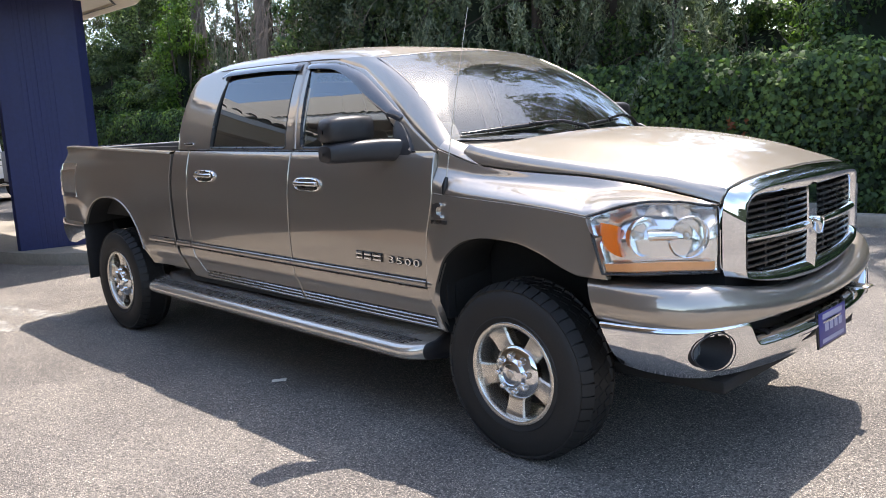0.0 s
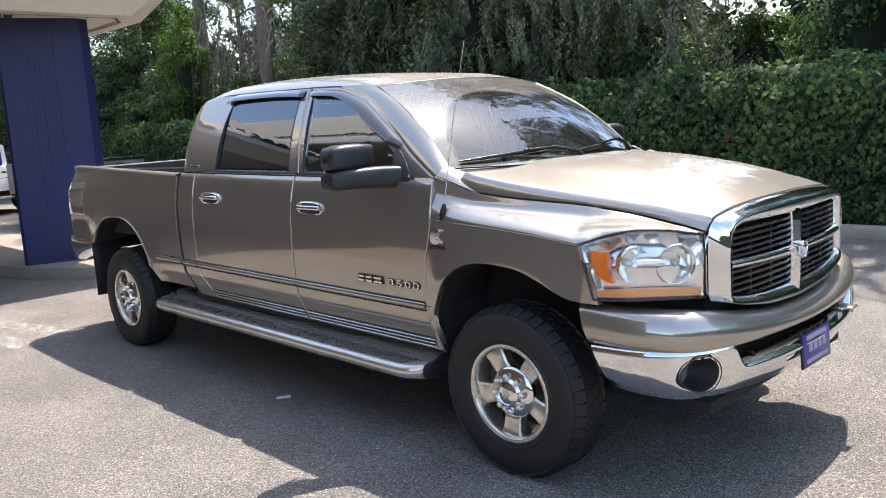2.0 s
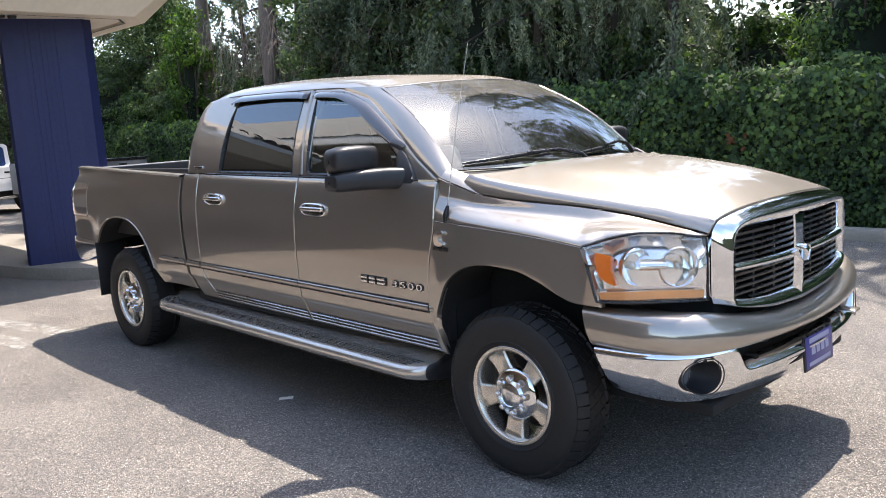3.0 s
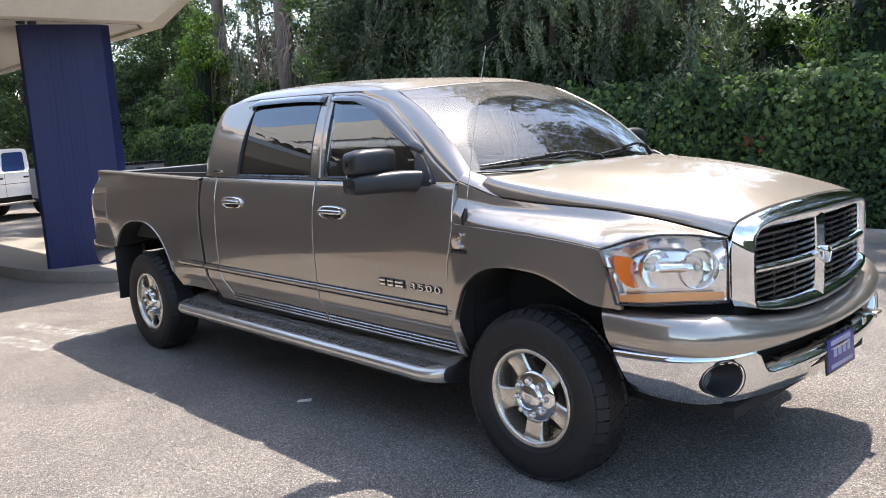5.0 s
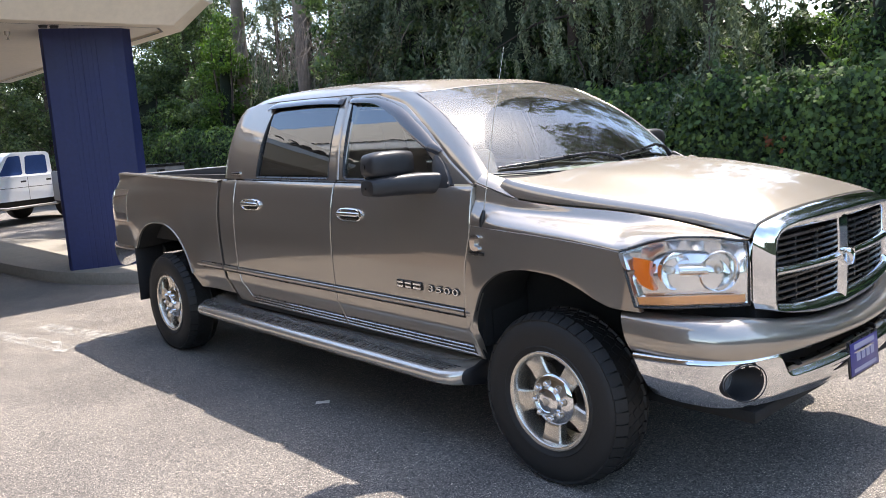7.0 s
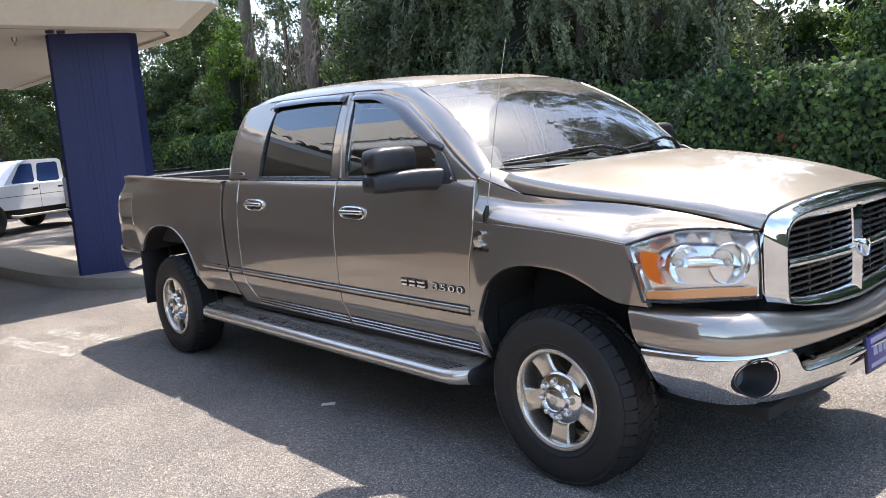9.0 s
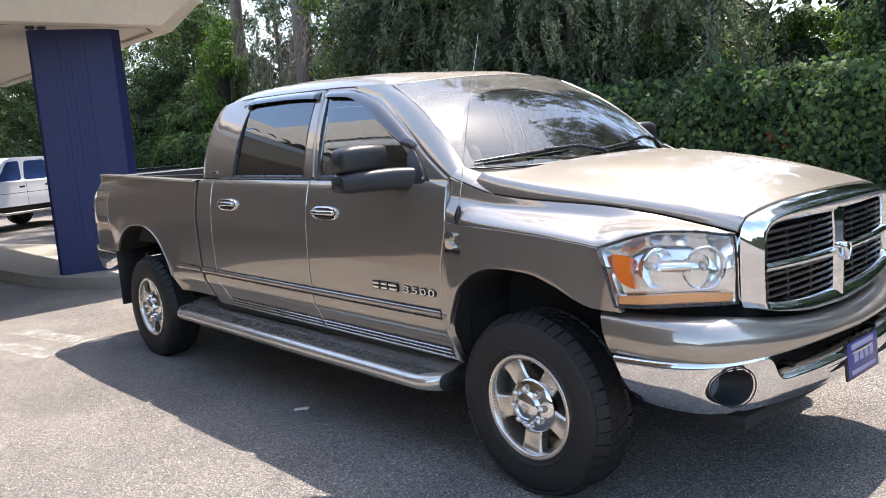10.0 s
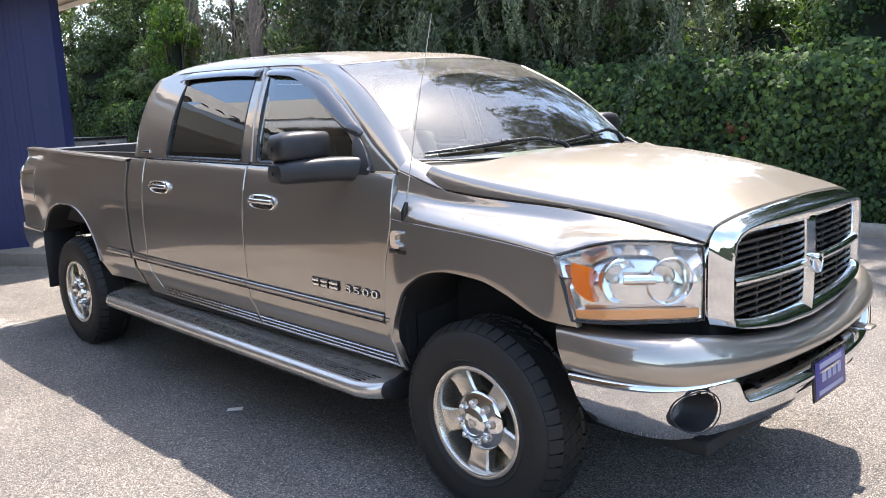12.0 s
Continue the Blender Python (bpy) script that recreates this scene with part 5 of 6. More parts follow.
# ---- running boards, mirrors, small fittings ----
for side in (-1, 1):
    X0, X1 = -0.545, -3.50
    rows = []
    sec = [(0.70, 0.462), (0.870, 0.458), (0.935, 0.440), (0.950, 0.436), (1.020, 0.432), (1.040, 0.425), (1.053, 0.411), (1.057, 0.393), (1.052, 0.372), (1.034, 0.354), (0.98, 0.344), (0.70, 0.35)]
    xs = np.concatenate([X0 - np.array([0, 0.003, 0.011, 0.025, 0.045, 0.07, 0.10, 0.13, 0.16]), np.linspace(X0 - 0.25, X1 + 0.25, 26), (X1 + np.array([0.16, 0.13, 0.10, 0.07, 0.045, 0.025, 0.011, 0.003, 0]))])
    for x in xs:
        e = min(X0 - x, x - X1)
        cut = 0.15 * (1 - math.sqrt(max(0.0, 1 - (1 - min(1, e / 0.16)) ** 2)))
        rows.append([(x, -(h - cut * max(0, (h - 0.70) / 0.334)), z - (0.006 if e < 0.002 else 0)) for h, z in sec])
    p = raked(np.array(rows))
    p[..., 1] *= -side
    nv = p.shape[1]
    f = quads(len(xs), nv, False, True) + [tuple(range(nv)), tuple((len(xs) - 1) * nv + k for k in range(nv))]
    board = build("running_board", p.reshape(-1, 3), f, STEP, truck, "polished metal running board with black tread strips", 50)
    # dark end cap at the nose of the board
    cap = p[:4].copy()
    mid = cap.mean(1, keepdims=True)
    cap = mid + (cap - mid) * (1.0, 1.012, 1.03)
    cap[:, :, 0] += 0.003
    build("end_cap", cap.reshape(-1, 3), quads(4, nv, False, True) + [tuple(range(nv))], BLACK, board, "black plastic end cap", 50)
    for h in (0.942, 0.962, 0.980, 0.998, 1.016):
        z = 0.4365 - (h - 0.942) / 0.074 * 0.0042
        bm = box(bmesh.new(), X1 + 0.08 + (h - 0.94) * 0.5, X0 - 0.07 - (h - 0.94) * 0.7, -h - 0.0038, -h + 0.0038, z - 0.004, z + 0.0025, 0.001)
        for v in bm.verts:
            v.co.z -= RAKE * v.co.x
            v.co.y *= -side
        part("tread_strip", bm, SATIN, board, "black rubber tread strip")
    rows = np.array([[(x, -0.905, 0.51), (x, -0.885, 0.50), (x, -0.80, 0.455), (x, -0.70, 0.452)] for x in np.linspace(-0.50, -2.95, 12)])
    p = raked(rows)
    p[..., 1] *= -side
    build("rocker_panel", p.reshape(-1, 3), quads(12, 4), PAINT, truck)
    for x in (-0.9, -2.0, -3.1):
        boxed("step_bracket", x - 0.03, x + 0.03, 0.45, 0.90, 0.365, 0.40, DARK, board, 0.006, "", Matrix.Diagonal((1, side, 1, 1)))
    # mud flap behind each wheel
    boxed("mud_flap", -4.640, -4.628, 0.74, 0.985, 0.30, 0.83, BLACK, truck, 0.004, "dirty black mud flap", Matrix.Diagonal((1, side, 1, 1)) @ pose(0, 0, 0.06))
    # towing mirror: arm and two housings
    sx = Matrix.Diagonal((1, -side, 1, 1))
    k = np.linspace(0, 2 * math.pi, 28, endpoint=False)

    def loft(stations, power=0.55):
        """Rounded boxes strung along y: (y, x middle, z middle, half depth, half height)."""
        out = []
        for y, xm, zm, hx, hz in stations:
            c, s = np.cos(k), np.sin(k)
            out.append(np.stack([xm + hx * np.sign(c) * np.abs(c) ** power, np.full(28, y), zm + hz * np.sign(s) * np.abs(s) ** power], -1))
        return np.array(out)
    head = loft([(-0.972, -0.885, 1.505, 0.004, 0.010), (-0.974, -0.885, 1.505, 0.045, 0.045), (-0.985, -0.885, 1.505, 0.062, 0.060), (-1.06, -0.89, 1.506, 0.068, 0.066), (-1.16, -0.90, 1.505, 0.068, 0.066), (-1.215, -0.905, 1.502, 0.062, 0.058), (-1.232, -0.908, 1.498, 0.045, 0.044), (-1.236, -0.91, 1.498, 0.004, 0.010)])
    p = head.copy()
    p[..., 1] *= -side
    mirror = build("door_mirror", p.reshape(-1, 3), quads(len(head), 28, False, True), BLACK, truck, "black towing mirror on a broad arm", 60)
    arm = loft([(-0.862, -0.735, 1.385, 0.004, 0.01), (-0.864, -0.735, 1.385, 0.06, 0.055), (-0.93, -0.77, 1.392, 0.064, 0.057), (-1.00, -0.82, 1.396, 0.070, 0.056), (-1.12, -0.875, 1.396, 0.074, 0.054), (-1.21, -0.895, 1.394, 0.068, 0.050), (-1.238, -0.902, 1.392, 0.050, 0.038), (-1.246, -0.905, 1.392, 0.004, 0.006)], 0.6)
    p = arm.copy()
    p[..., 1] *= -side
    build("mirror_arm", p.reshape(-1, 3), quads(len(arm), 28, False, True), BLACK, mirror)
    patch = chaikin([(-0.625, 1.345), (-0.640, 1.40), (-0.70, 1.475), (-0.775, 1.535), (-0.80, 1.50), (-0.775, 1.40), (-0.76, 1.345)], 2)
    rows = [np.stack([patch[:, 0], -(np.where(patch[:, 1] > 1.38, lean(patch[:, 1]), 0.912) + d), patch[:, 1]], -1) for d in (-0.01, 0.012)]
    rows.append(np.stack([patch[:, 0] * 0.9 + patch[:, 0].mean() * 0.1, rows[1][:, 1] - 0.006, patch[:, 1] * 0.9 + patch[:, 1].mean() * 0.1], -1))
    p = raked(np.stack(rows))
    p[..., 1] *= -side
    n = len(patch)
    build("mirror_mount", p.reshape(-1, 3), quads(3, n, False, True) + [tuple(2 * n + i for i in range(n))], BLACK, mirror)
    if side > 0:
        mirror.matrix_basis = pose(0.06, 0.04, 0)
    boxed("mirror_glass", -0.972, -0.966, -1.20, -1.00, 1.435, 1.550, CHROME, mirror, 0.002, "", sx if side > 0 else None)

# aerial on the right-hand wing
base = Vector((-0.375, -0.960, 1.220))
foot = tube("aerial", [base + Vector((-0.004, -0.012, -0.035)), base + Vector((0, 0.0, 0.0)), base + Vector((0.004, 0.010, 0.045))], [0.006, 0.017, 0.008], SATIN, truck, "whip aerial on a black foot", 12)
tube("mast", [base + Vector((0.004, 0.010, 0.045)), base + Vector((0.022, 0.080, 0.42)), base + Vector((0.048, 0.163, 0.810))], [0.0028, 0.0020, 0.0013], STEP, foot, "thin steel mast", 8)


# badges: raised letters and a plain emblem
def lettering(name, text, size, m, mat, parent, label, thick=0.006, fat=0.0):
    c = bpy.data.curves.new(name, "FONT")
    c.body, c.size, c.extrude, c.space_character, c.offset = text, size, thick / 2, 1.12, fat
    c.fill_mode = "BOTH"
    tmp = bpy.data.objects.new(name, c)
    scene.collection.objects.link(tmp)
    me = bpy.data.meshes.new_from_object(tmp.evaluated_get(bpy.context.evaluated_depsgraph_get()))
    bpy.data.objects.remove(tmp)
    bpy.data.curves.remove(c)
    me.transform(m)
    me.materials.clear()
    me.materials.append(mat)
    ob = new(name, me)
    ob.parent = parent
    if label:
        ob["label"] = label
    return ob


# the model badge: plain chrome bars for the name, then raised figures, chrome on a dark outline
bx = -1.034
word = None
for ch, wd in zip("=== 3500", (0.066, 0.066, 0.078, 0.040, 0.062, 0.062, 0.062, 0.062)):
    y1, z1 = -(float(SIDE(0.85)) + 0.004), 0.824 - RAKE * bx
    if ch == "=":
        plate = boxed("model_badge" if word is None else "outline", bx - 0.002, bx + wd - 0.008, y1 - 0.004, y1 + 0.004, z1 - 0.004, z1 + 0.039, SATIN, word or truck, 0.0015, "chrome badge on a dark outline" if word is None else "")
        word = word or plate
        for low in (0.0, 0.021):
            boxed("bar", bx + 0.003, bx + wd - 0.013, y1 - 0.008, y1 - 0.002, z1 + low, z1 + low + 0.016, CHROME, word, 0.001)
    elif ch != " ":
        at = pose(bx, y1, z1, 90, math.degrees(RAKE), 0) @ Matrix.Diagonal((1.75, 0.86, 1, 1))
        lettering("figure", ch, 0.056, at, CHROME, word, "", 0.010, 0.0)
        lettering("figure_outline", ch, 0.056, at @ pose(0, 0, -0.003), SATIN, word, "", 0.006, 0.0036)
    bx += wd
ex, ez = -0.408, 1.108
y0 = float(SIDE(ez)) + 0.012
em = chaikin([(-0.035, 0.050), (0.030, 0.055), (0.040, 0.030), (0.0, 0.030), (-0.008, -0.020), (0.030, -0.022), (0.032, -0.050), (-0.040, -0.050), (-0.048, 0.0)], 2)
rows = [np.stack([ex + em[:, 0] * 0.75, np.full(len(em), -(y0 + d)), ez + em[:, 1] * 0.75], -1) for d in (-0.012, 0.004)]
em_n = len(em)
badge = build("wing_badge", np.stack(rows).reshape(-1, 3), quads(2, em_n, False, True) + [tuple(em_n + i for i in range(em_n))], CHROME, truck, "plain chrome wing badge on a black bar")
boxed("badge_bar", ex - 0.045, ex + 0.055, -(y0 + 0.002), -(y0 - 0.012), ez - 0.060, ez - 0.042, SATIN, badge, 0.002)


# ---- ground ----
P = [(-320, -320, 0), (320, -320, 0), (320, 320, 0), (-320, 320, 0)]
tagged(build("ground", P, [(0, 1, 2, 3)], ASPHALT, smooth=False), "worn grey asphalt car park", "ground", kind="structure")
m = pose(-5.55, -1.45, 0.004, 0, 0, 12)
bm = bmesh.new()
for x0, x1, y0, y1 in ((-0.75, 0.65, -0.32, -0.10), (-0.60, 0.80, 0.08, 0.30)):
    vs = [bm.verts.new(m @ Vector(c)) for c in ((x0, y0, 0), (x1, y0, 0), (x1, y1, 0), (x0, y1, 0))]
    bm.faces.new(vs)
tagged(part("road_marking", bm, MARKING, smooth=False), "faded white paint worn off the asphalt", "road marking", kind="structure")

# ---- canopy of the building, its column and island ----
CX, CY, CZ = -7.86, 1.10, 3.20
canopy = thing("canopy", "cream stucco entrance canopy with clay tile roof", "canopy", kind="structure")
LOW = [(CX, -4.85), (CX, 1.10), (-8.38, 1.47), (-16.5, 1.47)]
TOP = [(CX + 0.29, -4.85), (CX + 0.29, 1.39), (-7.82, 1.63), (-16.5, 1.78)]
INS = [(CX - 0.27, -4.85), (CX - 0.27, 1.00), (-8.48, 1.22), (-16.5, 1.22)]
ZT = CZ + 0.29
build("fascia", [(x, y, CZ) for x, y in LOW] + [(x, y, ZT) for x, y in TOP], [(i, i + 1, i + 5, i + 4) for i in range(3)], STUCCO, canopy, "sloping cream fascia", smooth=False)
build("soffit_border", [(x, y, CZ) for x, y in LOW] + [(x, y, CZ) for x, y in INS] + [(x, y, CZ + 0.03) for x, y in INS], [(i, i + 1, i + 5, i + 4) for i in range(3)] + [(i + 4, i + 5, i + 9, i + 8) for i in range(3)], STUCCO, canopy, "cream border of the soffit", smooth=False)
build("soffit_groove", [(x, y, CZ - 0.004) for x, y in INS] + [(x + 0.025 * (x > -16), y + 0.025, CZ - 0.004) for x, y in INS], [(i, i + 1, i + 5, i + 4) for i in range(3)], SATIN, canopy, "dark vent groove", smooth=False)
build("soffit", [(x, y, CZ + 0.03) for x, y in INS] + [(-16.5, -4.85, CZ + 0.03)], [(0, 1, 2, 3, 4)], SOFFIT, canopy, "pale plaster soffit", smooth=False)
build("fascia_trim", [(x + 0.03, y + 0.03 * (y > 0), ZT) for x, y in TOP] + [(x + 0.03, y + 0.03 * (y > 0), ZT + 0.12) for x, y in TOP] + [(x - 0.1, y - 0.1 * (y > 0), ZT) for x, y in TOP], [(i, i + 1, i + 5, i + 4) for i in range(3)] + [(i, i + 1, i + 9, i + 8) for i in range(3)], TRIM_WHITE, canopy, "white edge trim", smooth=False)
build("roof_slab", [(x, y, ZT + 0.11) for x, y in TOP] + [(-16.5, -4.85, ZT + 0.11)], [(0, 1, 2, 3, 4)], TILE, canopy, "", smooth=False)
O = 0.29
# hipped roof of barrel tiles
n = 60
yy = np.linspace(-4.85, CY + 0.30 + O, n * 5)
rows = []
for q in np.linspace(0, 1, 26):
    x = CX + O + 0.05 - 4.6 * q
    hip = CY + 0.30 + O - 3.2 * q
    y = -4.85 + (yy + 4.85) / (yy[-1] + 4.85) * (hip + 4.85)
    rows.append(np.stack([np.full(len(yy), x), y, CZ + 0.44 + 2.1 * q + 0.09 * np.sqrt(np.abs(np.sin(y * math.pi / 0.28))) + 0.02 * ((q * 26) % 1)], -1))
build("tile_slope", np.stack(rows).reshape(-1, 3), quads(26, len(yy)), TILE, canopy, "clay barrel tiles")
xx = np.linspace(-16.5, CX + O, 240)
rows = []
for q in np.linspace(0, 1, 14):
    y = CY + 0.30 + O + 0.05 - 3.2 * q
    x = np.minimum(xx, CX + O - 4.6 * q)
    rows.append(np.stack([x, np.full(240, y), CZ + 0.46 + 2.1 * q + 0.045 * np.abs(np.sin(x * math.pi / 0.24))], -1))
build("tile_slope", np.stack(rows).reshape(-1, 3), quads(14, 240), TILE, canopy)
boxed("roof_deck", -16.5, CX - 4.2, -4.85, CY - 2.7, CZ + 2.45, CZ + 2.52, TILE, canopy)
# two downlights and a sprinkler head
for dy in (-0.10, 0.10):
    light = lathe("downlight", [(0.075, 0.0), (0.075, -0.012), (0.062, -0.016), (0.055, 0.0), (0.045, 0.03), (0.001, 0.03)], BLACK, None, n=24)
    light.matrix_basis = pose(-8.45, -0.225 + dy * 0.65, CZ + 0.03, 90, 0, 0) @ Matrix.Diagonal((1, -1, 1, 1))
    tagged(light, "unlit recessed downlight in the plaster soffit", "downlight", "downlights in the soffit")
spr = tube("sprinkler_head", [(-9.04, -0.54, CZ + 0.04), (-9.04, -0.54, CZ - 0.01), (-9.04, -0.54, CZ - 0.03), (-9.04, -0.54, CZ - 0.07), (-9.04, -0.54, CZ - 0.075)], [0.035, 0.035, 0.012, 0.010, 0.026], STEP, None, "", 12)
tagged(spr, "small metal sprinkler head hanging from the soffit", "sprinkler")

# column with soft corners and shallow flutes
col = chaikin(densify([(-9.55, 0.02), (-8.805, -0.245), (-8.72, -0.225), (-8.46, 0.66), (-8.55, 0.84), (-9.55, 0.84)], 2), 1)
loop = []
face0, face1 = Vector((-8.72, -0.225)), Vector((-8.46, 0.66))
for i in range(len(col)):
    a, b = col[i], col[(i + 1) % len(col)]
    loop += [a * (1 - t) + b * t for t in np.linspace(0, 1, 40, endpoint=False)]
loop = np.array(loop)
ax = np.array(face1 - face0)
ax /= np.linalg.norm(ax)
nrm = np.array((ax[1], -ax[0]))
along = (loop - np.array(face0)) @ ax
onface = np.abs((loop - np.array(face0)) @ nrm) < 0.03
groove = np.zeros(len(loop))
for c in np.linspace(0.24, 0.60, 7):
    groove = np.maximum(groove, np.exp(-(((along - c) / 0.0045) ** 2)))
loop = loop - nrm[None] * (groove * onface * 0.004)[:, None]
verts = [(q[0], q[1], z) for z in (0.15, 0.9, 2.0, CZ + 0.035) for q in loop]
ln = len(loop)
column = build("column", verts, quads(4, ln, False, True), BLUE, None, "", 50)
tagged(column, "dark blue painted column with shallow flutes carrying the canopy", "column", kind="structure")

isl = chaikin([(-14.5, -0.62), (-10.8, -0.58), (-8.8, -0.42), (-7.75, 0.08), (-7.30, 0.75), (-7.7, 1.15), (-9.5, 1.25), (-14.5, 1.0)], 3)
rows = [np.stack([isl[:, 0] + (isl[:, 0].mean() - isl[:, 0]) * s, isl[:, 1] + (isl[:, 1].mean() - isl[:, 1]) * s, np.full(len(isl), z)], -1) for s, z in ((0, -0.02), (0.002, 0.13), (0.008, 0.148), (0.04, 0.152))]
k = len(isl)
island = build("kerb_island", np.stack(rows).reshape(-1, 3), quads(4, k, False, True) + [tuple(3 * k + i for i in range(k))], CONCRETE, None, "", 30)
tagged(island, "raised concrete island with worn kerb under the column", "kerb", kind="structure")
# the building behind the walk: deep porch, stucco wall and tiled roof
EX0, EX1, EY, EZ = -34.0, 1.2, -4.9, 4.25
house = thing("building", "long cream stucco building with a deep porch and clay tile roof", "building", kind="structure")
boxed("wall", EX0, EX1, -9.4, -9.0, 0, EZ + 0.1, PORCH, house, 0.0, "shaded brown porch wall")
boxed("wall", EX0 - 0.4, EX0, -16.0, -5.2, 0, EZ + 0.1, STUCCO, house)
boxed("wall", EX1, EX1 + 0.4, -16.0, -9.0, 0, EZ + 0.1, PORCH, house)
boxed("porch_soffit", EX0, EX1, -9.0, EY, EZ, EZ + 0.06, PORCH, house)
boxed("eave_board", EX0 - 0.4, EX1 + 0.4, EY, EY + 0.08, EZ - 0.02, EZ + 0.30, TRIM_WHITE, house, 0.008, "pale eave board")
boxed("porch_paving", EX0, EX1, -9.0, -4.8, -0.02, 0.012, PAVER, house, 0.0, "dark brown paving")
xx = np.linspace(EX0 - 0.4, EX1 + 0.4, 4200)
rows = []
for q in np.linspace(0, 0.94, 20):
    rows.append(np.stack([xx, np.full(4200, EY + 0.12 - 4.6 * q), EZ + 0.265 + 5.2 * q + 0.065 * np.sqrt(np.abs(np.sin(xx * math.pi / 0.21)))], -1))
build("tile_slope", np.stack(rows).reshape(-1, 3), quads(20, 4200), TILE, house, "clay barrel tiles")
boxed("back_slope", EX0 - 0.4, EX1 + 0.4, -16.0, EY - 4.12, EZ + 4.98, EZ + 5.07, TILE, house)

# ---- low kerb and soil under the hedge ----
kerb = boxed("hedge_kerb", -40, 30, 6.45, 6.65, -0.02, 0.14, CONCRETE, None, 0.02)
tagged(kerb, "low weathered concrete kerb along the hedge", "kerb", kind="structure")
soil = boxed("planting_bed", -40, 30, 6.65, 30.0, -0.02, 0.10, SOIL, None, 0.0)
tagged(soil, "dark soil bed under the hedge and trees", "soil", kind="structure")


# ---- foliage ----
def leaves(name, pos, nrm, size, mat, shape, rng, parent=None, droop=0.0, axis=None):
    """Many leaves in one mesh: each a small folded outline set at a place, facing a direction."""
    n = len(pos)
    nrm = nrm / (np.linalg.norm(nrm, axis=1, keepdims=True) + 1e-9)
    if axis is None:
        axis = rng.normal(size=(n, 3)) + np.array((0, 0, -droop))
    t = axis - nrm * (axis * nrm).sum(1, keepdims=True)
    t /= np.linalg.norm(t, axis=1, keepdims=True) + 1e-9
    b = np.cross(nrm, t)
    shape = np.array(shape, float)
    k = len(shape)
    V = pos[:, None] + size[:, None, None] * (t[:, None] * shape[None, :, 0, None] + b[:, None] * shape[None, :, 1, None] + nrm[:, None] * shape[None, :, 2, None])
    me = bpy.data.meshes.new(name)
    me.vertices.add(n * k)
    me.vertices.foreach_set("co", V.reshape(-1).astype(np.float32))
    if k == 4:
        tri = np.array([(0, 1, 2), (0, 2, 3)])
    else:
        tri = np.array([(0, i, i + 1) for i in range(1, k - 1)] + [(0, k - 1, 1)])
    F = (np.arange(n)[:, None, None] * k + tri[None]).reshape(-1)
    me.loops.add(len(F))
    me.loops.foreach_set("vertex_index", F.astype(np.int32))
    me.polygons.add(len(F) // 3)
    me.polygons.foreach_set("loop_start", np.arange(0, len(F), 3, dtype=np.int32))
    me.update(calc_edges=True)
    me.materials.append(mat)
    ob = new(name, me)
    if parent is not None:
        ob.parent = parent
    return ob


IVY_SHAPE = [(0, 0, 0), (-0.42, 0.0, -0.02), (-0.50, 0.30, -0.05), (-0.10, 0.26, -0.02), (0.02, 0.52, -0.09), (0.20, 0.22, -0.02), (0.62, 0.0, -0.10),
             (0.20, -0.22, -0.02), (0.02, -0.52, -0.09), (-0.10, -0.26, -0.02), (-0.50, -0.30, -0.05)]
OVAL = [(-0.5, 0, 0), (0.0, 0.26, -0.06), (0.5, 0, -0.08), (0.0, -0.26, -0.06)]
SPRIG = [(-0.5, 0, 0), (0.0, 0.16, 0.02), (0.5, 0, -0.10), (0.0, -0.16, 0.02)]


def bumps(x, z, seed):
    """Soft swellings of a clipped but uneven hedge."""
    r = np.random.default_rng(seed)
    f = np.zeros_like(x)
    for _ in range(14):
        kx, kz, ph = r.uniform(0.5, 4.5), r.uniform(0.5, 4.0), r.uniform(0, 6.3)
        f += np.sin(kx * x + kz * z + ph) / 14 * 1.6
    return f


def hedge_top(x):
    return 2.02 + 0.14 * bumps(x * 1.3, x * 0, 3)


rng = np.random.default_rng(11)
core = []
xs = np.linspace(-40, 20, 240)
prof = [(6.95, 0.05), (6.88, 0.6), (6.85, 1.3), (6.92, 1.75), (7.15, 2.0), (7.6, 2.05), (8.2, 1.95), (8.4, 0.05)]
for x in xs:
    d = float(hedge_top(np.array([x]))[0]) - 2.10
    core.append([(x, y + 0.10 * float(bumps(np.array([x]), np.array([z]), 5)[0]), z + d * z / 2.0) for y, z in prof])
# near-black sheet behind the leaves, its colour painted as their deep shade
HEDGE_IN = simple("painted_inner_shade", (0.010, 0.018, 0.008), 0.95, 0, 0.4, 5, 0.02, 14)
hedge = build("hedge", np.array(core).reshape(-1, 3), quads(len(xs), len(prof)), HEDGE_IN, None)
tagged(hedge, "ivy-covered hedge with dark glossy lobed leaves", "hedge")
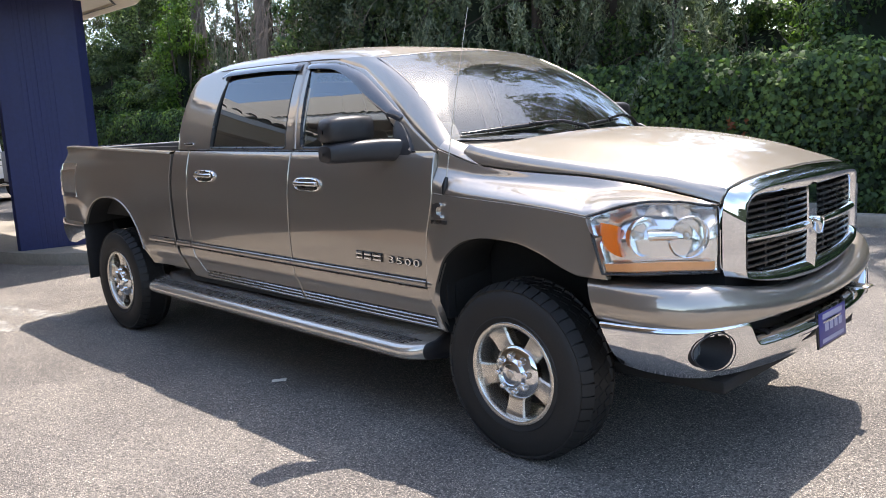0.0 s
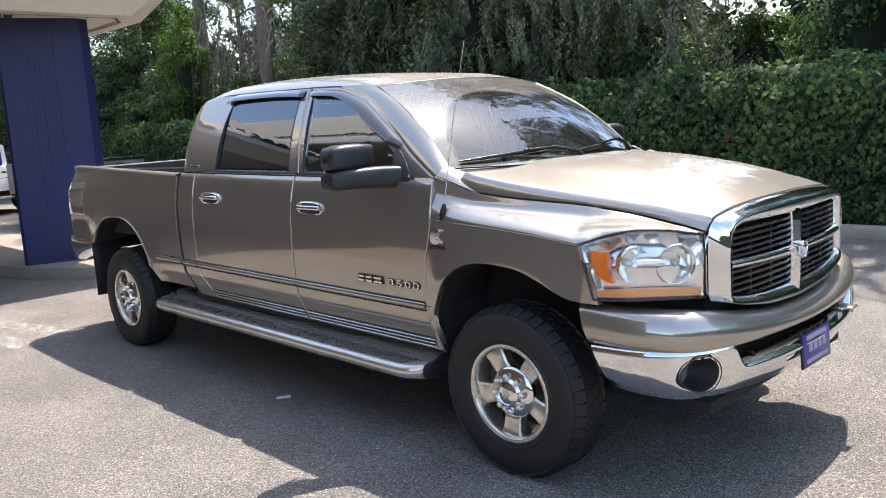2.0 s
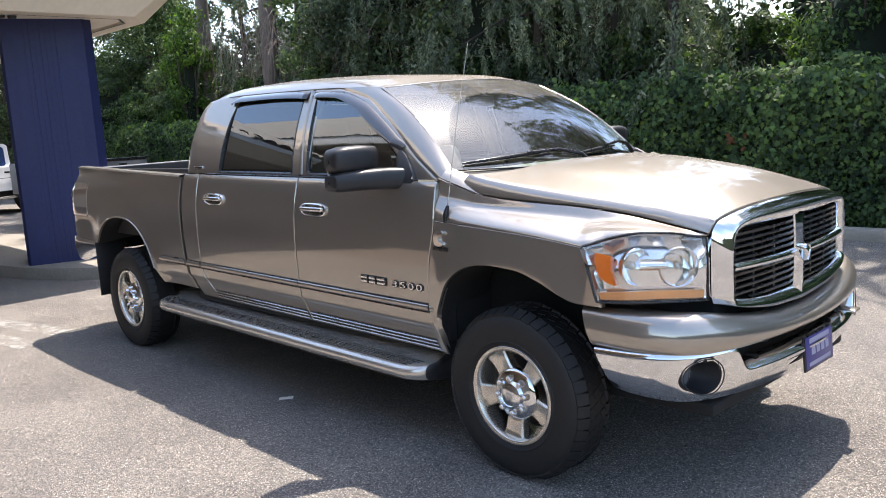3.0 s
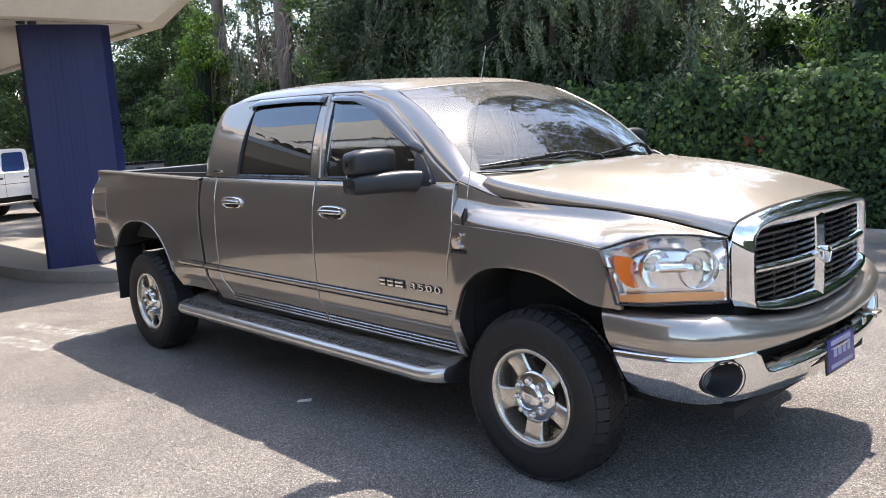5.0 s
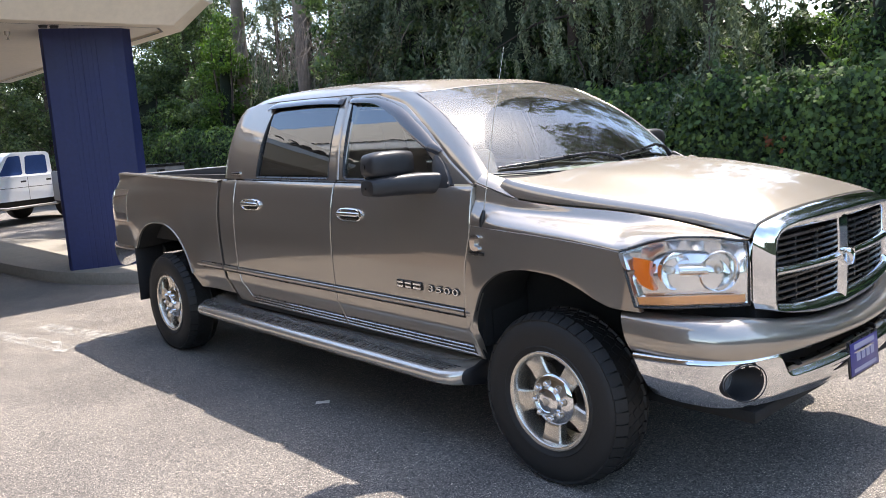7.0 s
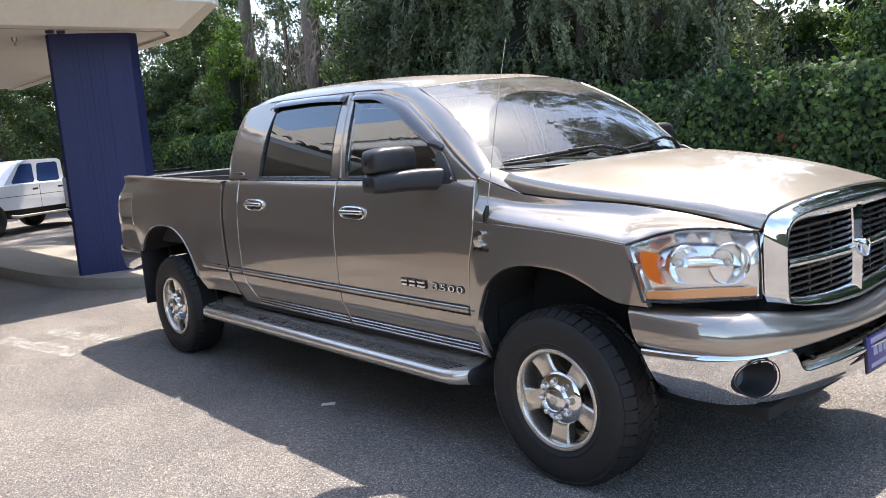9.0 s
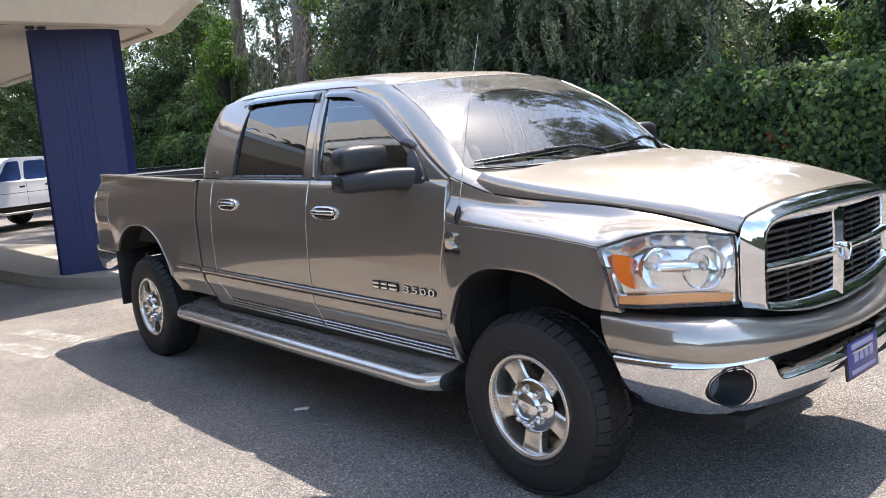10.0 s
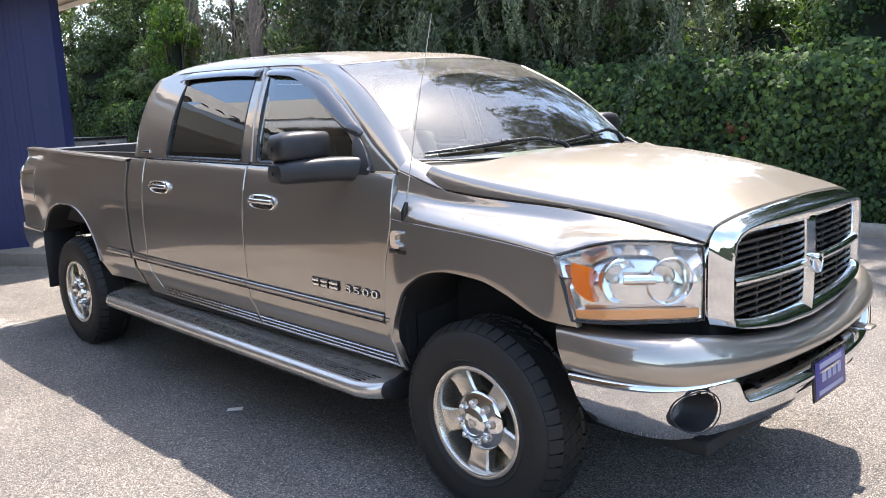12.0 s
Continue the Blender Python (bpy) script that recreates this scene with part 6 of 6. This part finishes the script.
for count, x0, x1, size in ((54000, -7.5, 2.5, 0.080), (38000, -24.0, -7.5, 0.088), (6000, 2.5, 18.0, 0.15)):
    x = rng.uniform(x0, x1, count)
    s = rng.uniform(0, 1, count)
    top = hedge_top(x)
    face = s < 0.78
    z = np.where(face, 0.08 + (top - 0.10) * (s / 0.78), top + rng.normal(0, 0.05, count))
    swell = 0.12 * bumps(x, z, 5)
    y = np.where(face, 6.86 + swell + rng.uniform(-0.16, 0.12, count) + 0.28 * np.clip((z / top - 0.82) / 0.18, 0, 1) ** 2, rng.uniform(7.05, 8.3, count))
    nr = np.stack([rng.normal(0, 0.62, count), np.where(face, -1.0, -0.35) + rng.normal(0, 0.4, count), np.where(face, 0.45, 1.0) + rng.normal(0, 0.6, count)], -1)
    ob = leaves("ivy_leaves", np.stack([x, y, z], -1), nr, size * rng.uniform(0.6, 1.25, count), IVY, IVY_SHAPE, rng, hedge, 1.6)
    tagged(ob, "dark green lobed ivy leaves", kind="stuff")
# ivy shoots that stand up out of the top
count = 2600
x = rng.uniform(-9, 5, count)
tuft = np.clip(bumps(x * 3.1, x * 0, 9), 0, 1)
z = hedge_top(x) + rng.uniform(0, 1, count) ** 1.5 * (0.05 + 0.42 * tuft)
pos = np.stack([x, rng.uniform(6.95, 7.6, count), z], -1)
tagged(leaves("ivy_growth", pos, np.stack([rng.normal(0, 0.6, count), -0.6 + rng.normal(0, 0.4, count), rng.uniform(0.1, 0.9, count)], -1), 0.095 * rng.uniform(0.5, 1.2, count), IVY, IVY_SHAPE, rng, hedge, 0.8), "loose ivy shoots", kind="stuff")
# a few dead leaves
count = 14
c = np.array([(-2.70, 6.70, 1.20), (-4.6, 6.72, 0.9)])[(rng.uniform(0, 1, count) < 0.15).astype(int)]
tagged(leaves("dead_leaves", c + rng.normal(0, 1, (count, 3)) * (0.09, 0.03, 0.06), np.array([[0, -1, 0.3]]) + rng.normal(0, 0.3, (count, 3)), 0.09 * rng.uniform(0.6, 1.2, count), DRY, IVY_SHAPE, rng, hedge, 1.0), "brown dead ivy leaves", kind="stuff")


def shell(centres, radii, per, r):
    """Places and facings of leaves on the outsides of soft clumps."""
    n = len(centres) * per
    d = r.normal(size=(n, 3))
    d /= np.linalg.norm(d, axis=1, keepdims=True) + 1e-9
    rad = np.repeat(radii, per)[:, None] * r.uniform(0.55, 1.08, (n, 1))
    return np.repeat(centres, per, 0) + d * rad * (1, 1, 0.8), d + r.normal(0, 0.35, (n, 3)) + (0, 0, 0.25)


def tree(name, height, seed, kind, label):
    """Trunk, limbs and a crown of many small leaves in uneven clumps; kind: cypress, weeping, broad or pine."""
    r = np.random.default_rng(seed)
    ob = thing(name, label, "tree", group="trees behind the hedge")
    lean_x, lean_y = r.uniform(-0.25, 0.25, 2)
    pts = [(lean_x * (q ** 2) * 1.2 + 0.05 * math.sin(q * 7 + seed), lean_y * q ** 2, height * q) for q in np.linspace(0, 0.92, 8)]
    base = {"cypress": 0.14, "weeping": 0.13, "broad": 0.12, "pine": 0.24}[kind]
    tube("trunk", pts, [base * (1 - 0.8 * q) for q in np.linspace(0, 1, 8)], PINE_BARK if kind == "pine" else BARK, ob, "rough brown trunk", 10)
    tips, dirs = [], []
    first = {"cypress": 0.10, "weeping": 0.16, "broad": 0.10, "pine": 0.50}[kind]
    limbs = {"cypress": 26, "weeping": 40, "broad": 20, "pine": 28}[kind]
    for i in range(limbs):
        q = first + (0.97 - first) * (i + r.uniform(0, 0.6)) / limbs
        a = i * 2.4 + r.uniform(-0.4, 0.4)
        reach = {"cypress": 1.55 * (1.05 - q) + 0.55, "weeping": min(1.9, 2.3 * (1.1 - q) + 0.8), "broad": 1.9 * math.sin(math.pi * (0.15 + 0.8 * q)) + 0.3, "pine": 2.6}[kind] * r.uniform(0.75, 1.2)
        rise = {"cypress": 0.35, "weeping": -0.05, "broad": 0.55, "pine": 0.1}[kind]
        s = Vector((np.interp(q, np.linspace(0, 0.92, 8), [p[0] for p in pts]), np.interp(q, np.linspace(0, 0.92, 8), [p[1] for p in pts]), height * q))
        d = Vector((math.cos(a), math.sin(a), rise))
        line = [s + d * (reach * t) + Vector((0, 0, -0.45 * reach * t * t if kind == "weeping" else -0.1 * t * t)) for t in (0, 0.35, 0.7, 1.0)]
        tube("limb", line, [0.034 * (1.1 - q), 0.022 * (1.1 - q), 0.013 * (1.1 - q), 0.004], BARK, ob, "", 6)
        for t in r.uniform(0.25, 1.05, 8 if kind == "weeping" else 5):
            c = line[0].lerp(line[3], t)
            c.z += (0.45 * reach * t * (1 - t)) * (1 if kind == "weeping" else 0)
            tips.append(tuple(c + Vector(r.normal(0, 0.24, 3))))
            dirs.append(tuple(d))
    tips, dirs = np.array(tips), np.array(dirs)
    if kind == "weeping":
        per = 150
        n = len(tips) * per
        hang = r.uniform(0, 1, n) ** 0.8
        sway = r.normal(0, 0.24, (len(tips), 3))
        pos = np.repeat(tips, per, 0) + np.repeat(sway, per, 0) * hang[:, None] + r.normal(0, 1, (n, 3)) * (0.020 + 0.050 * (1 - hang[:, None]))
        pos[:, 2] -= hang * np.repeat(r.uniform(0.55, 1.45, len(tips)), per)
        axis = np.stack([r.normal(0, 0.6, n), r.normal(0, 0.6, n), np.full(n, -1.0)], -1)
        crown = leaves("crown", pos, r.normal(size=(n, 3)), r.uniform(0.06, 0.13, n), SPRAY, SPRIG, r, ob, 0, axis)
    else:
        per = 150 if kind == "cypress" else 170
        n = len(tips) * per
        pos, nr = shell(tips, r.uniform(0.25, 0.50, len(tips)) * (1.15 if kind == "broad" else 1.0), per, r)
        crown = leaves("crown", pos, nr, r.uniform(0.06, 0.13, n) * (1.15 if kind == "broad" else 1.0), BROAD if kind == "broad" else NEEDLE, OVAL, r, ob, 0.6)
    tagged(crown, "leafy uneven crown", kind="stuff")
    return ob


def shrub(name, seed, wide, tall, mat, label, k=64, leaf_size=1.0, inner=0.58):
    """A bush of leafy clumps on short stems round a dark shell painted as inner shade."""
    r = np.random.default_rng(seed)
    ob = thing(name, label, "shrub", group="shrubs behind the hedge")
    for i in range(4):
        a = i * 1.6 + r.uniform(0, 0.5)
        tube("stem", [(0.12 * math.cos(a), 0.12 * math.sin(a), 0), (0.3 * wide * math.cos(a), 0.3 * wide * math.sin(a), tall * 0.5), (0.5 * wide * math.cos(a), 0.5 * wide * math.sin(a), tall * 0.85)], [0.05, 0.035, 0.012], BARK, ob, "", 6)
    q, a = r.uniform(0.05, 1, k), r.uniform(0, 6.3, k)
    d = wide * (0.25 + 0.75 * r.uniform(0, 1, k) ** 0.5) * np.sqrt(np.clip(1.05 - q ** 2.2, 0.05, 1))
    c = np.stack([d * np.cos(a), d * np.sin(a), tall * q], -1)
    pos, nr = shell(c, r.uniform(0.22, 0.50, k), 190, r)
    crown = leaves("crown", pos, nr, leaf_size * r.uniform(0.06, 0.12, len(pos)), mat, OVAL, r, ob, 0.8)
    tagged(crown, "dense small leaves in clumps", kind="stuff")
    # solid shell in near-black, standing for the shade between the clumps
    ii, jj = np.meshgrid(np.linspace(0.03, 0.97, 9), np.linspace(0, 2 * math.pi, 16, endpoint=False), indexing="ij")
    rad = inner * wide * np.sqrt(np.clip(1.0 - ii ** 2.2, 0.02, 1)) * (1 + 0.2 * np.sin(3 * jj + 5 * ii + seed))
    build("shaded_core", np.stack([rad * np.cos(jj), rad * np.sin(jj), ii * tall * 0.9], -1).reshape(-1, 3), quads(9, 16, False, True), HEDGE_IN, ob, "dark shell painted as the shade inside")
    return ob


protos = [tree("conifer", 13.0, 1, "weeping", "tall drooping conifer with grey-green foliage"), tree("conifer", 9.2, 2, "cypress", "dense dark evergreen with small leaves"),
          tree("broadleaf_tree", 7.4, 3, "broad", "leafy broadleaf tree with bright green leaves"), tree("conifer", 14.0, 4, "weeping", "tall drooping conifer with grey-green foliage"),
          tree("broadleaf_tree", 6.2, 5, "broad", "leafy broadleaf tree with bright green leaves"), tree("pine", 23.0, 6, "pine", "tall pine with a bare grey-brown trunk")]
spots = [(0, -9.0, 9.2), (1, -12.4, 8.8), (2, -23.8, 9.0), (3, -6.3, 9.4), (4, -13.4, 9.2), (5, -20.3, 9.0)]
for k, x, y in spots:
    protos[k].matrix_basis = pose(x, y, 0.08, 0, 0, 0)
more = [(5, -16.95, 9.0), (3, 2.0, 8.4), (0, 5.2, 8.6), (3, 8.2, 8.5), (0, 11.0, 8.7), (3, 14.0, 8.6), (3, -7.6, 8.9), (0, -4.9, 9.1), (3, -10.0, 9.0), (1, -26.0, 10.6), (1, -28.4, 11.6), (1, -33.0, 12.6), (0, -0.7, 9.3), (3, 0.6, 9.6), (0, 3.2, 9.4), (1, -7.6, 11.6), (1, -1.6, 12.2), (1, -1.2, 10.2), (1, -18.6, 11.2), (1, -16.4, 11.6), (1, -21.5, 11.0), (3, -18.4, 10.2), (1, 1.2, 11.6), (3, -11.6, 9.6), (1, -13.6, 10.6), (0, -9.6, 12.6), (1, -15.4, 12.5), (2, -24.5, 9.6), (1, -10.4, 15.2), (1, 4.6, 10.8),
        (3, -14.4, 14.5), (0, -1.0, 14.5), (1, 0.6, 14.2), (4, -30.0, 7.0), (1, -30.0, 13.0), (1, -32.0, 10.0), (0, 7.5, 9.5), (2, 7.0, 12.5), (2, -27.5, 5.6), (4, -29.0, 3.6), (2, -31.5, 1.8), (1, -33.5, 5.0), (4, -26.5, 6.6), (1, -31.0, 8.0), (2, -34.0, -0.5), (4, -36.0, 2.5), (1, -38.0, 7.0), (1, -37.0, -2.5), (1, -18.2, 13.0), (1, -20.4, 13.8)]
for i, (k, x, y) in enumerate(more):
    copy_thing(protos[k], pose(x, y, 0.08, 0, 0, 67 * i))

bushes = [shrub("shrub", 31, 1.15, 3.9, BROAD, "tall leafy green shrub"), shrub("shrub", 32, 1.35, 3.0, IVY, "dark green rounded shrub"), shrub("shrub", 33, 0.80, 5.2, VINE, "climbing vine with bright green leaves", inner=0.25),
          shrub("shrub", 34, 1.55, 6.6, BROAD, "tall dense laurel-like shrub with grey-green leaves", 120, 1.25), shrub("shrub", 35, 0.85, 4.4, IVY, "ivy-covered stump with dark lobed leaves", 64, 1.0)]
places = [(0, -13.2, 8.7), (1, -14.2, 8.7), (2, -20.15, 8.3), (3, -11.9, 9.1), (4, -1.9, 8.9)]
for k, x, y in places:
    bushes[k].matrix_basis = pose(x, y, 0.05, 0, 0, 0)
more = [(1, -20.5, 11.4), (0, -22.2, 12.4), (1, -18.4, 12.0), (0, -26.0, 9.2), (1, -24.0, 9.6), (0, -11.2, 9.0), (1, -9.4, 9.0), (0, -7.8, 9.4), (1, -5.8, 9.4), (0, -0.9, 9.8), (1, -1.8, 9.9), (1, -4.0, 10.6), (0, 1.6, 10.0), (1, 3.8, 9.8), (1, -17.4, 8.9), (0, -21.2, 8.4), (1, -22.9, 8.0), (0, -24.6, 7.8), (1, -26.4, 7.2), (2, -12.3, 11.2),
        (0, -16.2, 10.8), (1, -18.8, 10.6), (0, -10.2, 11.0), (0, 0.2, 12.4), (1, -7.2, 13.4), (0, -13.8, 13.0), (1, -28.0, 10.0), (0, -3.0, 13.6), (3, -9.5, 9.5), (4, -0.4, 9.0)]
for i, (k, x, y) in enumerate(more):
    copy_thing(bushes[k], pose(x, y, 0.05, 0, 0, 47 * i))

# dead twigs hanging in tangles between the trees
def dead_twigs(x0, x1, y, z0, z1, count, seed, label):
    r = np.random.default_rng(seed)
    verts, faces = [], []
    for _ in range(count):
        p = np.array((r.uniform(x0, x1), y + r.normal(0, 0.35), r.uniform(z0 + 0.5 * (z1 - z0), z1)))
        out, drop, wide = r.normal(0, 0.5, 2), r.uniform(0.5, 1.6), r.uniform(0.006, 0.015)
        for k in np.linspace(0, 1, 6):
            q = p + (out[0] * k ** 0.7, out[1] * k ** 0.7, 0.12 * math.sin(k * 3) - drop * k ** 1.6) + r.normal(0, 0.012, 3)
            for a in (0.0, 2.1, 4.2):
                verts.append(q + np.array((math.cos(a), math.sin(a), 0)) * wide * (1.1 - 0.8 * k))
        b = len(verts) - 18
        faces += [(b + i * 3 + j, b + i * 3 + (j + 1) % 3, b + i * 3 + 3 + (j + 1) % 3, b + i * 3 + 3 + j) for i in range(5) for j in range(3)]
    tagged(build("dead_twigs", verts, faces, TWIG, None, "", 60), label, "twigs", kind="stuff")


TWIG = simple("dead_twig_bark", (0.22, 0.18, 0.15), 0.9, 0, 0.3, 9)
dead_twigs(-18.6, -13.6, 8.6, 2.6, 4.9, 220, 51, "grey-brown dead twigs hanging in a tangle between pines")
dead_twigs(-12.2, -11.2, 8.6, 2.6, 4.3, 45, 52, "bare grey twigs drooping in front of dark leaves")

# far woods that close the view behind the trees
def woods_top(x):
    return np.maximum(5.8 + 2.2 * bumps(x * 0.55, x * 0, 17) + 0.9 * bumps(x * 2.0, x * 0, 18), 4.6) - 2.2 * np.exp(-(((x + 8.2) / 1.2) ** 2))


count = 120000
r = np.random.default_rng(21)
x = r.uniform(-60, 22, count)
y = r.uniform(16.5, 21.0, count)
side_belt = r.uniform(0, 1, count) < 0.2
x = np.where(side_belt, r.uniform(-50, -45, count), x)
y = np.where(side_belt, r.uniform(-14, 18, count), y)
# belts out of view east and south, added to darken the bumper's reflections
east = r.uniform(0, 1, count) < 0.15
x = np.where(east, r.uniform(22, 26, count), x)
y = np.where(east, r.uniform(-22, 17, count), y)
south = r.uniform(0, 1, count) < 0.10
x = np.where(south, r.uniform(-16, 46, count), x)
y = np.where(south, r.uniform(-38, -34, count), y)
top = woods_top(x)
z = 0.3 + (top - 0.3) * r.uniform(0, 1, count) ** 0.85
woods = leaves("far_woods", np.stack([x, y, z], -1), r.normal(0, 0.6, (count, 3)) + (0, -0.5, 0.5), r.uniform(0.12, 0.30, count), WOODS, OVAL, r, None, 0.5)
# near-black sheets behind the leaves paint in the shade and close sky holes
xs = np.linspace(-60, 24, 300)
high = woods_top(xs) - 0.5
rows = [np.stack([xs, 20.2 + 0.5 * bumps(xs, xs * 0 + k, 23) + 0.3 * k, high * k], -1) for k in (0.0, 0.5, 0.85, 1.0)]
build("shaded_core", np.stack(rows).reshape(-1, 3), quads(4, 300), HEDGE_IN, woods, "dark sheet painted as the shade inside the woods")
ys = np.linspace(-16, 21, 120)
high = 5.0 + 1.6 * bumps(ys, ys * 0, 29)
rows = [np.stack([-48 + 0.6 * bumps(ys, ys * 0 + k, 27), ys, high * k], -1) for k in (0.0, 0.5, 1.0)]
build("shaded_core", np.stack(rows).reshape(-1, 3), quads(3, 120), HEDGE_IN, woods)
# dark sheets inside the unseen east and south belts
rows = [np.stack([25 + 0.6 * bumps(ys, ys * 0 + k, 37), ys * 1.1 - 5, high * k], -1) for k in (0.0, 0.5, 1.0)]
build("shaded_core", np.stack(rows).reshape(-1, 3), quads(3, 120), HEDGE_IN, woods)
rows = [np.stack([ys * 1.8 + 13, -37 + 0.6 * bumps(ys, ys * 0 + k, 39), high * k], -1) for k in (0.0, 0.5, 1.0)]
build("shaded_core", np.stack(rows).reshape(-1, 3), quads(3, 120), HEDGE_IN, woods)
tagged(woods, "dense dark green woodland far behind the trees, plus unseen belts that darken reflections", "woods", kind="stuff")

# ---- other vehicles ----
def densified(loop):
    return densify(loop, 3)


def plain_pickup(at, turn, label):
    """A parked white crew-cab pickup: x forward, wheels on the ground."""
    t = thing("parked_pickup", label, "pickup truck", at, turn, "parked pickups")
    def body(name, profile, half, mat, parent, lab="", inset=0.05):
        q = chaikin(profile, 2)
        n = len(q)
        rows = [np.stack([q[:, 0] * k + q[:, 0].mean() * (1 - k), np.full(n, y), q[:, 1] * k + q[:, 1].mean() * (1 - k)], -1) for y, k in ((-half, 0.97), (-half + inset, 1.0), (half - inset, 1.0), (half, 0.97))]
        return build(name, np.stack(rows).reshape(-1, 3), quads(4, n, False, True) + [tuple(range(n)), tuple(3 * n + i for i in range(n))], mat, parent, lab, 35)
    body("lower_body", densified([(2.75, 0.72), (2.82, 0.95), (2.70, 1.22), (1.30, 1.30), (-2.9, 1.28), (-2.95, 0.70), (-1.9, 0.64), (1.0, 0.64)]), 0.98, WHITE_PAINT, t)
    cab = body("cab", densified([(1.32, 1.20), (0.62, 1.84), (0.30, 1.93), (-1.00, 1.92), (-1.14, 1.86), (-1.20, 1.20)]), 0.88, WHITE_PAINT, t, "", 0.12)
    for x0, x1, tl in ((0.02, 0.92, 0.42), (-0.98, -0.08, 0.06)):
        for s in (-1, 1):
            w = chaikin(densify([(x1, 1.32), (x1 - tl, 1.82), (x0 + 0.03, 1.83), (x0, 1.32)], 3), 1)
            rows = [np.stack([w[:, 0], np.full(len(w), s * (0.878 + d)), w[:, 1]], -1) for d in (0, 0.006)]
            n = len(w)
            build("side_window", np.stack(rows).reshape(-1, 3), quads(2, n, False, True) + [tuple(n + i for i in range(n))], REAR_GLASS_FAR, cab, "side window, dark glass with sky blue painted in")
            boxed("door_handle", x0 + 0.02, x0 + 0.22, s * 0.975 - 0.01, s * 0.975 + 0.015, 1.12, 1.17, BLACK, cab, 0.006, "black door handle")
            boxed("door_gap", x0 - 0.055, x0 - 0.045, s * 0.976 - 0.006, s * 0.976 + 0.006, 0.66, 1.26, SATIN, cab)
    for s in (-1, 1):
        boxed("crease", -2.8, 2.5, s * 0.978 - 0.008, s * 0.978 + 0.008, 0.985, 0.998, SATIN, t, 0.002)
        tube("step_bar", [(-1.2, s * 1.0, 0.50), (-1.0, s * 1.04, 0.47), (1.0, s * 1.04, 0.47), (1.2, s * 1.0, 0.50)], 0.038, STEP, t, "", 10)
    boxed("underbody", -2.8, 2.4, -0.80, 0.80, 0.42, 0.75, DARK, t, 0.03)
    boxed("tailgate", -2.985, -2.93, -0.80, 0.80, 0.76, 1.27, WHITE_PAINT, t, 0.015)
    boxed("tailgate_cap", -3.00, -2.90, -0.86, 0.86, 1.27, 1.33, SATIN, t, 0.012)
    boxed("tailgate_handle", -3.00, -2.97, -0.10, 0.10, 1.14, 1.22, SATIN, t, 0.008)
    for x in (1.48, -1.40):
        for s in (-1, 1):
            wv = lathe("wheel", [(0.20, -0.11), (0.26, -0.13), (0.36, -0.13), (0.41, -0.10), (0.42, 0.0), (0.41, 0.10), (0.36, 0.13), (0.26, 0.13), (0.22, 0.10), (0.20, 0.04), (0.001, 0.05)], RUBBER, t, n=40)
            wv.matrix_basis = pose(x, s * 0.88, 0.42, 0, 0, 0 if s > 0 else 180)
    for ob in t.children_recursive:
        if ob.name.split(".")[0] != "wheel":
            ob.data.transform(Matrix.Diagonal((0.80, 1, 0.925, 1)))
    return t


# pale paint darkened to grey for the shade on the tailgate
SHADED_PAINT = simple("shaded_trailer_paint", (0.20, 0.21, 0.22), 0.35, 0, 0.12, 6)
# blue in this glass is painted for the sky it would mirror
REAR_GLASS_FAR = simple("sky_blue_far_glass", (0.03, 0.06, 0.17), 0.10, 0, 0.1, 4, coat=1.0)
plain_pickup((-20.6, 1.97, 0.0), -62, "white crew-cab pickup truck parked beyond the canopy")
# stands for a parked vehicle's tailgate; the trailer round it is made up
trailer = thing("utility_trailer", "parked vehicle's black capped tailgate by the hedge, built as a trailer in shade grey", "trailer", (-15.6, 3.08, 0.0), 180)
for y in (-0.90, 0.86):
    boxed("side_board", -1.4, 1.4, y, y + 0.04, 0.66, 1.30, SHADED_PAINT, trailer, 0.006)
boxed("floor", -1.4, 1.4, -0.86, 0.86, 0.60, 0.66, DARK, trailer, 0.006)
boxed("front_board", 1.36, 1.40, -0.86, 0.86, 0.66, 1.30, SHADED_PAINT, trailer, 0.006)
boxed("tailgate", -1.44, -1.40, -0.90, 0.90, 0.66, 1.27, SHADED_PAINT, trailer, 0.012)
boxed("tailgate_cap", -1.46, -1.36, -0.92, 0.92, 1.27, 1.33, SATIN, trailer, 0.012, "black plastic cap")
boxed("tailgate_handle", -1.46, -1.43, -0.46, -0.30, 1.13, 1.22, SATIN, trailer, 0.008)
for s in (-1, 1):
    wv = lathe("wheel", [(0.18, -0.10), (0.24, -0.11), (0.30, -0.11), (0.34, -0.08), (0.35, 0.0), (0.34, 0.08), (0.30, 0.11), (0.24, 0.11), (0.18, 0.06), (0.001, 0.05)], RUBBER, trailer, n=32)
    wv.matrix_basis = pose(0.1, s * 0.74, 0.35, 0, 0, 0 if s > 0 else 180)

# a scrap on the asphalt
at, along, across = np.array((-1.87, -0.99, 0.004)), np.array((0.030, 0.032, 0.0)), np.array((-0.015, 0.014, 0.0))
scrap = build("scrap", [at - along - across, at + along - across * 0.7, at + along * 0.95 + across + (0, 0, 0.008), at - along * 1.05 + across * 0.8 + (0, 0, 0.004), at + (0, 0, 0.007)], [(0, 1, 4), (1, 2, 4), (2, 3, 4), (3, 0, 4)], CARD, None, "", smooth=False)
tagged(scrap, "small pale scrap of card lying on the asphalt", "litter")
